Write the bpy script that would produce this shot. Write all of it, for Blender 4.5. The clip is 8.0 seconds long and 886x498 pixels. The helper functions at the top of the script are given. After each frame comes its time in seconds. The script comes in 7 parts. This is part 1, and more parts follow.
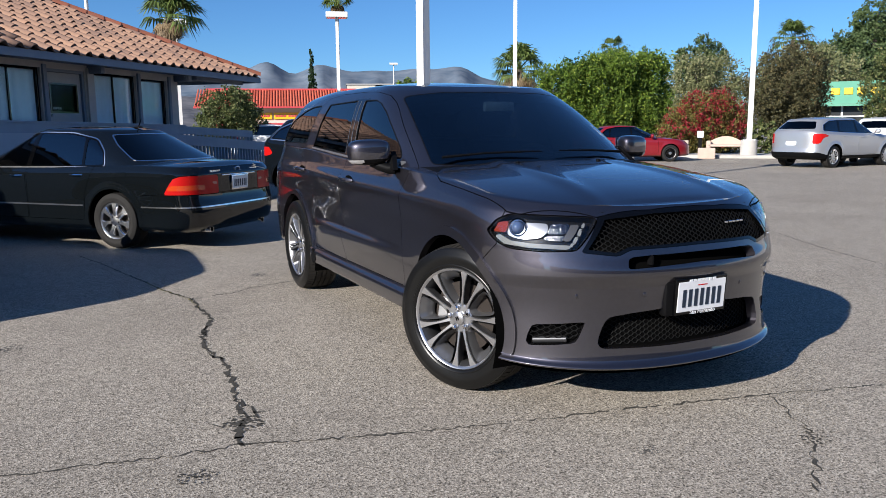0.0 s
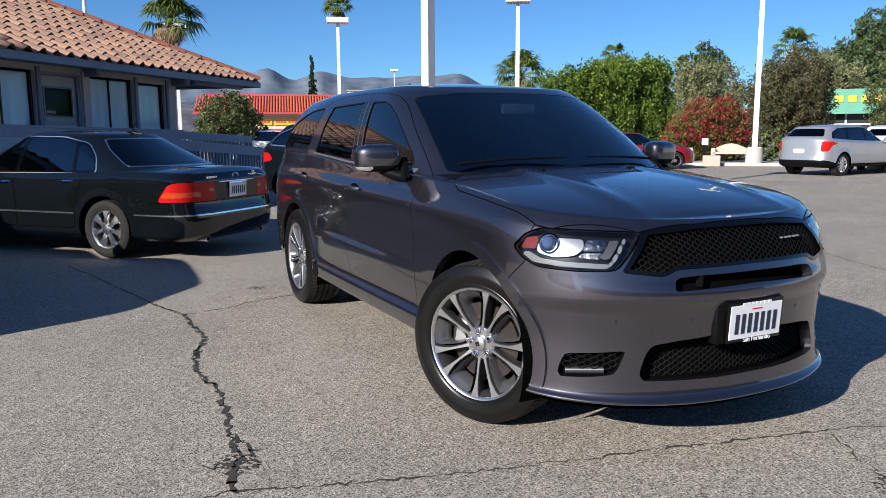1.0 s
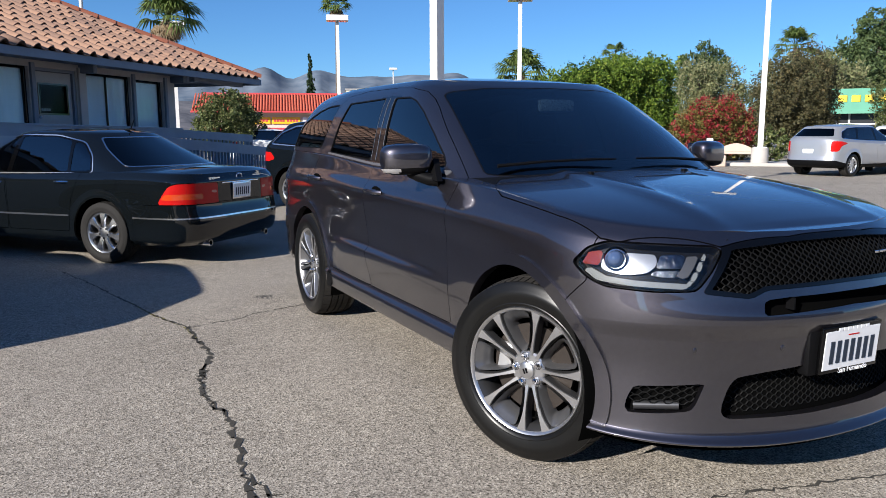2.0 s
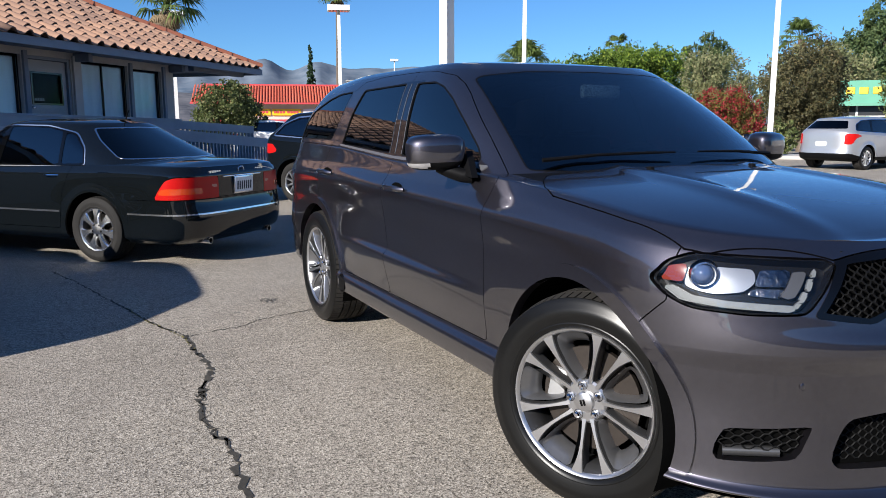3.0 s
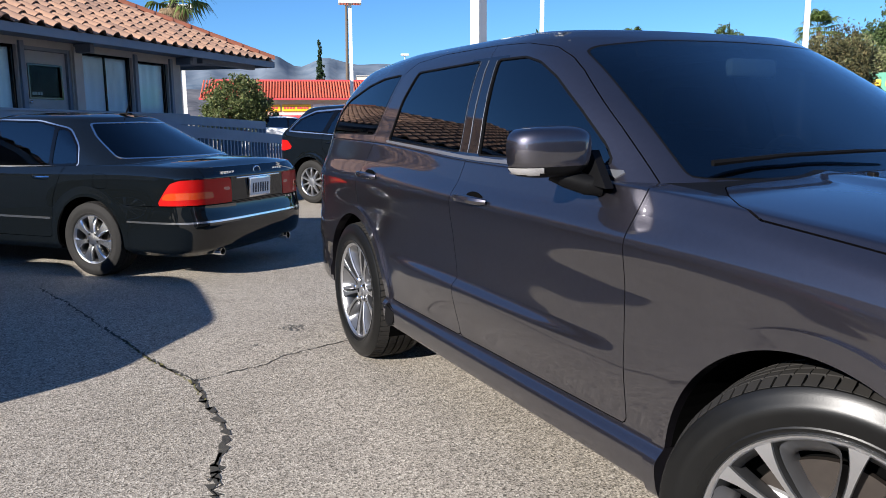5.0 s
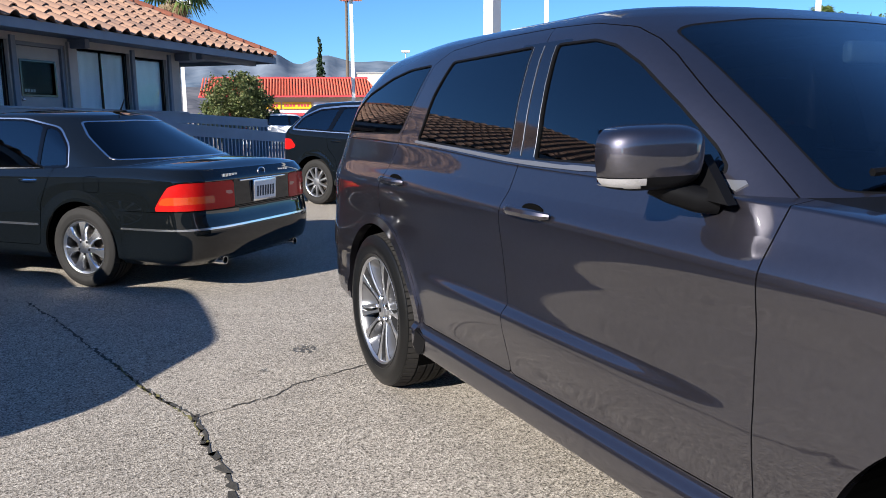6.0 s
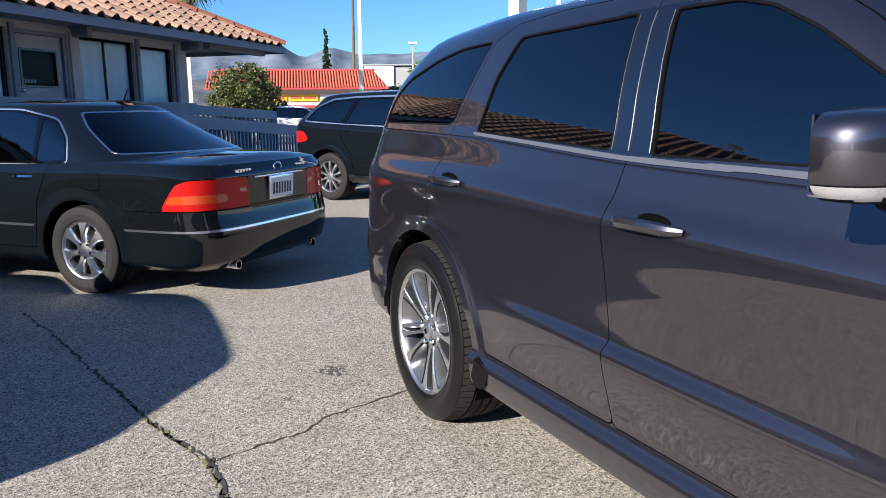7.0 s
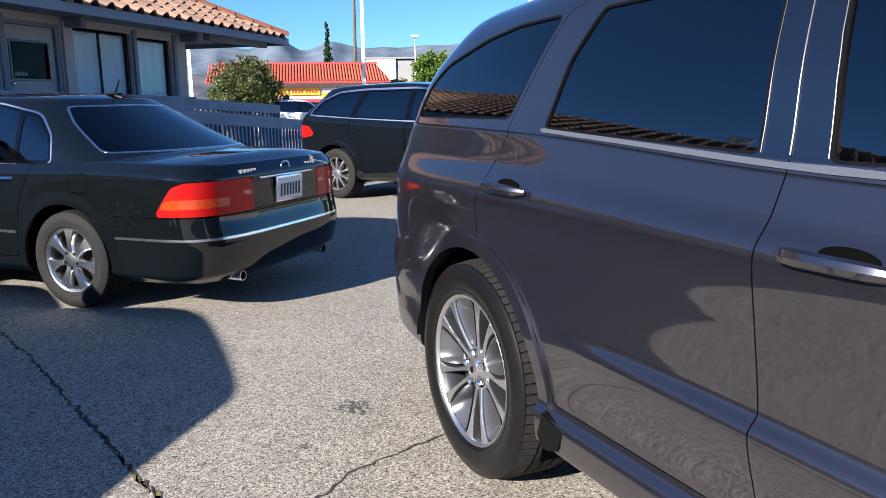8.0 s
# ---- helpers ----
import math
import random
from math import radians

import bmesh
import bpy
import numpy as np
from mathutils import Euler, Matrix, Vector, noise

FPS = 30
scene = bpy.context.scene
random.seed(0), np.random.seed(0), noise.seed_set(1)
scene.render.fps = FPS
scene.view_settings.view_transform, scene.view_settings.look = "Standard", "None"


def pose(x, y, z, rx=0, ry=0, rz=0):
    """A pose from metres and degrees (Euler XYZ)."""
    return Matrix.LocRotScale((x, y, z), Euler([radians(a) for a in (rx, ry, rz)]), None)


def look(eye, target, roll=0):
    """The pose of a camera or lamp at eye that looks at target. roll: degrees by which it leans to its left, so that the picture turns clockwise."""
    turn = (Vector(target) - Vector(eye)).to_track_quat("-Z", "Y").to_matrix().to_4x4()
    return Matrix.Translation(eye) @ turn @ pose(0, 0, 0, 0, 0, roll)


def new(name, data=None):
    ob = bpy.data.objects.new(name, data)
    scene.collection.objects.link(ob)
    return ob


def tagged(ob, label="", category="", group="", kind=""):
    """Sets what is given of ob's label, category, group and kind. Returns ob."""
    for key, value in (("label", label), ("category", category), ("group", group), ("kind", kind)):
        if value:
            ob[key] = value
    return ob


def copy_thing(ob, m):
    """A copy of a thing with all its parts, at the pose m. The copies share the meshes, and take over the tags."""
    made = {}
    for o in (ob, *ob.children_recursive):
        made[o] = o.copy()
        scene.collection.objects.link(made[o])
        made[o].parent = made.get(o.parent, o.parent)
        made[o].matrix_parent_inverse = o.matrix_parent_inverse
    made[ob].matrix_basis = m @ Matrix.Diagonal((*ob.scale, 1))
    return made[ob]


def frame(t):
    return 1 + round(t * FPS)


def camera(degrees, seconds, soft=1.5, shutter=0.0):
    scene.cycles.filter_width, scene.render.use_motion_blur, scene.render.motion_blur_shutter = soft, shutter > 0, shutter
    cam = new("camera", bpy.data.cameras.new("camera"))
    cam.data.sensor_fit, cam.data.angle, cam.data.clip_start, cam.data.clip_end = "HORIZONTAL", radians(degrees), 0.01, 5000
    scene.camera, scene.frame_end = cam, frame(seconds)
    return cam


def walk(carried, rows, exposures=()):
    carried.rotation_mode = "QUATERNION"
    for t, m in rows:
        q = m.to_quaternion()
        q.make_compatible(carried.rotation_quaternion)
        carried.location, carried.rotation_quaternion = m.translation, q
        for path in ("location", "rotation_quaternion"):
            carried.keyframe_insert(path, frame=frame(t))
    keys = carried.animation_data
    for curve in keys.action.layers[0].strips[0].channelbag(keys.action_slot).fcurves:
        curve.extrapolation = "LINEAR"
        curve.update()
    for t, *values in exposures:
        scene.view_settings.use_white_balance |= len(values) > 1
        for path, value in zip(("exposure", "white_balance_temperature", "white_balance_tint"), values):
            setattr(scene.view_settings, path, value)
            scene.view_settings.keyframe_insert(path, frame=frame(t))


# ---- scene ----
cam = camera(60.5, 8.0, soft=0.5)
PATH = [
    (0, (-2.74, -3.53, 1.405), (-1.865, -1.759, 1.091), -0.5),
    (0.5, (-2.663, -3.32, 1.397), (-1.787, -1.548, 1.092), -0.5),
    (1, (-2.634, -3.106, 1.389), (-1.756, -1.333, 1.092), -0.3),
    (1.5, (-2.64, -2.878, 1.392), (-1.756, -1.108, 1.098), -0.2),
    (3, (-2.527, -2.108, 1.375), (-1.644, -0.342, 1.056), -0.1),
    (3.5, (-2.516, -1.859, 1.375), (-1.636, -0.093, 1.051), -0.2),
    (4, (-2.444, -1.559, 1.36), (-1.573, 0.211, 1.032), -0.4),
    (4.5, (-2.402, -1.292, 1.354), (-1.54, 0.483, 1.025), -0.3),
    (6, (-2.289, -0.497, 1.356), (-1.428, 1.276, 1.019), -0.5),
    (6.5, (-2.257, -0.176, 1.339), (-1.406, 1.6, 0.99), -0.5),
    (7, (-2.236, 0.119, 1.339), (-1.389, 1.896, 0.983), -0.6),
    (7.5, (-2.175, 0.43, 1.335), (-1.331, 2.207, 0.974), -0.7),
    (8, (-2.136, 0.728, 1.334), (-1.294, 2.504, 0.962), -0.8),
]
walk(cam, [(t, look(eye, target, roll)) for t, eye, target, roll in PATH], exposures=[(0, 0.54), (3, 0.66), (4.5, 0.80), (6, 0.98), (7, 1.04), (8, 1.16)])

# ---------------------------------------------------------------- light
SUN_AZ, SUN_EL = 248.0, 24.4      # compass of the sun, clockwise from +y, and its height
to_sun = Vector((math.sin(radians(SUN_AZ)) * math.cos(radians(SUN_EL)), math.cos(radians(SUN_AZ)) * math.cos(radians(SUN_EL)), math.sin(radians(SUN_EL))))
world = bpy.data.worlds.new("sky")
scene.world = world
world.use_nodes = True
wn = world.node_tree.nodes
sky = wn.new("ShaderNodeTexSky")
sky.sky_type, sky.sun_disc = "NISHITA", False
sky.sun_elevation, sky.sun_rotation = radians(SUN_EL), radians(SUN_AZ)
sky.altitude, sky.air_density, sky.dust_density, sky.ozone_density = 300, 0.9, 0.0, 6.0
wn["Background"].inputs["Strength"].default_value = 0.070
hue = wn.new("ShaderNodeMix")
hue.data_type, hue.blend_type = "RGBA", "MULTIPLY"
hue.inputs[0].default_value, hue.inputs[7].default_value = 1.0, (0.72, 1.0, 1.22, 1)
world.node_tree.links.new(sky.outputs["Color"], hue.inputs[6])
world.node_tree.links.new(hue.outputs[2], wn["Background"].inputs["Color"])
sun = new("sun", bpy.data.lights.new("sun", "SUN"))
sun.data.energy, sun.data.angle, sun.data.color = 5.5, radians(0.53), (1.0, 0.955, 0.90)
sun.matrix_world = look(to_sun * 50, (0, 0, 0))


# ---------------------------------------------------------------- materials
def mat(name, color=(0.5, 0.5, 0.5), rough=0.5, metal=0.0, coat=0.0, spec=0.5, vary=0.0, scale=8.0, bump=0.0, bump_scale=60.0, rand=0.0, tint=None, coat_rough=0.03, coat_ior=1.5):
    """Principled material; vary: noise in value at two scales, bump: fine relief, rand: value spread from object to object."""
    m = bpy.data.materials.new(name)
    m.use_nodes = True
    nt = m.node_tree
    b = nt.nodes["Principled BSDF"]
    b.inputs["Roughness"].default_value, b.inputs["Metallic"].default_value = rough, metal
    b.inputs["Coat Weight"].default_value, b.inputs["Coat Roughness"].default_value = coat, coat_rough
    b.inputs["Specular IOR Level"].default_value = spec
    b.inputs["Coat IOR"].default_value = coat_ior
    b.inputs["Base Color"].default_value = (*color, 1)
    tc = nt.nodes.new("ShaderNodeTexCoord")
    src = tc.outputs["Object"]
    if vary > 0 or rand > 0:
        dark = tint or tuple(c * 0.6 for c in color)
        mix = nt.nodes.new("ShaderNodeMix")
        mix.data_type = "RGBA"
        mix.inputs[6].default_value, mix.inputs[7].default_value = (*color, 1), (*dark, 1)
        a = nt.nodes.new("ShaderNodeTexNoise")
        a.inputs["Scale"].default_value, a.inputs["Detail"].default_value = scale, 5
        c = nt.nodes.new("ShaderNodeTexNoise")
        c.inputs["Scale"].default_value, c.inputs["Detail"].default_value = scale * 0.13, 3
        nt.links.new(src, a.inputs["Vector"])
        nt.links.new(src, c.inputs["Vector"])
        ad = nt.nodes.new("ShaderNodeMath")
        ad.operation = "MULTIPLY"
        nt.links.new(a.outputs["Fac"], ad.inputs[0])
        nt.links.new(c.outputs["Fac"], ad.inputs[1])
        rg = nt.nodes.new("ShaderNodeMapRange")
        rg.inputs["From Min"].default_value, rg.inputs["From Max"].default_value = 0.12, 0.40
        rg.inputs["To Max"].default_value = vary
        nt.links.new(ad.outputs[0], rg.inputs["Value"])
        out = rg.outputs["Result"]
        if rand > 0:
            oi = nt.nodes.new("ShaderNodeObjectInfo")
            mm = nt.nodes.new("ShaderNodeMath")
            mm.operation = "MULTIPLY_ADD"
            mm.inputs[1].default_value = rand
            nt.links.new(oi.outputs["Random"], mm.inputs[0])
            nt.links.new(out, mm.inputs[2])
            out = mm.outputs[0]
        nt.links.new(out, mix.inputs[0])
        nt.links.new(mix.outputs[2], b.inputs["Base Color"])
    if bump > 0:
        n = nt.nodes.new("ShaderNodeTexNoise")
        n.inputs["Scale"].default_value, n.inputs["Detail"].default_value = bump_scale, 4
        nt.links.new(src, n.inputs["Vector"])
        bp = nt.nodes.new("ShaderNodeBump")
        bp.inputs["Strength"].default_value, bp.inputs["Distance"].default_value = bump, 0.5 / bump_scale
        nt.links.new(n.outputs["Fac"], bp.inputs["Height"])
        nt.links.new(bp.outputs["Normal"], b.inputs["Normal"])
    return m


def glass_mat(name, tint, ior=1.9, gloss=1.0):
    """Thin tinted automotive or window glass: it passes tinted light and mirrors by Fresnel."""
    m = bpy.data.materials.new(name)
    m.use_nodes = True
    nt = m.node_tree
    nt.nodes.remove(nt.nodes["Principled BSDF"])
    tr = nt.nodes.new("ShaderNodeBsdfTransparent")
    tr.inputs["Color"].default_value = (*tint, 1)
    gl = nt.nodes.new("ShaderNodeBsdfGlossy")
    gl.inputs["Roughness"].default_value = 0.01
    gl.inputs["Color"].default_value = (gloss, gloss, gloss, 1)
    lw = nt.nodes.new("ShaderNodeLayerWeight")
    lw.inputs["Blend"].default_value = 0.5
    pw = nt.nodes.new("ShaderNodeMath")
    pw.operation = "POWER"
    pw.inputs[1].default_value = 4.5
    nt.links.new(lw.outputs["Facing"], pw.inputs[0])
    fr = nt.nodes.new("ShaderNodeMapRange")
    fr.inputs["To Min"].default_value = ((ior - 1) / (ior + 1)) ** 2
    nt.links.new(pw.outputs[0], fr.inputs["Value"])
    mx = nt.nodes.new("ShaderNodeMixShader")
    nt.links.new(fr.outputs[0], mx.inputs[0])
    nt.links.new(tr.outputs[0], mx.inputs[1])
    nt.links.new(gl.outputs[0], mx.inputs[2])
    nt.links.new(mx.outputs[0], nt.nodes["Material Output"].inputs["Surface"])
    return m


def asphalt_mat():
    """Old bleached asphalt: pale aggregate, dark pits, worn stains at the scale of metres."""
    m = bpy.data.materials.new("asphalt")
    m.use_nodes = True
    nt = m.node_tree
    b = nt.nodes["Principled BSDF"]
    b.inputs["Roughness"].default_value = 0.92
    b.inputs["Specular IOR Level"].default_value = 0.25
    tc = nt.nodes.new("ShaderNodeTexCoord")

    def tex(kind, scale, detail=3):
        n = nt.nodes.new(kind)
        n.inputs["Scale"].default_value = scale
        if kind == "ShaderNodeTexNoise":
            n.inputs["Detail"].default_value = detail
        nt.links.new(tc.outputs["Object"], n.inputs["Vector"])
        return n

    def ramp(src, stops):
        r = nt.nodes.new("ShaderNodeValToRGB")
        while len(r.color_ramp.elements) < len(stops):
            r.color_ramp.elements.new(0.5)
        for e, (p, c) in zip(r.color_ramp.elements, stops):
            e.position, e.color = p, (*c, 1)
        nt.links.new(src, r.inputs[0])
        return r.outputs[0]

    def mixed(kind, fac, a, c):
        x = nt.nodes.new("ShaderNodeMix")
        x.data_type, x.blend_type = "RGBA", kind
        x.inputs[0].default_value = fac
        nt.links.new(a, x.inputs[6])
        nt.links.new(c, x.inputs[7])
        return x.outputs[2]
    cells = tex("ShaderNodeTexVoronoi", 150)
    stones = ramp(cells.outputs["Color"], [(0.0, (0.10, 0.090, 0.078)), (0.25, (0.265, 0.238, 0.204)), (0.62, (0.395, 0.353, 0.304)), (1.0, (0.64, 0.585, 0.515))])
    pits = ramp(tex("ShaderNodeTexNoise", 82, 4).outputs["Fac"], [(0.37, (0.27, 0.26, 0.25)), (0.47, (1, 1, 1))])
    stain = ramp(tex("ShaderNodeTexNoise", 0.55, 5).outputs["Fac"], [(0.30, (0.86, 0.85, 0.82)), (0.5, (0.97, 0.96, 0.93)), (0.72, (1.06, 1.05, 1.0))])
    mid = ramp(tex("ShaderNodeTexNoise", 5.0, 4).outputs["Fac"], [(0.30, (0.91, 0.91, 0.91)), (0.6, (1.03, 1.03, 1.03))])
    col = mixed("MULTIPLY", 0.95, stones, pits)
    col = mixed("MULTIPLY", 1.0, col, stain)
    col = mixed("MULTIPLY", 1.0, col, mid)
    grit = ramp(tex("ShaderNodeTexNoise", 26.0, 3).outputs["Fac"], [(0.33, (0.72, 0.72, 0.72)), (0.50, (1.04, 1.04, 1.04))])
    col = mixed("MULTIPLY", 1.0, col, grit)
    nt.links.new(col, b.inputs["Base Color"])
    bp = nt.nodes.new("ShaderNodeBump")
    bp.inputs["Strength"].default_value, bp.inputs["Distance"].default_value = 0.32, 0.006
    nt.links.new(cells.outputs["Distance"], bp.inputs["Height"])
    nt.links.new(bp.outputs["Normal"], b.inputs["Normal"])
    return m


M_ASPHALT = asphalt_mat()
M_PAINT = mat("granite_metallic_paint", (0.061, 0.057, 0.070), 0.41, 0.93, coat=1.0, vary=0.25, scale=420, coat_rough=0.035, coat_ior=1.95)
M_BLACKPAINT = mat("black_pearl_paint", (0.0040, 0.0052, 0.0060), 0.35, 0.0, coat=1.0, spec=0.0, coat_rough=0.02, coat_ior=1.6)
M_SILVER = mat("silver_paint", (0.42, 0.43, 0.45), 0.35, 0.6, coat=1.0, vary=0.1, scale=400)
M_RED = mat("red_paint", (0.24, 0.008, 0.014), 0.35, 0.2, coat=1.0, vary=0.1, scale=400)
M_WHITE = mat("white_paint", (0.75, 0.75, 0.74), 0.4, 0.0, coat=0.6, vary=0.1, scale=3)
M_BLACK = mat("black_plastic", (0.0045, 0.0045, 0.005), 0.5, spec=0.08, vary=0.3, scale=60, bump=0.05, bump_scale=400)
M_GLOSSBLACK = mat("gloss_black", (0.002, 0.002, 0.0022), 0.05, spec=0.4)
# near-black: the shade of gaps, recesses and hollows is put into the colour
M_CAVITY = mat("cavity_shade_black", (0.003, 0.003, 0.003), 0.9, spec=0.0)
M_TREAD = mat("dusty_tread_rubber", (0.026, 0.024, 0.022), 0.8, spec=0.2, vary=0.6, scale=30, tint=(0.016, 0.015, 0.014), bump=0.1, bump_scale=300)
M_RUBBER = mat("tyre_rubber", (0.0045, 0.0045, 0.0045), 0.33, spec=0.30, vary=0.4, scale=25, tint=(0.008, 0.008, 0.0075), bump=0.08, bump_scale=300)
M_GREYRUBBER = mat("dusty_tyre_rubber", (0.022, 0.021, 0.020), 0.75, spec=0.15, vary=0.5, scale=25, bump=0.05, bump_scale=300)
M_RIM = mat("machined_alloy", (0.60, 0.60, 0.61), 0.30, 0.95, vary=0.12, scale=120)
M_RIMDARK = mat("painted_alloy_pocket", (0.085, 0.085, 0.088), 0.32, 0.7, vary=0.2, scale=40)
M_CHROME = mat("chrome", (0.80, 0.80, 0.82), 0.06, 1.0)
M_DISC = mat("brake_disc", (0.048, 0.039, 0.033), 0.5, 0.6, vary=0.5, scale=40)
M_CALIPER = mat("brake_caliper", (0.38, 0.38, 0.38), 0.5, 0.4, vary=0.3, scale=40)
M_TINT = glass_mat("privacy_glass", (0.14, 0.15, 0.16), 2.1)
M_BACKGLASS = glass_mat("smoked_back_glass", (0.05, 0.05, 0.055), 1.55)
M_SHIELD = glass_mat("windshield_glass", (0.40, 0.46, 0.49), 2.0)
M_CLEAR = glass_mat("clear_lens", (0.80, 0.81, 0.82), 1.5)
M_TAIL = mat("red_lens", (0.46, 0.008, 0.007), 0.3, spec=0.1, coat=0.6, vary=0.3, scale=90, coat_ior=1.36)
M_AMBER = mat("amber_lens", (0.24, 0.032, 0.014), 0.15, coat=1.0)
M_PLATE = mat("plate_white", (0.72, 0.73, 0.75), 0.4, vary=0.2, scale=30)
M_INK = mat("plate_ink", (0.012, 0.022, 0.040), 0.5)
M_BRIGHT = mat("bright_trim", (0.82, 0.82, 0.82), 0.24, 1.0)
M_TRIMGREY = mat("satin_window_trim", (0.22, 0.225, 0.24), 0.3, 0.7)


# ---------------------------------------------------------------- mesh helpers
def obj(name, v, t, material, parent=None, label="", normals=None, smooth=True):
    me = bpy.data.meshes.new(name)
    me.from_pydata([tuple(p) for p in v], [], [tuple(int(i) for i in f) for f in t])
    if material:
        me.materials.append(material)
    if smooth:
        me.shade_smooth()
    if normals is not None:
        me.normals_split_custom_set_from_vertices([tuple(n) for n in normals])
    ob = new(name, me)
    if parent:
        ob.parent = parent
    if label:
        ob["label"] = label
    return ob


def part(name, bm, material, parent=None, label="", smooth=False):
    me = bpy.data.meshes.new(name)
    bmesh.ops.recalc_face_normals(bm, faces=bm.faces)
    bm.to_mesh(me)
    bm.free()
    me.materials.append(material)
    if smooth:
        me.shade_smooth()
        me.set_sharp_from_angle(angle=radians(38))
    ob = new(name, me)
    if parent:
        ob.parent = parent
    if label:
        ob["label"] = label
    return ob


def empty(name, m, label, category, group="", kind=""):
    ob = new(name)
    ob.matrix_basis = m
    ob.empty_display_size = 0.2
    return tagged(ob, label, category, group, kind)


def box(bm, x0, x1, y0, y1, z0, z1, bevel=0.0, m=None):
    """A box from corner to corner, bevelled, added to bm."""
    r = bmesh.ops.create_cube(bm, size=1.0)["verts"]
    for v in r:
        v.co = Vector(((x0 + x1) / 2 + v.co.x * (x1 - x0), (y0 + y1) / 2 + v.co.y * (y1 - y0), (z0 + z1) / 2 + v.co.z * (z1 - z0)))
    if bevel > 0:
        es = list({e for v in r for e in v.link_edges})
        g = bmesh.ops.bevel(bm, geom=es, offset=bevel, segments=2, affect="EDGES", profile=0.5)
        r = list({v for f in g["faces"] for v in f.verts} | {v for v in r if v.is_valid})
    if m is not None:
        bmesh.ops.transform(bm, matrix=m, verts=r)
    return bm


def tube(bm, pts, radius, sides=10, taper=None, cap=True):
    """A round bar along pts; radius may be one number or one for each point."""
    pts = [Vector(p) for p in pts]
    rad = radius if isinstance(radius, (list, tuple)) else [radius] * len(pts)
    rings = []
    for i, p in enumerate(pts):
        d = (pts[min(i + 1, len(pts) - 1)] - pts[max(i - 1, 0)]).normalized()
        q = d.to_track_quat("Z", "Y")
        rings.append([bm.verts.new(p + q @ Vector((rad[i] * math.cos(a), rad[i] * math.sin(a), 0))) for a in (2 * math.pi * k / sides for k in range(sides))])
    for a, b in zip(rings, rings[1:]):
        for k in range(sides):
            bm.faces.new((a[k], a[(k + 1) % sides], b[(k + 1) % sides], b[k]))
    if cap:
        bm.faces.new(rings[0][::-1])
        bm.faces.new(rings[-1])
    return bm


def lathe(bm, profile, sides=48, axis="x"):
    """A body of revolution about the x axis; profile: (x, r) pairs."""
    rings = []
    for x, r in profile:
        rings.append([bm.verts.new((x, r * math.cos(2 * math.pi * k / sides), r * math.sin(2 * math.pi * k / sides))) for k in range(sides)])
    for a, b in zip(rings, rings[1:]):
        for k in range(sides):
            bm.faces.new((a[k], a[(k + 1) % sides], b[(k + 1) % sides], b[k]))
    return bm


# ---------------------------------------------------------------- body surfaces of vehicles
def pchip(knots):
    """A smooth curve without overshoot through (x, y) pairs, level beyond its ends."""
    a = np.array(knots, float)
    x, y = a[:, 0], a[:, 1]
    if len(x) == 1:
        return lambda q: np.full(np.shape(q), y[0])
    h = np.diff(x)
    d = np.diff(y) / h
    m = np.zeros(len(x))
    for i in range(1, len(x) - 1):
        if d[i - 1] * d[i] > 0:
            w1, w2 = 2 * h[i] + h[i - 1], h[i] + 2 * h[i - 1]
            m[i] = (w1 + w2) / (w1 / d[i - 1] + w2 / d[i])
    m[0], m[-1] = d[0], d[-1]

    def f(q):
        q = np.clip(np.asarray(q, float), x[0], x[-1])
        i = np.clip(np.searchsorted(x, q, side="right") - 1, 0, len(h) - 1)
        t = (q - x[i]) / h[i]
        return (y[i] * (1 + 2 * t) * (1 - t) ** 2 + h[i] * m[i] * t * (1 - t) ** 2 + y[i + 1] * t * t * (3 - 2 * t) + h[i] * m[i + 1] * t * t * (t - 1))
    return f


def flat(v):
    return [(0.0, v)] if isinstance(v, (int, float)) else v


def ring(lv, n_front, n_side, n_rear):
    """Half of a body's outline at one level, from its front centre round the -x side to its rear centre."""
    yf, ycf, nf, yr, ycr, nr, w, z = lv
    w, z = pchip(flat(w)), pchip(flat(z))
    th = np.linspace(0, math.pi / 2, 600)

    def corner(n, y0, yc, count):
        sx, sy = np.sin(th) ** (2 / n), np.cos(th) ** (2 / n)
        y = yc + (y0 - yc) * sy
        x = -w(y) * sx
        s = np.concatenate([[0], np.cumsum(np.hypot(np.diff(x), np.diff(y)))])
        q = np.linspace(0, s[-1], count)
        return np.interp(q, s, x), np.interp(q, s, y)
    xf, y1 = corner(nf, yf, ycf, n_front)
    ys = np.linspace(ycf, ycr, n_side)[1:-1]
    xr, y2 = corner(nr, yr, ycr, n_rear)
    x = np.concatenate([xf, -w(ys), xr[::-1]])
    y = np.concatenate([y1, ys, y2[::-1]])
    return np.stack([x, y, z(y)], 1)


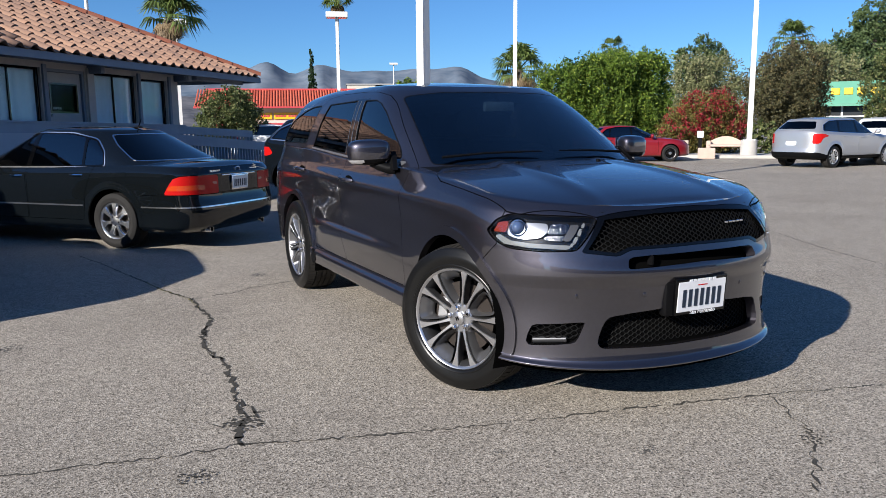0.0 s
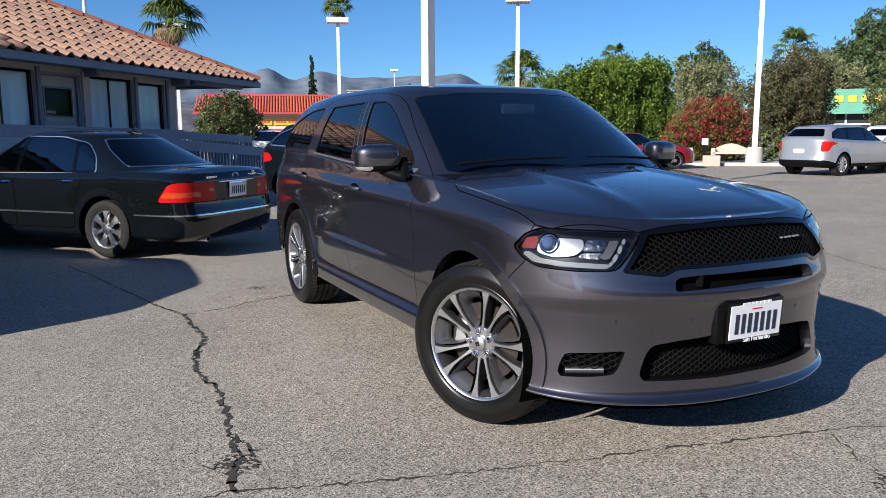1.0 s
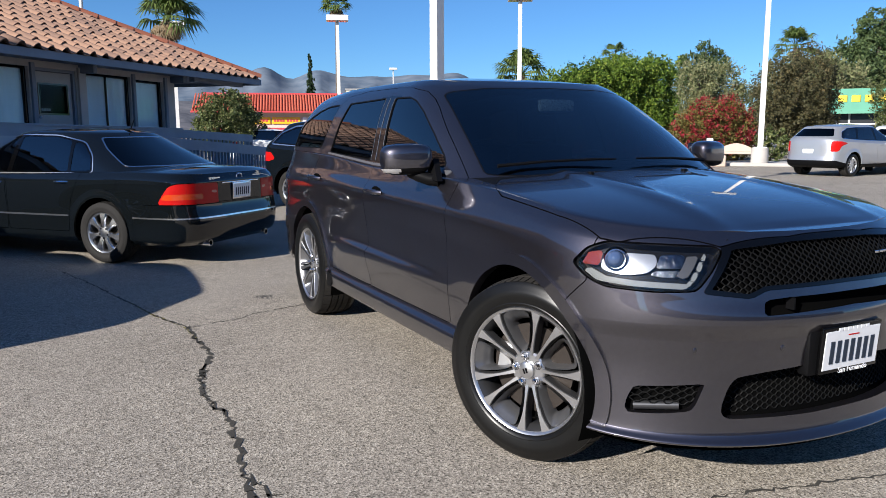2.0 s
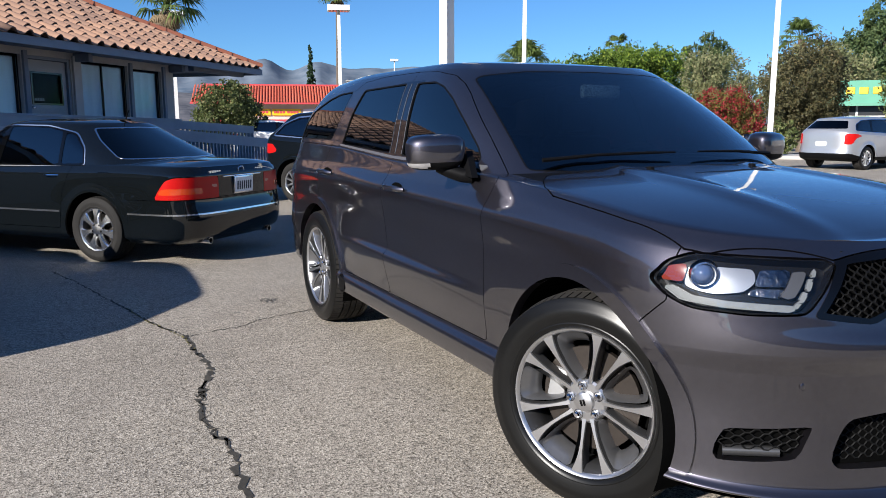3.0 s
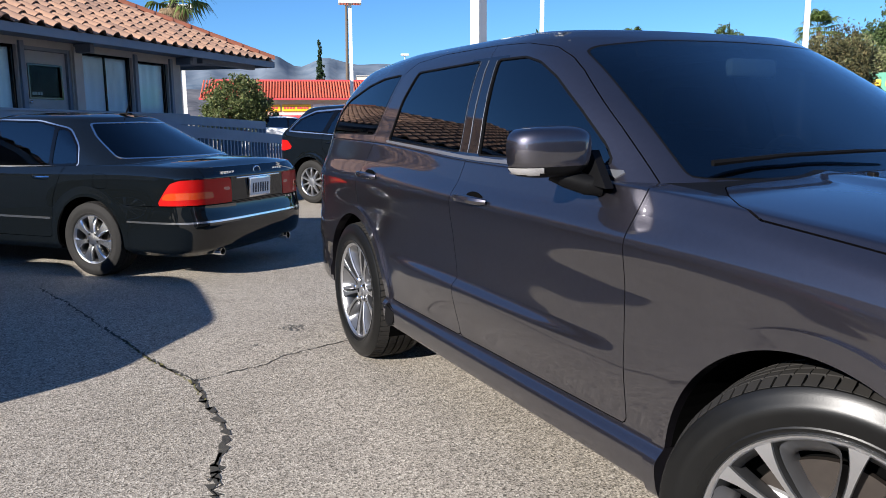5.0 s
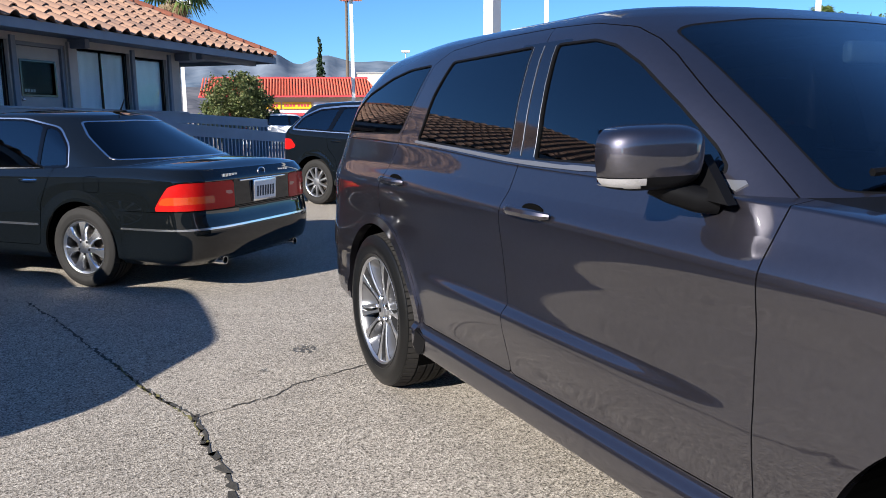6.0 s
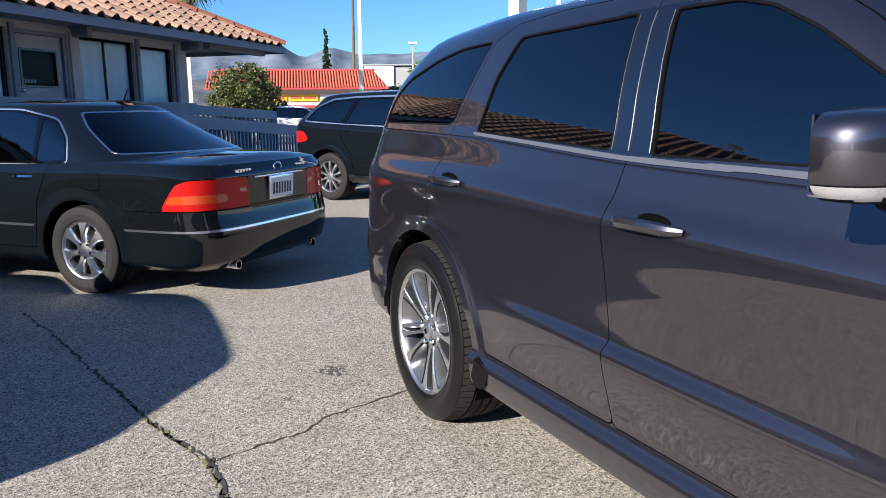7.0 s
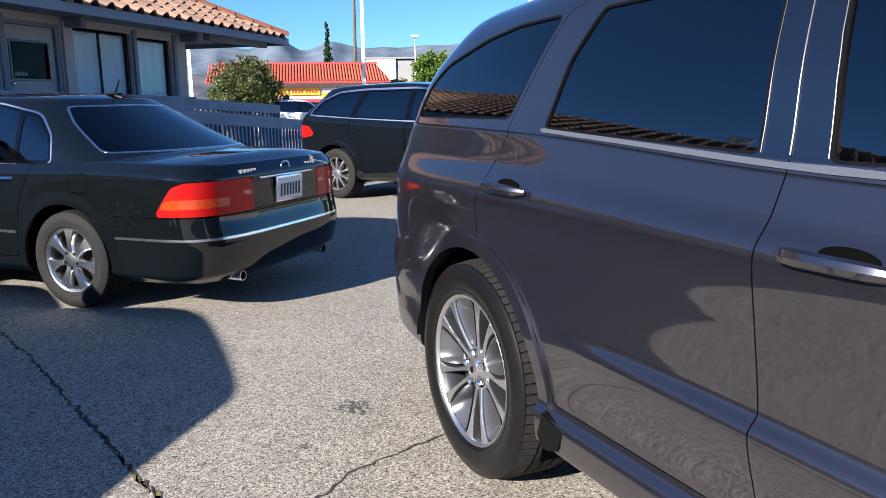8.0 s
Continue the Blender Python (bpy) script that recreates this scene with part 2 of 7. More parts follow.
def loft(levels, counts, rows):
    """Smooth surface through the rings of the levels: an array rows x stations x 3."""
    r = np.stack([ring(lv, *counts) for lv in levels])
    k = np.concatenate([[0], np.cumsum(np.linalg.norm(np.diff(r, axis=0), axis=2).mean(1))])
    q = np.linspace(0, k[-1], rows)
    q = np.unique(np.concatenate([q, k]))
    out = np.zeros((len(q), *r.shape[1:]))
    h = np.diff(k)[:, None, None]
    d = np.diff(r, axis=0) / h
    m = np.zeros_like(r)
    for i in range(1, len(k) - 1):
        a, b = d[i - 1], d[i]
        w1, w2 = 2 * h[i] + h[i - 1], h[i] + 2 * h[i - 1]
        same = a * b > 0
        m[i] = np.where(same, (w1 + w2) / (w1 / np.where(same, a, 1) + w2 / np.where(same, b, 1)), 0)
    m[0], m[-1] = d[0], d[-1]
    for j, v in enumerate(q):
        i = min(np.searchsorted(k, v, side="right") - 1, len(h) - 1)
        t = (v - k[i]) / h[i, 0, 0]
        out[j] = r[i] * (1 + 2 * t) * (1 - t) ** 2 + h[i] * m[i] * t * (1 - t) ** 2 + r[i + 1] * t * t * (3 - 2 * t) + h[i] * m[i + 1] * t * t * (t - 1)
    return out


def cap_over(edge, centre, rows, power=2.2):
    """Crowned lid from a ring (stations x 3) across to the centre line, whose height is centre(y)."""
    zc = pchip(centre)
    t = np.linspace(0, 1, rows)[:, None]
    x = edge[None, :, 0] * (1 - t)
    y = np.broadcast_to(edge[None, :, 1], x.shape)
    z = edge[None, :, 2] + (np.maximum(zc(edge[:, 1]), edge[:, 2]) - edge[:, 2])[None, :] * (1 - (1 - t) ** power)
    return np.stack([x, y, z], 2)


def grid_mesh(g):
    """(v, n, t) of a grid of points, with smooth outward normals for the -x half."""
    a, b = g.shape[:2]
    v = g.reshape(-1, 3)
    i = np.arange((a - 1) * b).reshape(a - 1, b)[:, :-1].ravel()
    t = np.concatenate([np.stack([i, i + b, i + 1], 1), np.stack([i + 1, i + b, i + b + 1], 1)])
    return v, t


def weld(parts):
    """Joins (v, t) pieces, welds their seams and gives (v, n, t)."""
    v = np.concatenate([p[0] for p in parts])
    o, ts = 0, []
    for p in parts:
        ts.append(p[1] + o)
        o += len(p[0])
    t = np.concatenate(ts)
    key, inv = np.unique(np.round(v * 20000).astype(np.int64), axis=0, return_inverse=True)
    inv = inv.reshape(-1)
    nv = np.zeros((len(key), 3))
    nv[inv] = v
    t = inv[t]
    t = t[(t[:, 0] != t[:, 1]) & (t[:, 1] != t[:, 2]) & (t[:, 0] != t[:, 2])]
    c = np.cross(nv[t[:, 1]] - nv[t[:, 0]], nv[t[:, 2]] - nv[t[:, 0]])
    n = np.zeros_like(nv)
    for k in range(3):
        np.add.at(n, t[:, k], c)
    ln = np.linalg.norm(n, axis=1, keepdims=True)
    return nv, n / np.maximum(ln, 1e-12), t


def split(mesh, f):
    """Cuts (v, n, t) along f = 0, f given at each vertex: the pieces where f < 0 and where f > 0."""
    v, n, t = mesh
    f = np.where(np.abs(f) < 1e-6, 1e-6, f)
    s = f[t] > 0
    k = s.sum(1)
    out = []
    for want in (False, True):
        keep = [t[k == (3 if want else 0)]]
        vs, ns = [v], [n]
        base = len(v)
        for lone in (1, 2):
            tt = t[k == lone]
            if len(tt) == 0:
                continue
            ss = s[k == lone]
            odd = np.argmax(ss if lone == 1 else ~ss, 1)
            r = np.arange(len(tt))
            a, b, c = tt[r, odd], tt[r, (odd + 1) % 3], tt[r, (odd + 2) % 3]
            wb = (f[a] / (f[a] - f[b]))[:, None]
            wc = (f[a] / (f[a] - f[c]))[:, None]
            pb, pc = v[a] + (v[b] - v[a]) * wb, v[a] + (v[c] - v[a]) * wc
            nb, nc = n[a] + (n[b] - n[a]) * wb, n[a] + (n[c] - n[a]) * wc
            ib, ic = base + r, base + len(r) + r
            vs += [pb, pc]
            ns += [nb, nc]
            base += 2 * len(r)
            if (lone == 1) == want:
                keep.append(np.stack([a, ib, ic], 1))
            else:
                keep += [np.stack([ib, b, c], 1), np.stack([ib, c, ic], 1)]
        vv, nn, tt = np.concatenate(vs), np.concatenate(ns), np.concatenate(keep)
        if len(tt) == 0:
            out.append((vv[:0], nn[:0], tt))
            continue
        use, inv = np.unique(tt, return_inverse=True)
        vv, nn, tt = vv[use], nn[use], inv.reshape(tt.shape)
        key, first, inv = np.unique(np.round(vv * 50000).astype(np.int64), axis=0, return_index=True, return_inverse=True)
        tt = inv.reshape(-1)[tt]
        tt = tt[(tt[:, 0] != tt[:, 1]) & (tt[:, 1] != tt[:, 2]) & (tt[:, 0] != tt[:, 2])]
        nn = nn[first]
        out.append((vv[first], nn / np.maximum(np.linalg.norm(nn, axis=1, keepdims=True), 1e-9), tt))
    return out


def poly_dist(p, q):
    """Signed distance of the points p (n x 2) to the polygon q: negative inside."""
    q = np.array(q, float)
    d = np.full(len(p), 1e9)
    inside = np.zeros(len(p), bool)
    for a, b in zip(q, np.roll(q, -1, 0)):
        e, w = b - a, p - a
        h = np.clip((w @ e) / max(e @ e, 1e-12), 0, 1)
        d = np.minimum(d, np.hypot(*(w - h[:, None] * e).T))
        up = (a[1] <= p[:, 1]) != (b[1] <= p[:, 1])
        if abs(e[1]) > 1e-12:
            inside ^= up & (p[:, 0] < a[0] + e[0] * (p[:, 1] - a[1]) / e[1])
    return np.where(inside, -d, d)


def rounded(q, r=0.03, n=5):
    """A polygon with its corners rounded off at the distance r."""
    q = [Vector(p) for p in q]
    out = []
    for i, b in enumerate(q):
        a, c = q[i - 1], q[(i + 1) % len(q)]
        k = min(r, (a - b).length * 0.45, (c - b).length * 0.45)
        p0, p1 = b + (a - b).normalized() * k, b + (c - b).normalized() * k
        for j in range(n + 1):
            s = j / n
            out.append(tuple(p0 * (1 - s) ** 2 + b * 2 * s * (1 - s) + p1 * s * s))
    return out


def carve(mesh, q, plane="yz", grow=0.0, where=None):
    """Cuts the polygon q, in side ("yz"), front ("xz") or plan ("xy") coordinates, out of a mesh: (inside, outside)."""
    v = mesh[0]
    ix = {"yz": [1, 2], "xz": [0, 2], "xy": [0, 1]}[plane]
    f = poly_dist(v[:, ix], q) - grow
    if where is not None:
        f = np.maximum(f, where(v))
    return split(mesh, f)


def panel(name, mesh, material, parent, thick=0.012, label="", mirror=False):
    """A skin with thickness: outer face with its own normals, a rim and an inner face."""
    v, n, t = mesh
    if len(t) == 0:
        return None
    e = np.concatenate([t[:, [0, 1]], t[:, [1, 2]], t[:, [2, 0]]])
    key = np.sort(e, 1)
    _, idx, cnt = np.unique(key, axis=0, return_index=True, return_counts=True)
    rim = e[idx[cnt == 1]]
    inn = v - n * thick
    m = len(v)
    ra, rb = v[rim].reshape(-1, 3), inn[rim].reshape(-1, 3)
    k = np.arange(len(rim)) * 2 + 2 * m
    h = len(ra)
    quad = np.concatenate([np.stack([k + 1, k, k + h], 1), np.stack([k + 1, k + h, k + h + 1], 1)])
    side = v[rim[:, 1]] - v[rim[:, 0]]
    rn = np.cross(side, n[rim[:, 0]])
    rn = np.repeat(rn / np.maximum(np.linalg.norm(rn, axis=1, keepdims=True), 1e-9), 2, 0)
    av = np.concatenate([v, inn, ra, rb])
    an = np.concatenate([n, -n, rn, rn])
    at = np.concatenate([t, t[:, ::-1] + m, quad])
    if mirror:
        av, an, at = av * [-1, 1, 1], an * [-1, 1, 1], at[:, ::-1]
    return obj(name, av, at, material, parent, label, an)


def skin(name, mesh, material, parent, mirror=False, shift=0.0, label=""):
    v, n, t = mesh
    v = v + n * shift
    if mirror:
        v, n, t = v * [-1, 1, 1], n * [-1, 1, 1], t[:, ::-1]
    return obj(name, v, t, material, parent, label, n)


def both(*meshes):
    """Half surfaces and their mirror images, as one (v, n, t)."""
    vs, ns, ts, o = [], [], [], 0
    for v, n, t in meshes:
        for s in (1, -1):
            vs.append(v * [s, 1, 1])
            ns.append(n * [s, 1, 1])
            ts.append((t if s == 1 else t[:, ::-1]) + o)
            o += len(v)
    v, n, t = np.concatenate(vs), np.concatenate(ns), np.concatenate(ts)
    key, first, inv = np.unique(np.round(v * 20000).astype(np.int64), axis=0, return_index=True, return_inverse=True)
    nn = np.zeros((len(first), 3))
    np.add.at(nn, inv.reshape(-1), n)
    nn /= np.maximum(np.linalg.norm(nn, axis=1, keepdims=True), 1e-9)
    t = inv.reshape(-1)[t]
    return v[first], nn, t[(t[:, 0] != t[:, 1]) & (t[:, 1] != t[:, 2]) & (t[:, 0] != t[:, 2])]


# ---------------------------------------------------------------- the grey three-row SUV: surfaces
SUV_HUB = 0.392
SUV_F, SUV_R = 0.0, 3.045


def suv_surfaces():
    """The half skins of the SUV: lower body with hood, and greenhouse with roof. Front axle at y = 0, nose towards -y."""
    yc, yr0 = -0.10, 3.45
    low = [
        (-0.78, yc, 2.25, 4.08, yr0, 3.4, [(-0.4, 0.88), (0.3, 0.80)], [(-0.9, 0.235), (0.5, 0.27), (2.6, 0.27), (4.1, 0.36)]),
        (-0.848, yc, 2.25, 4.15, yr0, 3.4, [(-0.9, 0.94), (-0.3, 0.95), (0.5, 0.945), (2.5, 0.945), (4.0, 0.92)], [(-0.9, 0.262), (-0.35, 0.285), (0.5, 0.32), (2.6, 0.32), (4.1, 0.42)]),
        (-0.822, yc, 2.25, 4.17, yr0, 3.4, [(-0.9, 0.928), (-0.3, 0.932), (0.5, 0.957), (2.5, 0.957), (4.0, 0.925)], [(-0.9, 0.292), (-0.45, 0.305), (-0.2, 0.36), (0.5, 0.395), (2.6, 0.395), (4.1, 0.50)]),
        (-0.800, yc, 2.25, 4.18, yr0, 3.4, [(-0.9, 0.925), (0.5, 0.926), (2.5, 0.926), (4.0, 0.93)], [(-0.9, 0.50), (-0.25, 0.50), (0.5, 0.452), (2.6, 0.452), (4.1, 0.58)]),
        (-0.812, yc, 2.25, 4.17, yr0, 3.4, [(-0.9, 0.934), (0.6, 0.942), (0.85, 0.948), (1.2, 0.957), (1.8, 0.962), (2.25, 0.958), (2.55, 0.944), (4.0, 0.94)], [(-0.9, 0.645), (0.5, 0.65), (1.2, 0.655), (2.2, 0.665), (2.6, 0.66), (4.1, 0.66)]),
        (-0.843, yc, 2.25, 4.15, yr0, 3.4, [(-0.9, 0.94), (0.6, 0.943), (0.85, 0.941), (1.2, 0.934), (1.8, 0.932), (2.25, 0.935), (2.55, 0.944), (4.0, 0.94)], [(-0.9, 0.715), (0.5, 0.70), (1.2, 0.703), (2.2, 0.712), (2.6, 0.705), (4.1, 0.72)]),
        (-0.812, yc, 2.3, 4.12, yr0, 3.4, [(-0.9, 0.935), (0.5, 0.945), (2.5, 0.946), (4.0, 0.93)], [(-0.9, 0.79), (0.5, 0.86), (2.6, 0.88), (4.1, 0.87)]),
        (-0.778, yc, 2.3, 4.09, yr0, 3.4, [(-0.9, 0.920), (0.0, 0.940), (0.6, 0.960), (2.5, 0.966), (3.3, 0.958), (4.0, 0.92)], [(-0.9, 0.88), (-0.3, 0.93), (0.5, 0.995), (2.6, 1.035), (4.1, 1.03)]),
        (-0.725, yc, 2.3, 4.07, yr0, 3.4, [(-0.9, 0.890), (0.0, 0.915), (0.8, 0.918), (2.5, 0.919), (4.0, 0.885)], [(-0.9, 0.955), (-0.3, 1.005), (0.5, 1.085), (1.8, 1.115), (2.6, 1.145), (4.1, 1.16)]),
        (-0.68, yc, 2.3, 4.02, yr0, 3.4, [(-0.9, 0.82), (0.0, 0.855), (0.8, 0.885), (2.5, 0.885), (3.2, 0.88), (4.0, 0.85)], [(-0.9, 1.00), (-0.4, 1.055), (0.1, 1.115), (0.7, 1.165), (1.8, 1.195), (2.7, 1.245), (4.1, 1.275)]),
    ]
    g = loft(low, (64, 150, 26), 96)
    hood = cap_over(g[-1], [(-0.68, 1.00), (-0.58, 1.055), (-0.35, 1.115), (0.0, 1.165), (0.45, 1.20), (0.8, 1.21), (3.6, 1.25), (4.02, 1.275)], 26, 2.6)
    x, y = np.abs(hood[..., 0]), hood[..., 1]
    ridge = np.exp(-((x - 0.40 + 0.05 * y) / 0.05) ** 2) * np.clip((y + 0.75) / 0.5, 0, 1)
    hood[..., 2] += 0.012 * ridge * (y < 0.9)
    low_half = weld([grid_mesh(g), grid_mesh(hood)])
    top = [
        (0.42, 1.00, 2.7, 3.98, 3.40, 3.2, 0.885, [(0.4, 1.165), (0.8, 1.165), (1.8, 1.195), (2.7, 1.245), (4.1, 1.275)]),
        (0.47, 1.04, 2.7, 3.97, 3.40, 3.2, 0.872, [(0.4, 1.20), (0.8, 1.20), (1.8, 1.23), (2.7, 1.28), (4.1, 1.31)]),
        (0.80, 1.30, 2.7, 3.88, 3.34, 3.2, [(0.8, 0.808), (2.0, 0.815), (3.3, 0.829)], [(0.8, 1.415), (2.7, 1.44), (4.0, 1.45)]),
        (1.10, 1.58, 2.7, 3.76, 3.28, 3.2, [(1.0, 0.728), (2.0, 0.735), (3.0, 0.750)], [(1.0, 1.595), (1.7, 1.615), (2.7, 1.62), (3.3, 1.59), (3.8, 1.56)]),
        (1.20, 1.70, 2.7, 3.74, 3.25, 3.2, 0.685, [(1.0, 1.65), (1.7, 1.675), (2.7, 1.685), (3.3, 1.655), (3.8, 1.615)]),
        (1.27, 1.75, 2.7, 3.73, 3.25, 3.2, 0.63, [(1.0, 1.675), (1.7, 1.71), (2.7, 1.715), (3.3, 1.685), (3.8, 1.64)]),
    ]
    g2 = loft(top, (40, 120, 22), 40)
    roof = cap_over(g2[-1], [(1.27, 1.68), (1.5, 1.72), (2.2, 1.765), (2.9, 1.755), (3.73, 1.66)], 14)
    return low_half, weld([grid_mesh(g2), grid_mesh(roof)])


SUV_LOW, SUV_TOP = suv_surfaces()


# ---------------------------------------------------------------- wheels
def spoke_bm(a0, a1, r0, r1, w0, w1, x0, x1, deep):
    """One wheel spoke from (angle a0, radius r0) to (a1, r1): face, bevelled shoulders, flanks."""
    bm = bmesh.new()
    rows = []
    for i in range(9):
        s = i / 8
        a = radians(a0 + (a1 - a0) * s ** 1.15)
        r, w = r0 + (r1 - r0) * s, w0 - 0.0035 * math.sin(math.pi * s) + (w1 - w0) * s ** 3.2
        x = x0 + (x1 - x0) * s - 0.008 * math.sin(math.pi * s)
        er, et = Vector((0, math.cos(a), math.sin(a))), Vector((0, -math.sin(a), math.cos(a)))
        c = er * r
        rows.append([bm.verts.new(c + et * u + Vector((dx, 0, 0))) for u, dx in ((-w * 1.25, x + deep), (-w * 1.15, x + 0.012), (-w * 0.8, x), (w * 0.8, x), (w * 1.15, x + 0.012), (w * 1.25, x + deep))])
    for a, b in zip(rows, rows[1:]):
        for k in range(5):
            f = bm.faces.new((a[k], a[k + 1], b[k + 1], b[k]))
            f.material_index = 0 if k in (1, 2, 3) else 1
    return bm


def two_mat(ob, m):
    ob.data.materials.append(m)
    return ob


def make_wheel(parent, radius, rim_r, width, style, tyre_mat, label, face=None):
    """A wheel whose axle is the x axis, outer side towards -x; built at the origin under its car."""
    bm = bmesh.new()
    lathe(bm, [(width * 0.9, rim_r * 0.98), (0.10, rim_r * 0.90), (0.035, rim_r * 0.90), (0.016, rim_r * 0.955), (0.006, rim_r * 0.975), (-0.004, rim_r * 1.005), (-0.006, rim_r * 1.025), (0.004, rim_r * 1.045), (0.02, rim_r * 1.045)], 64)
    for f in bm.faces:
        f.material_index = 1 if max(v.co.x for v in f.verts) > (0.010 if style == "split" else 0.03) else 0
    wheel = two_mat(part("wheel", bm, M_RIM, parent, label, smooth=True), M_RIMDARK)
    R, q = radius, rim_r
    bm = bmesh.new()
    h = R - q
    lathe(bm, [(0.02, q * 1.0), (0.0, q * 1.03), (-0.010, q + 0.14 * h), (-0.013, q + 0.20 * h), (-0.011, q + 0.23 * h), (-0.019, q + 0.45 * h), (-0.018, q + 0.62 * h), (-0.014, q + 0.66 * h), (-0.011, q + 0.78 * h), (0.000, q + 0.90 * h), (0.008, q + 0.915 * h), (0.010, R - 0.013)], 96)
    lathe(bm, [(width - 0.03, R - 0.004), (width - 0.005, q + 0.92 * h), (width + 0.012, q + 0.5 * h), (width, q * 1.02), (width - 0.02, q)], 48)
    part("tyre", bm, tyre_mat, wheel, "black rubber tyre", smooth=True)
    bm = bmesh.new()
    n = 12 * 6
    # tread: five ribs parted by grooves, shoulder blocks parted by sipes
    ribs = [(0.004, 0.062), (0.072, 0.112), (0.122, 0.152), (0.162, 0.200), (0.210, width - 0.03)]
    for lo, hi in ribs:
        lo, hi = lo * width / 0.262, hi * width / 0.262
        shoulder = lo < 0.04 or hi > width - 0.04
        for k in range(n):
            a0, a1 = 2 * math.pi * k / n, 2 * math.pi * (k + (0.82 if shoulder else 0.93)) / n
            vs = []
            for x, a, r in ((lo, a0, R), (hi, a0, R), (hi, a1, R), (lo, a1, R), (lo, a0, R - 0.011), (hi, a0, R - 0.011), (hi, a1, R - 0.011), (lo, a1, R - 0.011)):
                d = (0.010 if lo < 0.04 else 0.004) if (shoulder and r == R and abs(x - (lo if lo < 0.04 else hi)) < 1e-9) else 0
                vs.append(bm.verts.new((x, (r - d) * math.cos(a), (r - d) * math.sin(a))))
            for f in ((0, 1, 2, 3), (0, 4, 5, 1), (1, 5, 6, 2), (2, 6, 7, 3), (3, 7, 4, 0)):
                bm.faces.new([vs[i] for i in f])
    lathe(bm, [(0.008, R - 0.013), (width - 0.02, R - 0.011)], 64)
    part("tread", bm, M_TREAD if tyre_mat == M_RUBBER else tyre_mat, wheel, "dusty tread blocks")
    bm = bmesh.new()
    lathe(bm, [(0.075, 0.05), (0.075, q * 0.72), (0.095, q * 0.72), (0.095, 0.05)], 48)
    part("brake_disc", bm, M_DISC, wheel, "worn steel brake disc", smooth=True)
    bm = bmesh.new()
    lathe(bm, [(0.13, 0.0), (0.13, q * 0.9)], 32)
    part("back_plate", bm, M_CAVITY, wheel, "dark back plate")
    if style == "split":
        dish = lambda r: 0.002 + 0.030 * max(0.0, 1 - (r - 0.06) / (q - 0.06)) ** 1.6
        for k in range(5):
            c = 115 + 72 * k
            # concave painted pocket between two pairs of spokes
            a = radians(c + 36)
            er, et = Vector((0, math.cos(a), math.sin(a))), Vector((0, -math.sin(a), math.cos(a)))
            mouth = rounded([(0.082, -0.012), (0.082, 0.012), (0.125, 0.037), (0.205, 0.062), (q * 0.91, 0.066), (q * 0.97, 0.040), (q * 0.978, 0.0), (q * 0.97, -0.040), (q * 0.91, -0.066), (0.205, -0.062), (0.125, -0.037)], 0.018)
            bm = bmesh.new()
            loops = []
            for f, g, xx in ((1.0, 1.0, 0.003), (0.95, 0.96, 0.009), (0.84, 0.78, 0.026), (0.76, 0.58, 0.050), (0.73, 0.50, 0.085)):
                loops.append([bm.verts.new(er * (0.165 + (u - 0.165) * (g if u > 0.165 else f)) + et * (v * f) + Vector((xx + dish(u), 0, 0))) for u, v in mouth])
            for p0, p1 in zip(loops, loops[1:]):
                for i in range(len(mouth)):
                    j = (i + 1) % len(mouth)
                    bm.faces.new((p0[i], p0[j], p1[j], p1[i]))
            part("spoke_pocket", bm, M_POCKET, wheel, "grey painted concave pocket", smooth=True)
            # a pair of spokes that part from a common root, each flaring into the rim
            a = radians(c)
            er, et = Vector((0, math.cos(a), math.sin(a))), Vector((0, -math.sin(a), math.cos(a)))
            for sd in (-1, 1):
                bm = bmesh.new()
                rows = []
                for i in range(13):
                    e = i / 12
                    r = 0.052 + (q * 0.985 - 0.052) * e
                    u = 0.013 + 0.040 * e ** 1.15
                    wi, wo = 0.0085 - 0.0045 * math.sin(math.pi * e) + 0.003 * e ** 5, 0.0095 - 0.0045 * math.sin(math.pi * e) + 0.030 * e ** 4.0
                    x = dish(r)
                    rows.append([bm.verts.new(er * r + et * (sd * (u + w)) + Vector((x + dx, 0, 0))) for w, dx in ((-wi * 1.3, 0.055), (-wi - 0.0025, 0.006), (-wi, 0.0), (wo, 0.0), (wo + 0.003, 0.005), (wo + 0.006, 0.030))])
                for p0, p1 in zip(rows, rows[1:]):
                    for i in range(5):
                        bm.faces.new((p0[i], p0[i + 1], p1[i + 1], p1[i])).material_index = 0 if i in (1, 2, 3) else 1
                two_mat(part("spoke", bm, M_RIM, wheel, smooth=True), M_RIMDARK)
            bm = bmesh.new()
            a = radians(c + 36)
            cy, cz = 0.0585 * math.cos(a), 0.0585 * math.sin(a)
            tube(bm, [(0.034, cy, cz), (0.014, cy, cz), (0.009, cy, cz)], [0.0125, 0.0125, 0.008], 6)
            part("lug_nut", bm, M_CHROME, wheel, "chrome lug nut")
            bm = bmesh.new()
            lathe(bm, [(0.033, 0.0155), (0.0275, 0.0165), (0.0285, 0.0185)], 16)
            bmesh.ops.transform(bm, matrix=pose(0, cy, cz), verts=bm.verts)
            part("lug_seat", bm, M_RIMDARK, wheel, "dark ring round the lug nut", smooth=True)
        bm = bmesh.new()
        lathe(bm, [(0.075, 0.082), (0.038, 0.082), (0.031, 0.074), (0.030, 0.038), (0.016, 0.036), (0.012, 0.030), (0.011, 0.0)], 40)
        part("hub_cap", bm, M_RIM, wheel, "machined hub with plain centre cap", smooth=True)
        bm = bmesh.new()
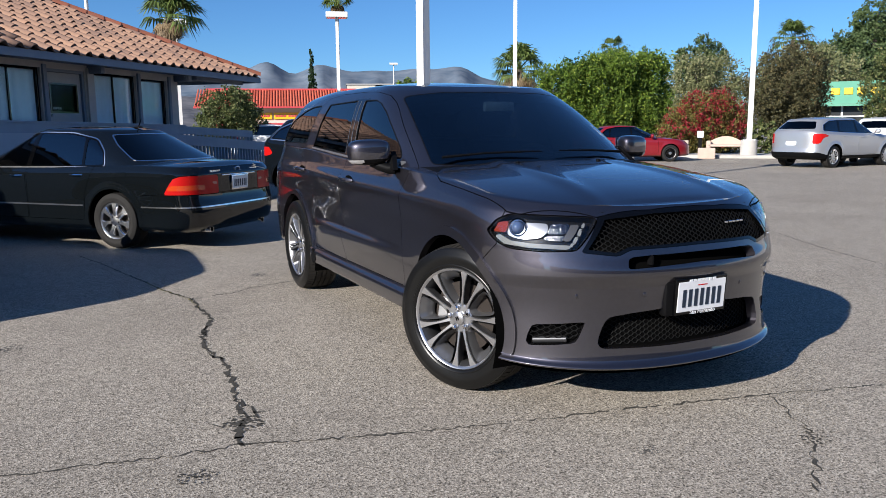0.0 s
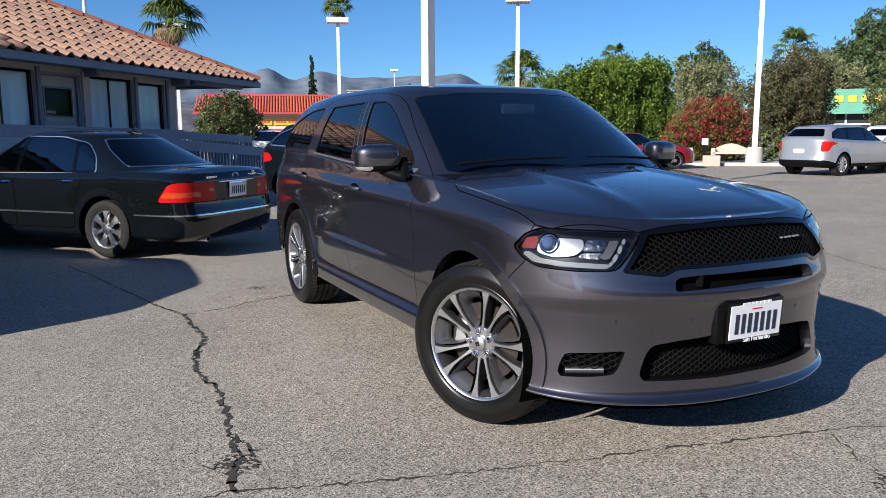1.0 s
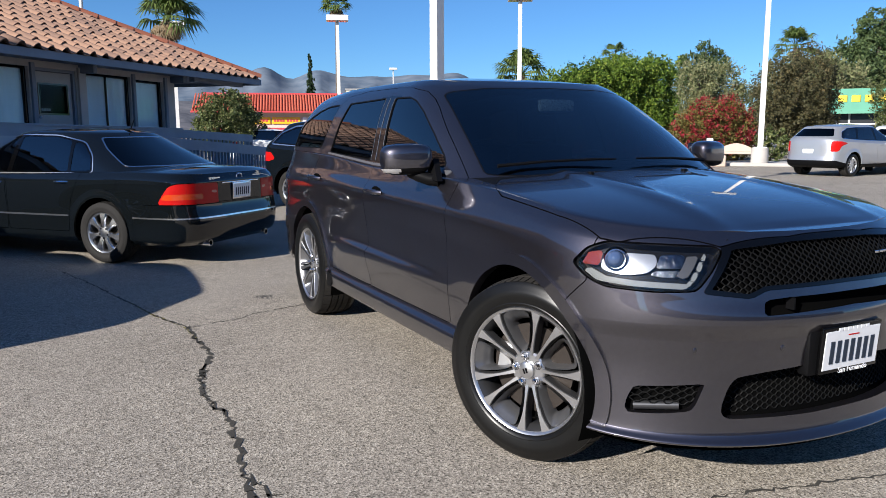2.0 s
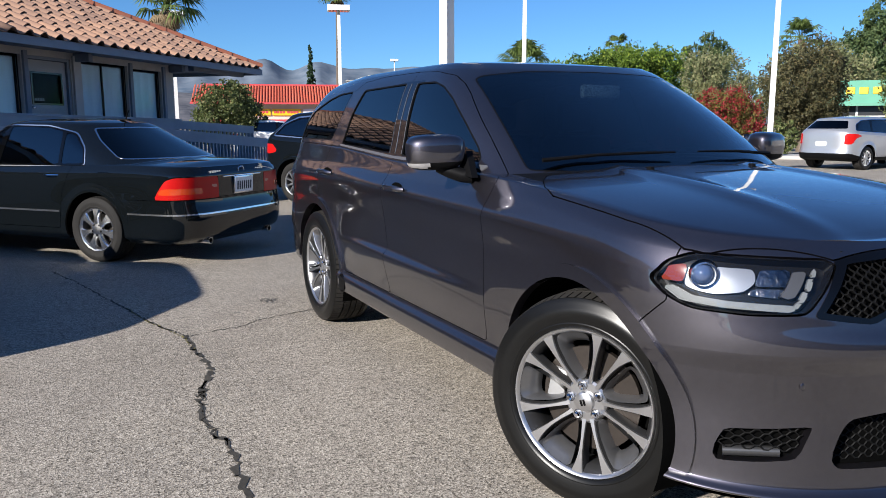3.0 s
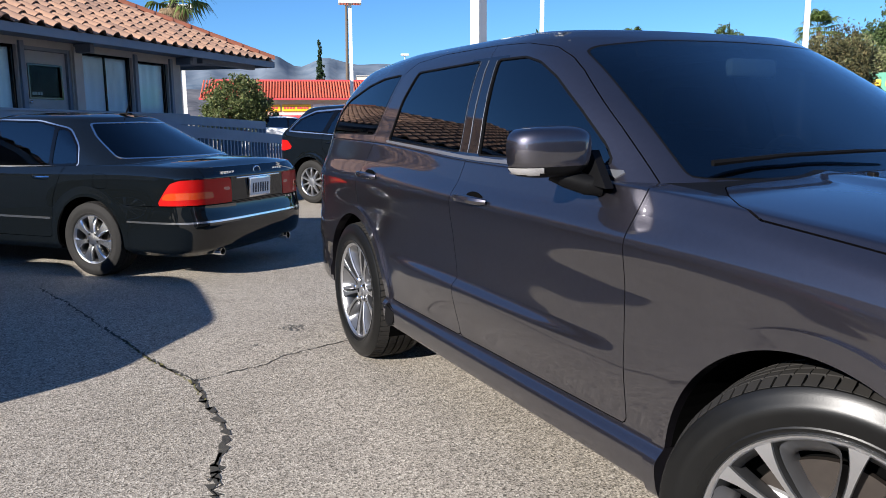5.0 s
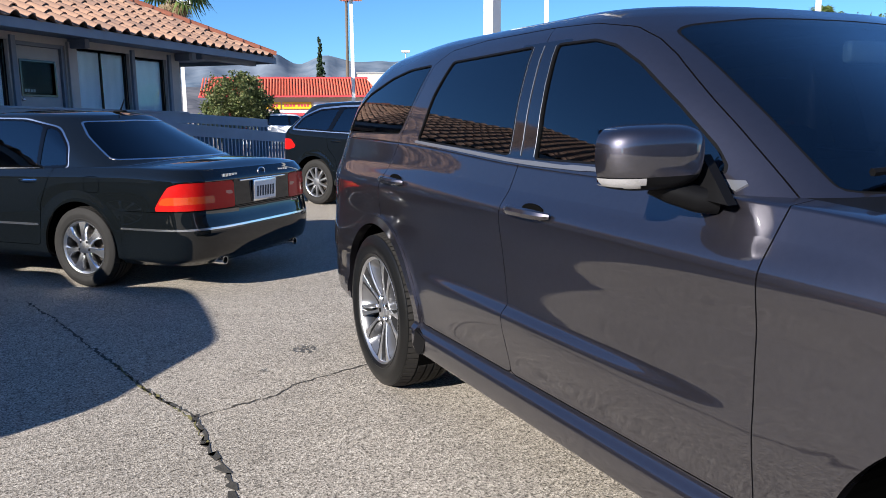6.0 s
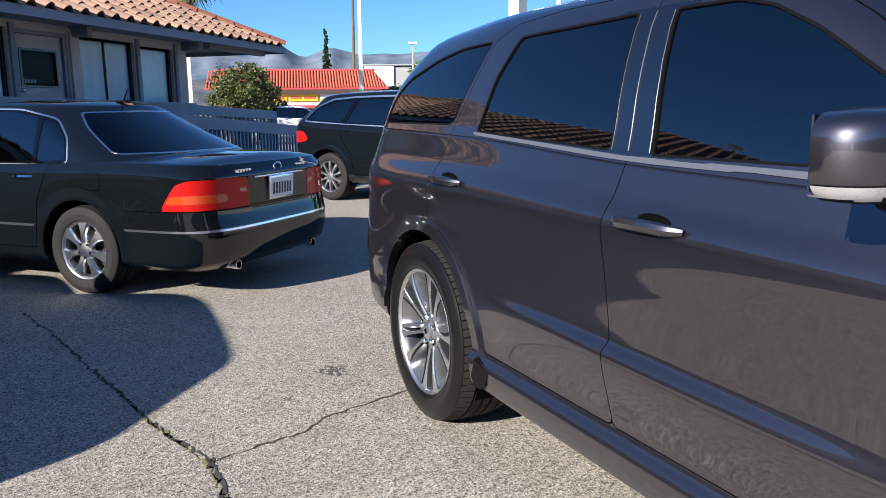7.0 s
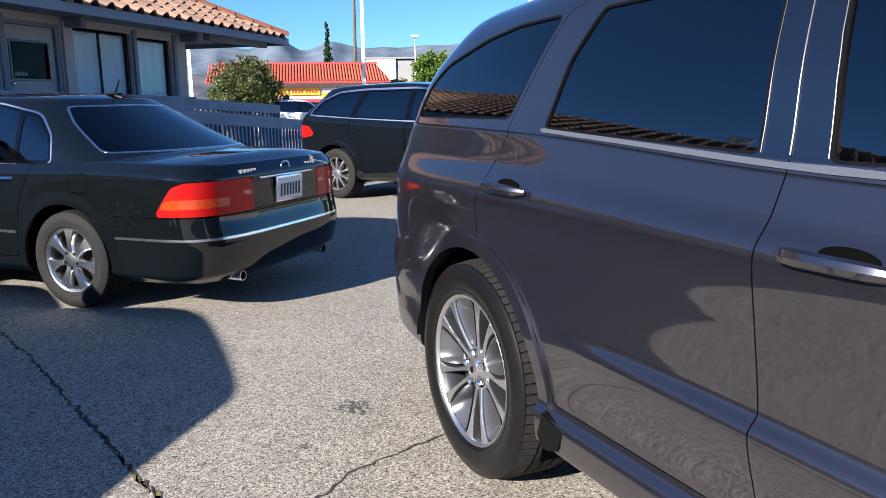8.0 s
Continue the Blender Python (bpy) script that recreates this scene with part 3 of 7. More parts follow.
        for s in (-0.006, 0.006):
            box(bm, 0.0085, 0.0118, s - 0.0035, s + 0.0035, -0.011, 0.011, m=pose(0, 0, 0, -20))
        part("cap_mark", bm, M_BLACK, wheel, "two dark slanted bars")
        bm = bmesh.new()
        box(bm, 0.06, 0.12, 0.10, 0.175, -0.075, 0.07, 0.02, pose(0, 0, 0, 10))
        part("brake_caliper", bm, M_CALIPER, wheel, "pale cast brake caliper", smooth=True)
    elif style == "five":
        for k in range(7):
            c = 90 + 360 / 7 * k
            part("spoke", spoke_bm(c, c, 0.03, q * 0.985, 0.022, 0.052, 0.004, 0.002, 0.04), M_BRIGHT, wheel, smooth=True)
        for k in range(5):
            a = radians(126 + 72 * k)
            bm = bmesh.new()
            tube(bm, [(0.012, 0.055 * math.cos(a), 0.055 * math.sin(a)), (-0.002, 0.055 * math.cos(a), 0.055 * math.sin(a))], 0.012, 8)
            part("lug_hole", bm, M_BLACK, wheel)
        bm = bmesh.new()
        lathe(bm, [(0.04, 0.075), (0.004, 0.07), (-0.006, 0.03), (-0.006, 0.0)], 32)
        part("hub_cap", bm, M_BRIGHT, wheel, "chrome hub cap", smooth=True)
    else:
        for k in range(7 if style == "seven" else 10):
            c = 90 + 360 / (7 if style == "seven" else 10) * k
            part("spoke", spoke_bm(c, c, 0.04, q * 0.97, 0.018, 0.016, 0.004, 0.004, 0.04), face or M_RIM, wheel, smooth=True)
        bm = bmesh.new()
        lathe(bm, [(0.04, 0.075), (0.004, 0.07), (-0.004, 0.03), (-0.004, 0.0)], 24)
        part("hub_cap", bm, M_RIM, wheel, "alloy hub cap", smooth=True)
    return wheel


def place_wheels(parent, wheel, half, front, rear, hub, steer=0.0, king=0.0):
    """The first wheel goes to the front on the -x side, copies to the other three corners."""
    for i, (s, y) in enumerate(((-1, front), (1, front), (-1, rear), (1, rear))):
        turn = steer if y == front else 0.0
        m = pose(s * (half - king), y, hub, 0, 0, turn) @ pose(s * king, 0, 0) @ pose(0, 0, 0, 0 if s < 0 else 0, 0, 0 if s < 0 else 180)
        if i == 0:
            wheel.matrix_basis = m
        else:
            copy_thing(wheel, m)


def nearest_depth(mesh, axis=1):
    """Depth of a nose surface at (x, z), from its nearest points."""
    v = mesh[0]

    def f(x, z):
        d = (v[:, 0] + abs(x)) ** 2 + (v[:, 2] - z) ** 2
        i = np.argpartition(d, 6)[:6]
        w = 1 / (d[i] + 1e-6)
        return float((v[i, 1] * w).sum() / w.sum())
    return f


def side_x(y, z):
    """Half width of the greenhouse at (y, z)."""
    v = SUV_TOP[0]
    v = v[v[:, 0] < -0.5]
    d = (v[:, 1] - y) ** 2 + (v[:, 2] - z) ** 2
    i = np.argpartition(d, 6)[:6]
    w = 1 / (d[i] + 1e-6)
    return float(-(v[i, 0] * w).sum() / w.sum())


def mesh_strands(bm, depth, x0, x1, z0, z1, dx, dz, radius, inside, shift):
    """Zigzag bars that meet as a honeycomb, laid on a nose surface within a polygon."""
    rows = int((z1 - z0) / dz)
    for j in range(rows + 1):
        z = z0 + j * dz
        run = []
        n = int((x1 - x0) / dx)
        for i in range(n + 1):
            x = x0 + i * dx
            zz = z + dz * (0.46 if (i // 2 + j) % 2 else -0.46) * 0.98
            ok = poly_dist(np.array([[-abs(x), zz]]), inside)[0] < 0.004
            if ok:
                run.append((x, depth(x, zz) + shift, zz))
            if (not ok or i == n) and len(run) > 1:
                tube(bm, run, radius, 4)
            if not ok:
                run = []
    return bm


def join(*ms):
    vs, ns, ts, o = [], [], [], 0
    for v, n, t in ms:
        vs.append(v)
        ns.append(n)
        ts.append(t + o)
        o += len(v)
    return np.concatenate(vs), np.concatenate(ns), np.concatenate(ts)


def glazed(mesh):
    """A pane of the -x side with the even curvature of blown glass: its normals follow one quadric."""
    v, n, t = mesh
    if len(v) < 8:
        return mesh
    y, z = v[:, 1] - v[:, 1].mean(), v[:, 2] - v[:, 2].mean()
    k = np.linalg.lstsq(np.stack([np.ones_like(y), y, z, y * y, y * z, z * z], 1), v[:, 0], rcond=None)[0]
    nn = np.stack([-np.ones_like(y), k[1] + 2 * k[3] * y + k[4] * z, k[2] + k[4] * y + 2 * k[5] * z], 1)
    return v, nn / np.linalg.norm(nn, axis=1, keepdims=True), t


def shifted(mesh, d):
    return mesh[0] + mesh[1] * d, mesh[1], mesh[2]


def plate(parent, m, w, h, letters, label, frame_mat, ink):
    """A number plate with its holder; its signs are plain bars. Faces -y in its own axes."""
    bm = bmesh.new()
    box(bm, -w / 2 - 0.012, w / 2 + 0.012, 0.0, 0.02, -h / 2 - 0.016, h / 2 + 0.016, 0.005, m)
    holder = part("licence_plate", bm, frame_mat, parent, label, smooth=True)
    bm = bmesh.new()
    box(bm, -w / 2, w / 2, -0.003, 0.001, -h / 2, h / 2, 0.0015, m)
    part("plate_sheet", bm, M_PLATE, holder, "white plate sheet")
    bm = bmesh.new()
    n = letters
    step = w * 0.86 / n
    for k in range(n):
        x = -w * 0.43 + (k + 0.5) * step
        box(bm, x - step * 0.27, x + step * 0.27, -0.0055, -0.002, -h * 0.34, h * 0.24, 0.0, m)
    part("plate_bars", bm, ink, holder, "dark bars")
    return holder


# ---------------------------------------------------------------- the grey SUV, assembled
def build_suv(m):
    car = empty("suv", m, "dark grey metallic three-row SUV, front wheels turned", "car")
    low, top = SUV_LOW, SUV_TOP
    GAP = 0.002
    # wheel openings
    for hub in (0.04, SUV_R - 0.01):
        r = np.hypot(low[0][:, 1] - hub, low[0][:, 2] - SUV_HUB)
        low = split(low, np.where(low[0][:, 0] < -0.45, 0.452 - r, -1.0))[0]
    lips = []
    for hub in (0.04, SUV_R - 0.01):
        r = np.hypot(low[0][:, 1] - hub, low[0][:, 2] - SUV_HUB)
        lip, low = split(low, np.maximum(np.maximum(r - 0.502, low[0][:, 0] + 0.6), 0.41 - low[0][:, 2] if hub > 1 else 0.30 - low[0][:, 2]))
        lips.append(lip)
    # hood
    hood_q = [(0.1, -0.692), (-0.21, -0.687), (-0.50, -0.645), (-0.80, -0.442), (-0.838, -0.38), (-0.868, -0.15), (-0.88, 0.26), (-0.862, 0.34), (-0.81, 0.43), (-0.74, 0.51), (-0.5, 0.475), (0.1, 0.45)]
    lid = lambda v: 0.93 - v[:, 2]
    hood = carve(low, hood_q, "xy", -GAP, lid)[0]
    low = carve(low, hood_q, "xy", GAP, lid)[1]
    # cowl under the windshield
    cowl, low = carve(low, [(0.1, 0.40), (-0.82, 0.43), (-0.80, 0.80), (-0.70, 3.9), (0.1, 3.9)], "xy", 0, lambda v: 1.14 - v[:, 2])
    cowl = carve(cowl, [(0.1, 0.40), (-0.82, 0.43), (-0.80, 0.80), (-0.76, 1.2), (0.1, 1.2)], "xy")[0]
    front = lambda v: v[:, 1] + 0.20
    lamp_q = rounded([(-0.908, 0.912), (-0.876, 0.968), (-0.827, 0.996), (-0.527, 0.984), (-0.503, 0.97), (-0.627, 0.832), (-0.754, 0.826), (-0.861, 0.833), (-0.892, 0.862)], 0.02)
    lamp, _ = carve(low, lamp_q, "xz", -0.002, front)
    lamp_edge = carve(lamp, lamp_q, "xz", -0.005, front)[1]
    low = carve(low, lamp_q, "xz", 0.003, front)[1]
    gr_q = rounded([(0.3, 1.02), (-0.21, 1.02), (-0.485, 1.0), (-0.552, 0.905), (-0.612, 0.823), (-0.45, 0.803), (-0.385, 0.83), (0.3, 0.838)], 0.015)
    grille, low = carve(low, gr_q, "xz", 0, front)
    slot_q = rounded([(0.3, 0.806), (-0.3, 0.803), (-0.40, 0.797), (-0.418, 0.744), (-0.2, 0.752), (0.3, 0.765)], 0.02)
    slot, low = carve(low, slot_q, "xz", 0, front)
    low_q = rounded([(0.3, 0.545), (-0.16, 0.54), (-0.37, 0.525), (-0.478, 0.510), (-0.505, 0.470), (-0.532, 0.388), (-0.515, 0.358), (-0.16, 0.352), (0.3, 0.355)], 0.02)
    intake, low = carve(low, low_q, "xz", 0, front)
    fog_q = rounded([(-0.779, 0.468), (-0.578, 0.489), (-0.618, 0.387), (-0.70, 0.373), (-0.802, 0.363), (-0.797, 0.41)], 0.015)
    fog, low = carve(low, fog_q, "xz", 0, front)
    bump_q = [(-1.2, 0.0), (0.1, 0.0), (0.1, 0.50), (-0.10, 0.62), (-0.291, 0.765), (-0.372, 0.846), (-0.372, 1.1), (-1.2, 1.1)]
    bumper = carve(low, bump_q, "yz", -GAP, lambda v: v[:, 1] - 0.3)[0]
    low = carve(low, bump_q, "yz", GAP, lambda v: v[:, 1] - 0.3)[1]
    side = lambda v: v[:, 0] + 0.6
    fd_q = rounded([(0.668, 0.452), (0.673, 0.80), (0.668, 1.08), (0.62, 1.40), (1.787, 1.40), (1.785, 0.886), (1.775, 0.683), (1.757, 0.452)], 0.02)
    rd_q = rounded([(1.787, 1.40), (1.785, 0.886), (1.775, 0.683), (1.757, 0.452), (2.525, 0.452), *[(3.035 + 0.505 * math.cos(radians(a)), 0.392 + 0.505 * math.sin(radians(a))) for a in (165, 150, 135, 120, 108)], (2.977, 0.873), (2.957, 1.0), (2.90, 1.15), (2.80, 1.40)], 0.015)
    fdoor = carve(low, fd_q, "yz", -GAP, side)[0]
    low = carve(low, fd_q, "yz", GAP, side)[1]
    rdoor = carve(low, rd_q, "yz", -GAP, side)[0]
    low = carve(low, rd_q, "yz", GAP, side)[1]
    tail_q = rounded([(3.86, 0.905), (3.90, 0.965), (3.97, 0.99), (4.2, 0.99), (4.2, 0.84), (3.95, 0.835), (3.88, 0.86)], 0.03)
    tail, low = carve(low, tail_q, "yz", 0)
    sill, low = carve(low, [(0.0, 0.0), (3.0, 0.0), (3.0, 0.446), (0.0, 0.446)], "yz", 0, side)
    fender, low = split(low, low[0][:, 1] - 1.2)
    rbump, quarter = carve(low, [(3.2, 0.0), (4.5, 0.0), (4.5, 0.76), (3.55, 0.76), (3.30, 0.70)], "yz", 0)
    gate, quarter = split(quarter, np.maximum(-quarter[0][:, 0] - 0.80, 3.5 - quarter[0][:, 1]))

    # greenhouse
    ws_q = rounded([(0.3, 1.655), (-0.40, 1.645), (-0.60, 1.625), (-0.648, 1.607), (-0.70, 1.41), (-0.745, 1.19), (0.3, 1.17)], 0.02)
    fr = lambda v: v[:, 1] - 1.45
    shield = carve(top, ws_q, "xz", -0.001, fr)[0]
    seal = carve(top, ws_q, "xz", 0.004, fr)[0]
    seal = carve(seal, ws_q, "xz", -0.001)[1]
    top = carve(top, ws_q, "xz", 0.004, fr)[1]
    wf = rounded([(1.697, 1.222), (1.768, 1.607), (1.56, 1.604), (1.44, 1.576), (1.30, 1.512), (1.10, 1.392), (0.93, 1.278), (0.87, 1.222)], 0.012)
    wr = rounded([(2.665, 1.266), (2.625, 1.46), (2.545, 1.60), (1.925, 1.612), (1.870, 1.229)], 0.016)
    wq = rounded([(3.64, 1.292), (2.885, 1.290), (2.745, 1.60), (3.0, 1.592), (3.2, 1.562), (3.45, 1.485), (3.58, 1.40)], 0.03)
    dash = lambda v: v[:, 0] + 0.5
    wins, gaskets = [], []
    for q in (wf, wr, wq):
        wins.append(glazed(carve(top, q, "yz", -0.002, dash)[0]))
        g = carve(top, q, "yz", 0.005, dash)[0]
        gaskets.append(carve(g, q, "yz", -0.002, dash)[1])
        top = carve(top, q, "yz", 0.005, dash)[1]
    pil_q = [(1.60, 1.214), (1.69, 1.622), (2.00, 1.624), (1.95, 1.222)]
    pillar, top = carve(top, pil_q, "yz", 0, dash)
    trim_q = [(0.84, 1.17), (0.80, 1.203), (1.8, 1.2135), (2.68, 1.2625), (2.68, 1.247), (1.8, 1.198), (0.84, 1.187)]
    trim, top = carve(top, trim_q, "yz", 0, dash)
    fu_q = [(0.60, 1.05), (0.66, 1.15), (0.918, 1.335), (1.208, 1.532), (1.30, 1.585), (1.414, 1.632), (1.60, 1.662), (1.858, 1.675), (1.787, 1.20), (1.787, 1.05)]
    ru_q = [(1.787, 1.05), (1.787, 1.20), (1.858, 1.675), (2.35, 1.675), (2.62, 1.655), (2.72, 1.60), (2.87, 1.26), (2.90, 1.15), (2.90, 1.05)]
    fu = carve(top, fu_q, "yz", -0.0013, dash)[0]
    top = carve(top, fu_q, "yz", 0.0013, dash)[1]
    ru = carve(top, ru_q, "yz", -0.0015, dash)[0]
    top = carve(top, ru_q, "yz", 0.0015, dash)[1]
    rear_win, top = carve(top, [(0.3, 1.33), (-0.62, 1.33), (-0.52, 1.56), (0.3, 1.56)], "xz", 0, lambda v: 3.5 - v[:, 1])

    # skins that span the centre line
    panel("hood", both(hood), M_PAINT, car, 0.02, "dark grey hood with two pressed ridges")
    bmp = panel("front_bumper", both(bumper), M_PAINT, car, 0.05, "dark grey front bumper")
    panel("cowl", both(cowl), M_BLACK, car, 0.01, "black plastic cowl")
    panel("roof", both(top), M_PAINT, car, 0.02)
    panel("windshield", both(shield), M_SHIELD, car, 0.005, "tinted windshield")
    skin("windshield_seal", both(seal), M_BLACK, car, shift=-0.001)
    panel("rear_window", both(rear_win), M_TINT, car, 0.005)
    panel("tailgate", both(gate), M_PAINT, car, 0.02)
    panel("rear_bumper", both(rbump), M_PAINT, car, 0.03)
    # near-black inner shell behind all gaps: their shade is put into its colour
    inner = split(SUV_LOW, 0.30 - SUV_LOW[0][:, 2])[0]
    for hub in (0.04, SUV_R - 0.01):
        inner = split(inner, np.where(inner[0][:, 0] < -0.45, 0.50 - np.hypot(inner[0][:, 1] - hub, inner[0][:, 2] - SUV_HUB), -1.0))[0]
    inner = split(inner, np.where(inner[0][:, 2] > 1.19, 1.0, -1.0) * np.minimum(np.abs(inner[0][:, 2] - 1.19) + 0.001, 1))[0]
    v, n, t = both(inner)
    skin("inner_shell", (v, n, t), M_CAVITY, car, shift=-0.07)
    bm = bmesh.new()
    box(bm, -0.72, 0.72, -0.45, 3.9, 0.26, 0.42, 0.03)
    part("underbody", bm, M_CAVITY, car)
    # paired parts
    for mir in (False, True):
        sx = 1 if mir else -1
        panel("fender", fender, M_PAINT, car, 0.03, mirror=mir)
        panel("quarter_panel", quarter, M_PAINT, car, 0.03, mirror=mir)
        for lip in lips:
            panel("arch_lip", shifted(lip, 0.014), M_PAINT, car, 0.05, "flat flared wheel arch lip", mirror=mir)
        panel("side_sill", sill, M_PAINT, car, 0.03, mirror=mir)
        fdp = panel("front_door", join(fdoor, fu), M_PAINT, car, 0.025, mirror=mir)
        rdp = panel("rear_door", join(rdoor, ru), M_PAINT, car, 0.025, mirror=mir)
        for host, w, g in ((fdp, wins[0], gaskets[0]), (rdp, wins[1], gaskets[1]), (car, wins[2], gaskets[2])):
            gl = panel("side_window", shifted(w, -0.006), M_TINT, host, 0.005, "dark privacy glass", mirror=mir)
            panel("window_seal", g, M_BLACK, host, 0.012, "black rubber seal", mirror=mir)
        panel("pillar_cover", pillar, M_PILLAR, car, 0.015, "gloss black pillar cover", mirror=mir)
        panel("belt_trim", shifted(trim, 0.004), M_TRIMGREY, car, 0.012, "satin grey belt moulding", mirror=mir)
        # bright edges of the glass channels beside the pillar
        for (ya, za), (yb, zb), rr in (((1.704, 1.226), (1.776, 1.606), 0.0013), ((1.790, 1.228), (1.850, 1.610), 0.0018), ((1.862, 1.230), (1.917, 1.610), 0.0009)):
            bm = bmesh.new()
            tube(bm, [(sx * (side_x(ya + (yb - ya) * s, za + (zb - za) * s) + 0.002), ya + (yb - ya) * s, za + (zb - za) * s) for s in np.linspace(0, 1, 9)], rr, 6)
            part("channel_edge", bm, M_TRIMGREY, car, "thin bright channel edge", smooth=True)
        tl = panel("tail_light", tail, M_TAILDARK, car, 0.02, "red tail light", mirror=mir)
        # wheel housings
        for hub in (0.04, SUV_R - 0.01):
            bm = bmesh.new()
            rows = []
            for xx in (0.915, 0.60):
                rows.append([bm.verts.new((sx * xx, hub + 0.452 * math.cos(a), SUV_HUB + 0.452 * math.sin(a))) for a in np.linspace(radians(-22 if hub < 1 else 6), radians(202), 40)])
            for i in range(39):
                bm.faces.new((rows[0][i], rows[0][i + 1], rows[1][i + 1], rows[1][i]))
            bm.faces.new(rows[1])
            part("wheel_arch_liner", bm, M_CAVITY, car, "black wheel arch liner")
        # handles
        for host, y0, z0 in ((fdp, 1.60, 1.052), (rdp, 2.765, 1.078)):
            bm = bmesh.new()
            pts = [(sx * (0.962 + 0.038 * math.sin(math.pi * s) ** 0.5), y0 - 0.125 + 0.25 * s, z0 + 0.004 * math.sin(math.pi * s)) for s in np.linspace(0, 1, 11)]
            tube(bm, pts, [0.010, 0.014, 0.016, 0.0165, 0.0165, 0.0165, 0.0165, 0.017, 0.018, 0.017, 0.012], 8)
            for v in bm.verts:
                v.co.x = sx * (0.962 + (abs(v.co.x) - 0.962) * 0.85)
            part("door_handle", bm, M_PAINT, host, "grey pull handle", smooth=True)
            # flattened near-black ellipsoid: the handle cup's shade as a dark shape
            bm = bmesh.new()
            bmesh.ops.create_uvsphere(bm, u_segments=20, v_segments=10, radius=1)
            for v in bm.verts:
                v.co = Vector((sx * 0.951 + v.co.x * 0.0125, y0 - 0.010 + v.co.y * 0.062, z0 + 0.010 + v.co.z * 0.021))
            part("handle_cup_shade", bm, M_CAVITY, host, "near-black bulge standing for the shade in the handle cup", smooth=True)
        # door mirror
        sq = lambda a, e: math.copysign(abs(a) ** e, a)

        def mirror_shell(grow):
            bm = bmesh.new()
            bmesh.ops.create_uvsphere(bm, u_segments=48, v_segments=32, radius=1)
            for v in bm.verts:
                x, y, z = v.co
                y, z, x = sq(y, 0.72), sq(z, 0.50), sq(x, 0.62)
                wide = 1.0 - 0.10 * (z < 0) * -z
                v.co = Vector((sx * (1.043 + (0.126 + grow) * x * wide), 0.950 + (0.085 + grow) * y + 0.030 * x, 1.262 + (0.079 + grow) * z - 0.004 * x))
            return bm
        bm = mirror_shell(0.0)
        for f in bm.faces:
            c = f.calc_center_median()
            f.material_index = 1 if c.z + 0.004 * (abs(c.x) - 1.043) / 0.126 < 1.217 else 0
        cut = bmesh.ops.bisect_plane(bm, geom=bm.verts[:] + bm.edges[:] + bm.faces[:], plane_co=(sx * 1.05, 1.005, 0), plane_no=(sx * 0.22, 1, 0), clear_outer=True)
        bmesh.ops.edgeloop_fill(bm, edges=[e for e in cut["geom_cut"] if isinstance(e, bmesh.types.BMEdge)])
        mirr = two_mat(part("door_mirror", bm, M_PAINT, car, "grey door mirror with a black lower edge", smooth=True), M_BLACK)
        bm = bmesh.new()
        box(bm, -0.098, 0.098, 0, 0.004, -0.060, 0.066, 0.0, pose(sx * 1.055, 1.009, 1.262, 0, 0, sx * -12.4))
        part("mirror_glass", bm, M_CHROME, mirr, "mirror glass")
        bm = mirror_shell(0.003)
        gone = [f for f in bm.faces if not (1.192 < f.calc_center_median().z < 1.216 and abs(f.calc_center_median().x) > 1.095 and f.calc_center_median().y < 0.985)]
        bmesh.ops.delete(bm, geom=gone, context="FACES")
        part("turn_signal", bm, M_CLEAR_SOLID, mirr, "clear turn signal strip", smooth=True)
        bm = bmesh.new()
        tube(bm, [(sx * 1.02, 0.945, 1.200), (sx * 0.985, 0.915, 1.180), (sx * 0.94, 0.875, 1.160), (sx * 0.90, 0.85, 1.158)], [0.030, 0.032, 0.032, 0.034], 12)
        part("mirror_arm", bm, M_BLACK, mirr, "black mirror arm", smooth=True)
        bm = bmesh.new()
        tri = [(sx * 0.945, 0.775, 1.155), (sx * 0.945, 0.92, 1.168), (sx * 0.903, 0.905, 1.265)]
        q = [bm.verts.new(p) for p in tri] + [bm.verts.new(Vector(p) + Vector((-sx * 0.03, 0, 0))) for p in tri]
        bm.faces.new(q[:3])
        bm.faces.new(q[3:][::-1])
        for i in range(3):
            bm.faces.new((q[i], q[(i + 1) % 3], q[(i + 1) % 3 + 3], q[i + 3]))
        part("mirror_base", bm, M_BLACK, mirr, "black mirror base")
        # headlight
        back = panel("headlight", shifted(lamp, -0.045), M_LAMPBLACK, car, 0.01, "clear headlight with projector and light strip", mirror=mir)
        panel("lamp_gasket", lamp_edge, M_LAMPBLACK, back, 0.045, "black lamp edge", mirror=mir)
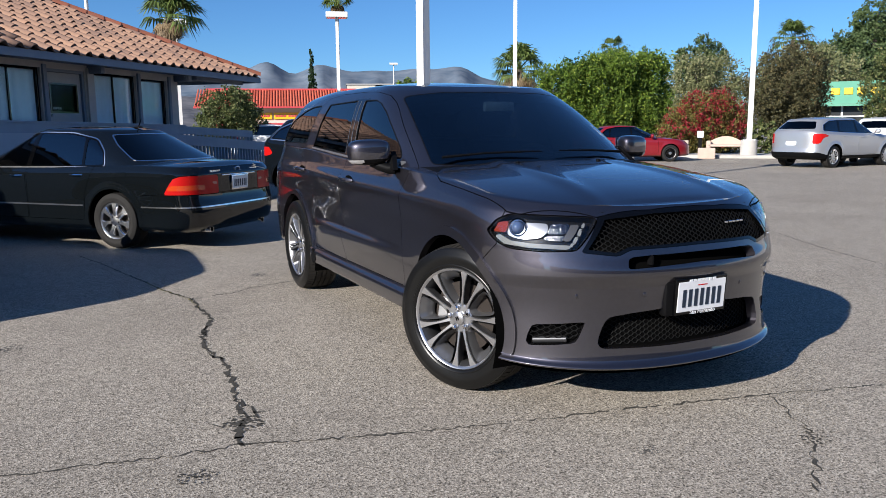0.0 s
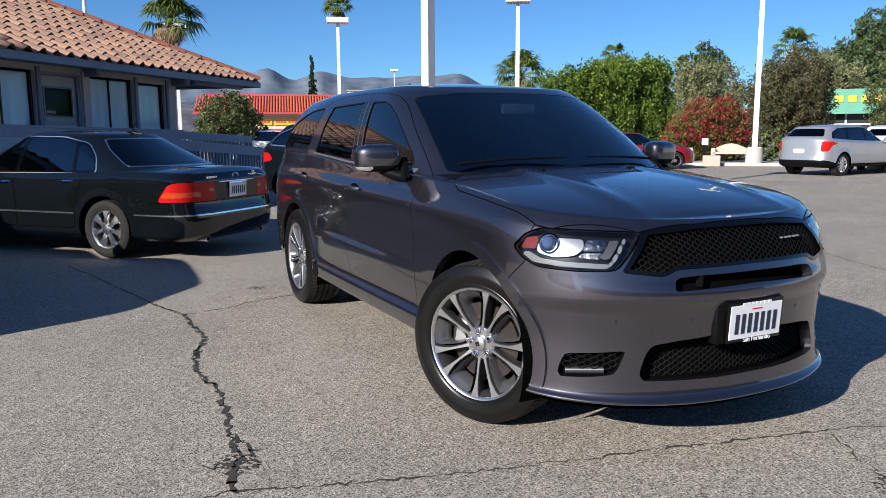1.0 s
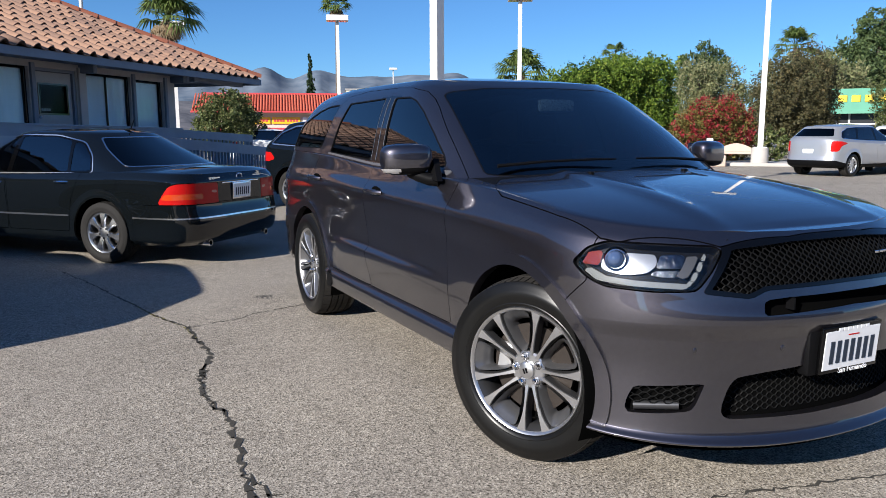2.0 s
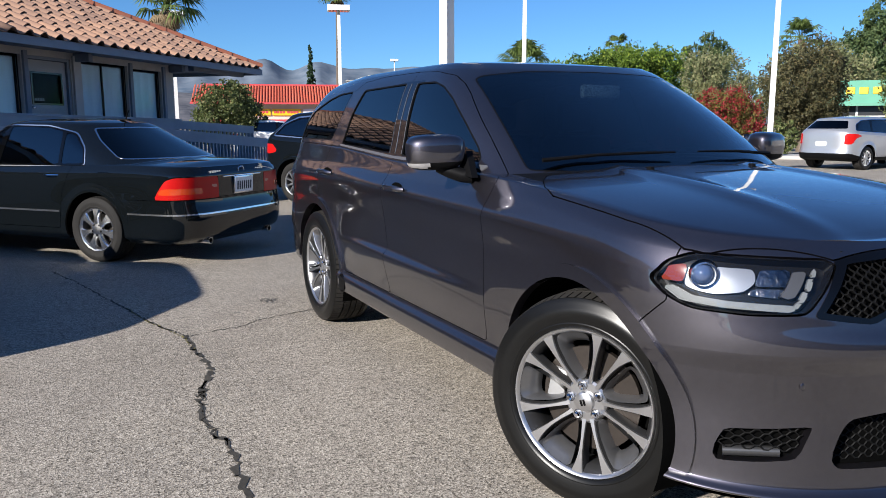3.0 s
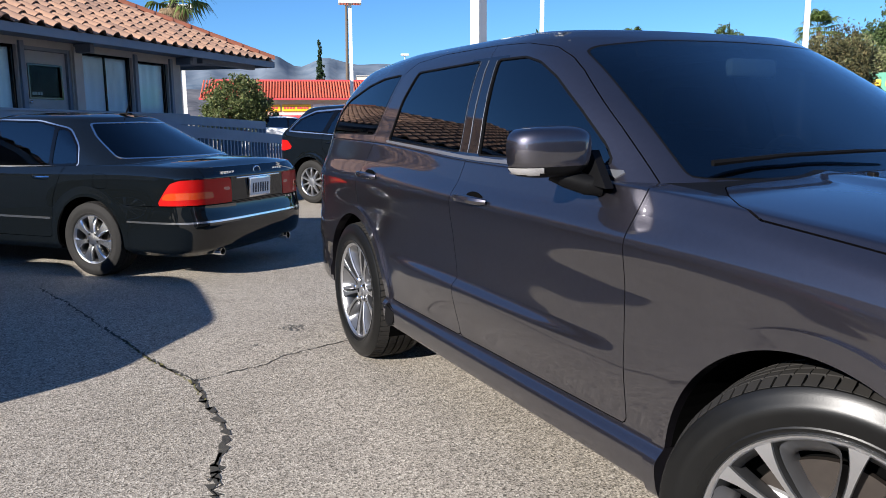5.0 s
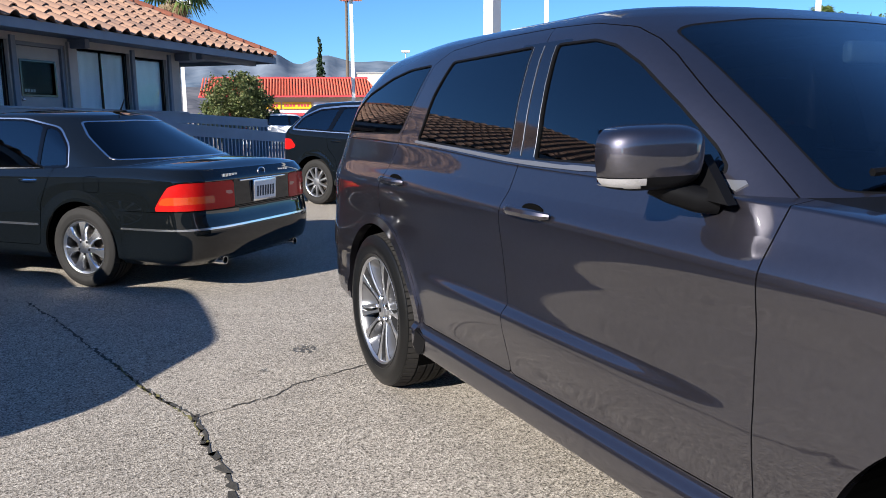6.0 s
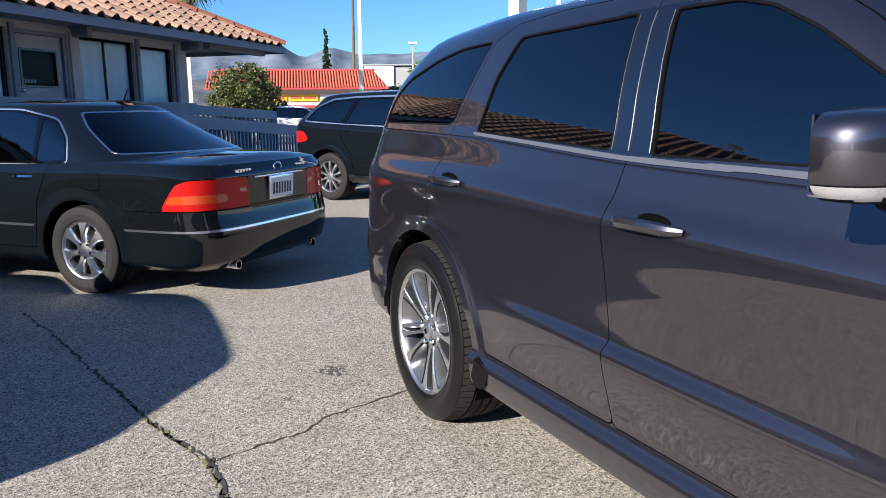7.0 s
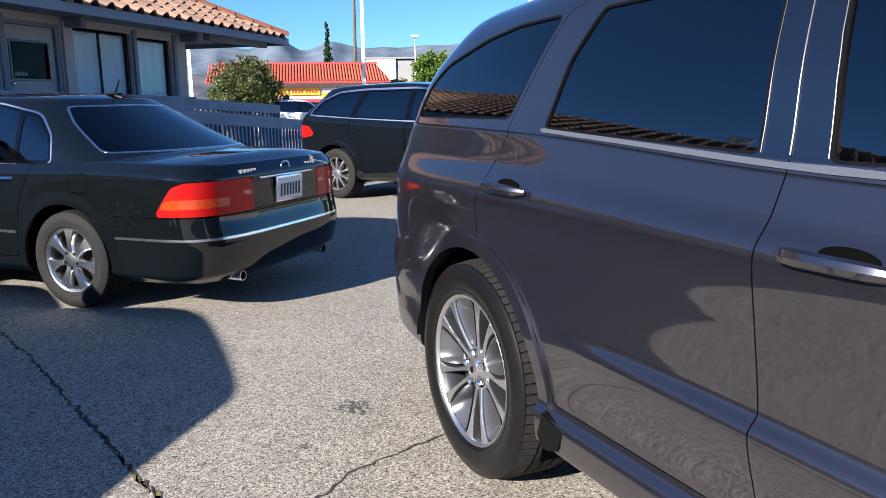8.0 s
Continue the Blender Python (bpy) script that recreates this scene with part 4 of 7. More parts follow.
        for nm, q, mt, dp, lb in (
                ("side_marker", [(-0.897, 0.908), (-0.878, 0.955), (-0.846, 0.966), (-0.866, 0.908)], M_AMBER, -0.012, "amber side marker"),
                ("reflector", rounded([(-0.866, 0.893), (-0.858, 0.945), (-0.838, 0.966), (-0.712, 0.965), (-0.722, 0.925), (-0.757, 0.892), (-0.822, 0.879)], 0.015), M_REFLECT, -0.026, "bright white reflector"),
                ("high_beam_reflector", rounded([(-0.700, 0.964), (-0.622, 0.965), (-0.648, 0.915), (-0.730, 0.912)], 0.008), M_FACET, -0.024, "faceted chrome reflector"),
                ("lower_reflector", rounded([(-0.735, 0.904), (-0.655, 0.908), (-0.675, 0.878), (-0.750, 0.884)], 0.006), M_FACET, -0.030, "small faceted reflector"),
                ("lamp_fin", [(-0.622, 0.956), (-0.584, 0.958), (-0.650, 0.872), (-0.676, 0.884)], M_LAMPGREY, -0.016, "satin grey fin"),
                ("inner_light_strip", [(-0.574, 0.961), (-0.557, 0.962), (-0.640, 0.848), (-0.656, 0.850)], M_STRIP, -0.008, "upright row of small lights"),
                ("light_strip", rounded([(-0.894, 0.884), (-0.874, 0.852), (-0.805, 0.842), (-0.650, 0.838), (-0.646, 0.858), (-0.793, 0.863), (-0.856, 0.871), (-0.884, 0.900)], 0.004), M_STRIP, -0.008, "white daytime light strip")):
            piece = carve(lamp, q, "xz", 0)[0]
            panel(nm, shifted(piece, dp), mt, back, 0.012, lb, mirror=mir)
        bm = bmesh.new()
        bmesh.ops.create_uvsphere(bm, u_segments=24, v_segments=14, radius=0.034)
        bmesh.ops.transform(bm, matrix=pose(sx * 0.808, -0.435, 0.930), verts=bm.verts)
        part("projector_lens", bm, M_LENSBLUE, back, "bluish projector lens", smooth=True)
        bm = bmesh.new()
        lathe(bm, [(0.0, 0.034), (-0.006, 0.041), (0.02, 0.046)], 28)
        bmesh.ops.transform(bm, matrix=pose(sx * 0.815, -0.448, 0.930, 0, 0, 52 if sx < 0 else 128), verts=bm.verts)
        part("projector_ring", bm, M_CHROME, back, "chrome ring", smooth=True)
        skin("headlight_lens", lamp, M_CLEAR, back, mirror=mir, label="clear plastic lens")
        # fog lamp pocket
        fogp = panel("fog_light", shifted(fog, -0.04), M_CAVITY, car, 0.01, "fog light in a black pocket", mirror=mir)
        fd = nearest_depth(fog)
        bm = bmesh.new()
        mesh_strands(bm, fd, -0.81, -0.57, 0.41, 0.50, 0.0105, 0.0125, 0.0024, fog_q, 0.02)
        if sx > 0:
            for v in bm.verts:
                v.co.x = -v.co.x
        part("fog_mesh", bm, M_MESH, fogp, "black mesh")
        bm = bmesh.new()
        tube(bm, [(sx * 0.76, -0.505, 0.385), (sx * 0.64, -0.615, 0.398)], 0.017, 10)
        part("fog_lamp_lens", bm, M_RIMDARK, fogp, "small clear fog lamp", smooth=True)
        # wiper
        bm = bmesh.new()
        a = [(-0.70, 0.60, 1.232), (-0.45, 0.545, 1.252), (-0.20, 0.515, 1.258), (-0.05, 0.505, 1.258)] if sx < 0 else [(0.62, 0.565, 1.240), (0.35, 0.52, 1.256), (0.08, 0.50, 1.260)]
        tube(bm, a, [0.010] + [0.007] * (len(a) - 2) + [0.004], 6)
        part("wiper", bm, M_BLACK, car, "black wiper arm and blade")
        # washer nozzle
        bm = bmesh.new()
        box(bm, sx * 0.30 - 0.012, sx * 0.30 + 0.012, 0.37, 0.395, 1.188, 1.206, 0.005)
        part("washer_nozzle", bm, M_BLACK, car)
    # grille
    gd = nearest_depth(grille)
    gp = panel("grille", both(shifted(grille, -0.05)), M_CAVITY, car, 0.01, "black honeycomb grille")
    bm = bmesh.new()
    mesh_strands(bm, gd, -0.62, 0.62, 0.82, 1.005, 0.0098, 0.0118, 0.0027, gr_q, 0.018)
    part("grille_mesh", bm, M_MESH, gp, "black mesh", smooth=False)
    sur = carve(grille, [(0.3, 0.99), (-0.21, 0.988), (-0.468, 0.970), (-0.53, 0.90), (-0.58, 0.838), (-0.455, 0.82), (-0.39, 0.846), (0.3, 0.852)], "xz")[1]
    panel("grille_surround", both(shifted(sur, 0.003)), M_GLOSSBLACK, gp, 0.03, "gloss black surround")
    bm = bmesh.new()
    for k in range(5):
        x = 0.22 + 0.031 * k
        box(bm, x, x + 0.022, gd(x, 0.925) - 0.004, gd(x, 0.925) + 0.01, 0.921, 0.931, 0.002)
    part("grille_badge", bm, M_CHROME, gp, "row of small chrome bars")
    sp = panel("hood_slot", both(shifted(slot, -0.05)), M_CAVITY, car, 0.01, "dark intake slot")
    sd = nearest_depth(slot)
    bm = bmesh.new()
    box(bm, -0.284, -0.276, sd(-0.28, 0.78) + 0.005, sd(-0.28, 0.78) + 0.04, 0.755, 0.80)
    part("slot_post", bm, M_BLACK, sp)
    ip = panel("lower_intake", both(shifted(intake, -0.09)), M_CAVITY, car, 0.01, "black mesh lower intake")
    idp = nearest_depth(intake)
    bm = bmesh.new()
    mesh_strands(bm, idp, -0.52, 0.52, 0.365, 0.545, 0.0105, 0.0125, 0.0027, low_q, 0.07)
    part("intake_mesh", bm, M_MESH, ip, "black mesh")
    for sx in (-1, 1):
        bm = bmesh.new()
        q = [bm.verts.new((sx * x, y, z)) for x in (0.958, 0.90) for y, z in ((2.42, 0.405), (2.545, 0.43), (2.575, 0.345), (2.535, 0.305), (2.45, 0.335))]
        bm.faces.new(q[:5])
        bm.faces.new(q[5:][::-1])
        for i in range(5):
            bm.faces.new((q[i], q[(i + 1) % 5], q[(i + 1) % 5 + 5], q[i + 5]))
        bmesh.ops.bevel(bm, geom=bm.edges[:], offset=0.008, segments=2, affect="EDGES")
        part("mud_guard", bm, M_BLACK, car, "small black mud guard", smooth=True)
    # parking sensors
    bd = nearest_depth(bumper)
    for x in (-0.62, -0.31, 0.31, 0.62):
        bm = bmesh.new()
        d = bd(x, 0.615)
        bmesh.ops.create_uvsphere(bm, u_segments=14, v_segments=8, radius=0.012)
        for v in bm.verts:
            v.co = Vector((x + v.co.x, d + v.co.y * 0.35, 0.615 + v.co.z))
        part("parking_sensor", bm, M_PAINT, bmp, smooth=True)
    # plate on its bracket
    bm = bmesh.new()
    box(bm, -0.205, 0.172, -0.812, -0.76, 0.495, 0.685, 0.012)
    part("plate_bracket", bm, M_BLACK, car, "black plate bracket", smooth=True)
    pl = plate(car, pose(0.0, -0.832, 0.590, 4), 0.305, 0.150, 7, "white licence plate with plain dark bars", M_GLOSSBLACK, M_INK)
    bm = bmesh.new()
    for k in range(7):
        box(bm, -0.085 + 0.025 * k, -0.066 + 0.025 * k, -0.8415, -0.837, 0.663, 0.674)
    part("frame_bars", bm, M_PLATE, pl, "white bars on the plate frame")
    bm = bmesh.new()
    box(bm, -0.03, 0.03, -0.840, -0.8345, 0.641, 0.646)
    part("red_bar", bm, M_TAIL, pl, "faint red bar")
    words = bpy.data.curves.new("frame_words", "FONT")
    words.body, words.size, words.align_x, words.extrude = "San Fernando", 0.030, "CENTER", 0.0008
    wo = new("frame_words", words)
    wo.matrix_basis = pose(0.0, -0.8430, 0.504, 90)
    wo.data.materials.append(M_PLATE)
    wo.parent = pl
    # cabin
    cab = bmesh.new()
    box(cab, -0.72, 0.72, 0.62, 1.02, 0.85, 1.135, 0.06)
    part("dashboard", cab, M_CABIN, car, "black dashboard", smooth=True)
    for x in (-0.36, 0.36):
        for y, k in ((1.75, 0), (2.65, 1)):
            bm = bmesh.new()
            box(bm, x - 0.25, x + 0.25, y - 0.50, y, 0.62, 0.82, 0.05)
            box(bm, x - 0.24, x + 0.24, y - 0.02, y + 0.14, 0.72, 1.32, 0.06)
            box(bm, x - 0.13, x + 0.13, y + 0.03, y + 0.13, 1.34, 1.52, 0.04)
            part("seat", bm, M_CABIN, car, "black leather seat", smooth=True)
    bm = bmesh.new()
    ringp = [(0.36 + 0.185 * math.cos(a), 1.18 + 0.06 * math.sin(a), 1.10 + 0.175 * math.sin(a)) for a in np.linspace(0, 2 * math.pi, 33)]
    tube(bm, ringp, 0.016, 8, cap=False)
    box(bm, 0.30, 0.42, 1.12, 1.16, 1.05, 1.15, 0.02)
    part("steering_wheel", bm, M_CABIN, car, "black steering wheel", smooth=True)
    bm = bmesh.new()
    box(bm, -0.12, 0.12, 1.10, 1.14, 1.515, 1.585, 0.015)
    part("rear_view_mirror", bm, M_MIRRORLIT, car, "rear-view mirror", smooth=True)
    bm = bmesh.new()
    tube(bm, [(0, 1.12, 1.58), (0, 1.16, 1.62)], 0.012, 6)
    part("mirror_stalk", bm, M_BLACK, car)
    bm = bmesh.new()
    box(bm, -0.80, 0.80, 0.65, 3.9, 0.45, 0.50)
    part("cabin_floor", bm, M_CAVITY, car)
    # wheels
    w = make_wheel(car, 0.396, 0.267, 0.262, "split", M_RUBBER, "split-spoke machined alloy wheel")
    place_wheels(car, w, 0.940, 0.045, SUV_R, 0.396, 25.5, 0.13)
    return car


M_CLEAR_SOLID = mat("frosted_clear_plastic", (0.34, 0.33, 0.33), 0.2, coat=1.0, vary=0.6, scale=200)
M_PILLAR = mat("gloss_pillar_film", (0.004, 0.004, 0.005), 0.3, spec=0.0, coat=1.0, coat_rough=0.06, coat_ior=2.3)
M_POCKET = mat("grey_wheel_pocket", (0.20, 0.20, 0.206), 0.30, 0.75, vary=0.2, scale=40)
M_MESH = mat("matt_black_mesh", (0.006, 0.006, 0.006), 0.6, spec=0.12)
M_REFLECT = mat("white_reflector", (0.66, 0.67, 0.69), 0.28, 0.7, vary=0.3, scale=14)
M_FACET = mat("faceted_chrome", (0.42, 0.42, 0.43), 0.22, 1.0, vary=0.9, scale=90, tint=(0.05, 0.05, 0.055), bump=0.7, bump_scale=60)
M_TAILDARK = mat("dark_red_lens", (0.07, 0.003, 0.004), 0.1, spec=0.1, coat=1.0)
M_STRIP = mat("light_strip_plastic", (0.27, 0.28, 0.275), 0.35, coat=1.0, vary=0.6, scale=180, bump=0.4, bump_scale=220)
M_LAMPBLACK = mat("gloss_black_lamp_housing", (0.010, 0.010, 0.011), 0.3, spec=0.3)
M_LAMPGREY = mat("satin_grey_lamp_trim", (0.11, 0.11, 0.115), 0.4, 0.3)
M_LENSBLUE = mat("projector_glass", (0.05, 0.08, 0.16), 0.05, 0.0, coat=1.0, spec=1.0)
M_CABIN = mat("black_leather", (0.014, 0.014, 0.015), 0.55, vary=0.3, scale=40, bump=0.1, bump_scale=300)
# pale blue-grey: sky light on the mirror back is put into the colour
M_MIRRORLIT = mat("mirror_back_skylit", (0.80, 0.86, 0.88), 0.3, 0.4)


# ---------------------------------------------------------------- other vehicles
def make_car(name, m, label, s, group=""):
    """A parked vehicle from its main sizes; nose towards -y, front axle at y = 0."""
    car = empty(name, m, label, "car", group)
    w, yf, yr, hub = s["w"], s["yf"], s["yr"], s["hub"]
    belt = pchip(s["belt"])
    ycf, ycr = s.get("ycf", 0.0), s.get("ycr", yr - 0.75)
    bl = lambda d: [(y, z - d) for y, z in s["belt"]]
    nf, nr = s.get("nf", 2.4), s.get("nr", 3.0)
    dn, dt = s.get("nose", (0.10, 0.0, 0.0, 0.03, 0.10, 0.20)), s.get("tail", (0.12, 0.02, 0.0, 0.04, 0.06, 0.10))
    zs = [s.get("floor", 0.20), s.get("floor", 0.20) + 0.07, 0.48, 0.66]
    ws = [w - 0.10, w - 0.02, w - 0.004, w]
    lev = [(yf + dn[k], ycf, nf, yr - dt[k], ycr, nr, ws[k], zs[k] + (0.02 if k < 2 else 0)) for k in range(4)]
    lev.append((yf + dn[4], ycf, nf, yr - dt[4], ycr, nr, w - 0.012, bl(0.085)))
    lev.append((yf + dn[5], ycf, nf, yr - dt[5], ycr, nr, w - s.get("tuck", 0.07), bl(0.0)))
    cnt = s.get("count", (26, 90, 26))
    g = loft(lev, cnt, s.get("rows", 40))
    v = g.reshape(-1, 3)
    for y0 in (0.0, s["wb"]):
        r = np.hypot(v[:, 1] - y0, v[:, 2] - hub)
        v[:, 0] -= np.clip((-v[:, 0] - w + 0.2) / 0.12, 0, 1) * (v[:, 2] < 0.95) * s.get("flare", 0.012) * np.clip((s["arch"] + 0.08 - r) / 0.05, 0, 1)
    low = weld([grid_mesh(g), grid_mesh(cap_over(g[-1], s["deck"], 16, 2.6))])
    t = s["top"]
    roof = pchip(t["edge"])
    ww = w - s.get("tuck", 0.07)
    lv = []
    for f in (0.0, 0.08, 0.5, 0.88, 1.0):
        yfr = t["wb"] + (t["wt"] - t["wb"]) * f
        yre = t["rb"] + (t["rt"] - t["rb"]) * f
        ys = np.linspace(t["wb"], t["rb"], 14)
        z = [(float(y), float(belt(y) + (roof(y) - belt(y)) * f)) for y in ys]
        wf = ww - (ww - t["w"]) * (0.85 * f + 0.15 * f ** 3)
        lv.append((yfr, yfr + 0.55, 2.7, yre, yre - t.get("rc", 0.55), t.get("nr", 2.8), wf, z))
    lv.append((t["wt"] + 0.06, t["wt"] + 0.62, 2.7, t["rt"] - 0.05, t["rt"] - 0.6, t.get("nr", 2.8), t["w"] - 0.06, [(y, z + 0.025) for y, z in t["edge"]]))
    g2 = loft(lv, cnt, s.get("rows", 40))
    top = weld([grid_mesh(g2), grid_mesh(cap_over(g2[-1], t["crown"], 10))])
    paint = s["paint"]
    for y0 in (0.0, s["wb"]):
        r = np.hypot(low[0][:, 1] - y0, low[0][:, 2] - hub)
        low = split(low, np.where(low[0][:, 0] < -0.4, s["arch"] - r, -1.0))[0]
    hid = np.maximum.reduce([t["wb"] + 0.3 - low[0][:, 1], low[0][:, 1] - t["rb"] + 0.3, np.abs(low[0][:, 0]) - (ww - 0.06), belt(low[0][:, 1]) + 0.002 - low[0][:, 2]])
    low = split(low, hid)[1]
    side = lambda v: v[:, 0] + 0.45
    if s.get("want_rear"):
        s["rear"] = nearest_depth(split(low, 3.6 - low[0][:, 1])[0])
    pieces = []
    for nm, f, mt, out, lb, centre, gap in s.get("patches", ()):
        pieces.append((nm, split(low, f(low[0]) + gap)[0], mt, out, lb, centre))
        low = split(low, f(low[0]) - gap)[1]
    doors = []
    for nm, q in s.get("doors", ()):
        doors.append((nm, carve(low, q, "yz", -0.003, side)[0], carve(top, q, "yz", -0.003, side)[0], q))
        low = carve(low, q, "yz", 0.003, side)[1]
    wins = []
    for q in s["windows"]:
        wins.append(carve(top, q, "yz", -0.004, side)[0])
        top = carve(top, q, "yz", -0.004, side)[1]
    seal = None
    if "chrome" in s:
        seal, top = carve(top, s["chrome"], "yz", s.get("surround_w", 0.016), side)
        band, rest = carve(seal, s["chrome"], "yz", 0.0, side)
    ws_q = t["shield"]
    shield, top = carve(top, ws_q, "xz", 0, lambda v: v[:, 1] - (t["wt"] + 0.25))
    behind = lambda v: (t["rt"] - 0.25) - v[:, 1]
    back, top = carve(top, t["back"], "xz", 0, behind)
    if s.get("back_trim"):
        rim, top = carve(top, t["back"], "xz", 0.009, behind)
        panel("rear_window_trim", both(shifted(rim, 0.002)), M_BRIGHT, car, 0.01, "thin bright edge of the rear window")
    panel("body", both(low), paint, car, 0.02)
    panel("roof", both(top), paint, car, 0.015)
    panel("windshield", both(shield), M_SHIELD, car, 0.005)
    bw = panel("rear_window", both(back), M_BACKGLASS, car, 0.005, "dark tinted rear window")
    # near-black inner skin, so that the panel gaps get their shade by colour
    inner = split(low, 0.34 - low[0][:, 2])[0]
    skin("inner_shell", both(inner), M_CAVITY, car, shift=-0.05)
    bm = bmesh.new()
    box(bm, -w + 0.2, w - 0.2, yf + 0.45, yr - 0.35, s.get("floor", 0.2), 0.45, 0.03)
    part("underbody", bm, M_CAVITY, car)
    bm = bmesh.new()
    box(bm, -w + 0.22, w - 0.22, t["wb"] + 0.5, t["rb"] - 0.5, 0.45, float(belt(1.5)) - 0.06, 0.05)
    part("cabin", bm, M_CABIN, car)
    for mir in (False, True):
        for nm, a, b, q in doors:
            panel(nm, a, paint, car, 0.02, mirror=mir)
        for k, q in enumerate(wins):
            panel("side_window", shifted(q, -0.004), M_TINT, car, 0.005, "dark side window", mirror=mir)
        if seal is not None:
            panel("window_pillar", band, M_GLOSSBLACK, car, 0.012, mirror=mir)
            panel("window_surround", shifted(rest, 0.002), s.get("surround", M_BRIGHT), car, 0.012, "bright window surround", mirror=mir)
        for nm, piece, mt, out, lb, centre in pieces:
            if not centre:
                panel(nm, shifted(piece, out), mt, car, 0.015, lb, mirror=mir)
            elif not mir:
                panel(nm, both(shifted(piece, out)), mt, car, 0.015, lb)
        sx = 1 if mir else -1
        for y0 in (0.0, s["wb"]):
            bm = bmesh.new()
            rows = [[bm.verts.new((sx * xx, y0 + s["arch"] * math.cos(a), hub + s["arch"] * math.sin(a))) for a in np.linspace(radians(-15), radians(195), 24)] for xx in (w - 0.03, w - 0.35)]
            for i in range(23):
                bm.faces.new((rows[0][i], rows[0][i + 1], rows[1][i + 1], rows[1][i]))
            bm.faces.new(rows[1])
            part("wheel_arch_liner", bm, M_CAVITY, car)
        for y0, z0 in s.get("handles", ()):
            bm = bmesh.new()
            tube(bm, [(sx * (w - 0.02 + 0.035 * math.sin(math.pi * k) ** 0.5), y0 - 0.10 + 0.2 * k, z0) for k in np.linspace(0, 1, 7)], 0.013, 6)
            part("door_handle", bm, s.get("handle_mat", paint), car, smooth=True)
        bm = bmesh.new()
        bmesh.ops.create_uvsphere(bm, u_segments=16, v_segments=10, radius=1)
        for v in bm.verts:
            v.co = Vector((sx * (w + 0.10 + 0.10 * v.co.x), t["wb"] + 0.42 + 0.07 * v.co.y, float(belt(0.8)) + 0.09 + 0.085 * v.co.z))
        tube(bm, [(sx * (w + 0.06), t["wb"] + 0.42, float(belt(0.8)) + 0.05), (sx * (w - 0.08), t["wb"] + 0.40, float(belt(0.8)) + 0.02)], 0.03, 8)
        part("door_mirror", bm, paint, car, smooth=True)
    wheel = make_wheel(car, hub, s["rim"], s.get("tyre_w", 0.225), s["style"], s.get("tyre", M_RUBBER), s.get("wheel_label", "alloy wheel"), s.get("face"))
    place_wheels(car, wheel, w - 0.03, 0.0, s["wb"], hub)
    return car


def sedan_spec():
    dlo = rounded([(0.62, 0.965), (1.18, 1.355), (1.62, 1.395), (2.15, 1.385), (2.52, 1.31), (2.72, 1.15), (2.775, 1.0), (2.74, 0.985)], 0.06)
    return dict(
        w=0.915, yf=-0.94, yr=4.12, wb=2.925, hub=0.338, arch=0.385, floor=0.20, count=(22, 110, 40), rows=48, tuck=0.075, nr=4.2, ycr=3.53,
        tail=(0.14, 0.04, 0.0, 0.032, 0.034, 0.085),
        belt=[(-0.9, 0.78), (-0.3, 0.87), (0.5, 0.935), (1.5, 0.955), (2.6, 0.985), (3.3, 1.00), (4.06, 0.975)],
        deck=[(-0.74, 0.78), (-0.5, 0.88), (0.4, 0.985), (3.0, 1.035), (3.35, 1.045), (3.86, 1.03), (4.04, 0.975)],
        top=dict(wb=0.35, wt=1.25, rb=3.52, rt=2.72, w=0.63, edge=[(0.3, 1.36), (1.3, 1.40), (1.9, 1.42), (2.5, 1.395), (3.5, 1.34)], crown=[(1.31, 1.40), (1.9, 1.47), (2.4, 1.46), (2.67, 1.42)], rc=0.62, nr=2.4,
                 shield=[(0.3, 1.39), (-0.56, 1.36), (-0.70, 0.97), (0.3, 0.97)], back=rounded([(0.4, 1.375), (-0.50, 1.355), (-0.60, 1.24), (-0.715, 1.055), (0.4, 1.055)], 0.03)),
        windows=[rounded([(0.66, 0.975), (1.19, 1.345), (1.535, 1.385), (1.50, 0.985)], 0.03), rounded([(1.57, 0.985), (1.60, 1.385), (2.13, 1.375), (2.36, 1.335), (2.42, 0.995)], 0.03), rounded([(2.45, 0.995), (2.40, 1.325), (2.52, 1.295), (2.70, 1.15), (2.755, 1.005)], 0.03)],
        chrome=dlo, paint=M_BLACKPAINT, rim=0.214, back_trim=True, surround_w=0.011, style="five", tyre=M_GREYRUBBER, tyre_w=0.225, wheel_label="chrome five-spoke wheel", handle_mat=M_CHROME,
        handles=((1.38, 0.865), (2.38, 0.885)),
        doors=[("front_door", rounded([(0.48, 0.34), (0.50, 0.95), (0.60, 1.2), (1.50, 1.2), (1.555, 0.6), (1.545, 0.34)], 0.03)), ("rear_door", rounded([(1.56, 0.34), (1.57, 0.6), (1.54, 1.2), (2.64, 1.2), (2.62, 0.92), (2.52, 0.70), (2.46, 0.34)], 0.03))])


def in_yz(q, *more):
    """Cutting function: inside the side-view polygon q and below all the further functions."""
    return lambda v: np.maximum.reduce([poly_dist(v[:, 1:], q)] + [g(v) for g in more])


def bars(bm, x, y, z, n, step, wide, high, deep=0.004):
    for k in range(n):
        box(bm, x + k * step, x + k * step + wide, y, y + deep, z, z + high)
    return bm


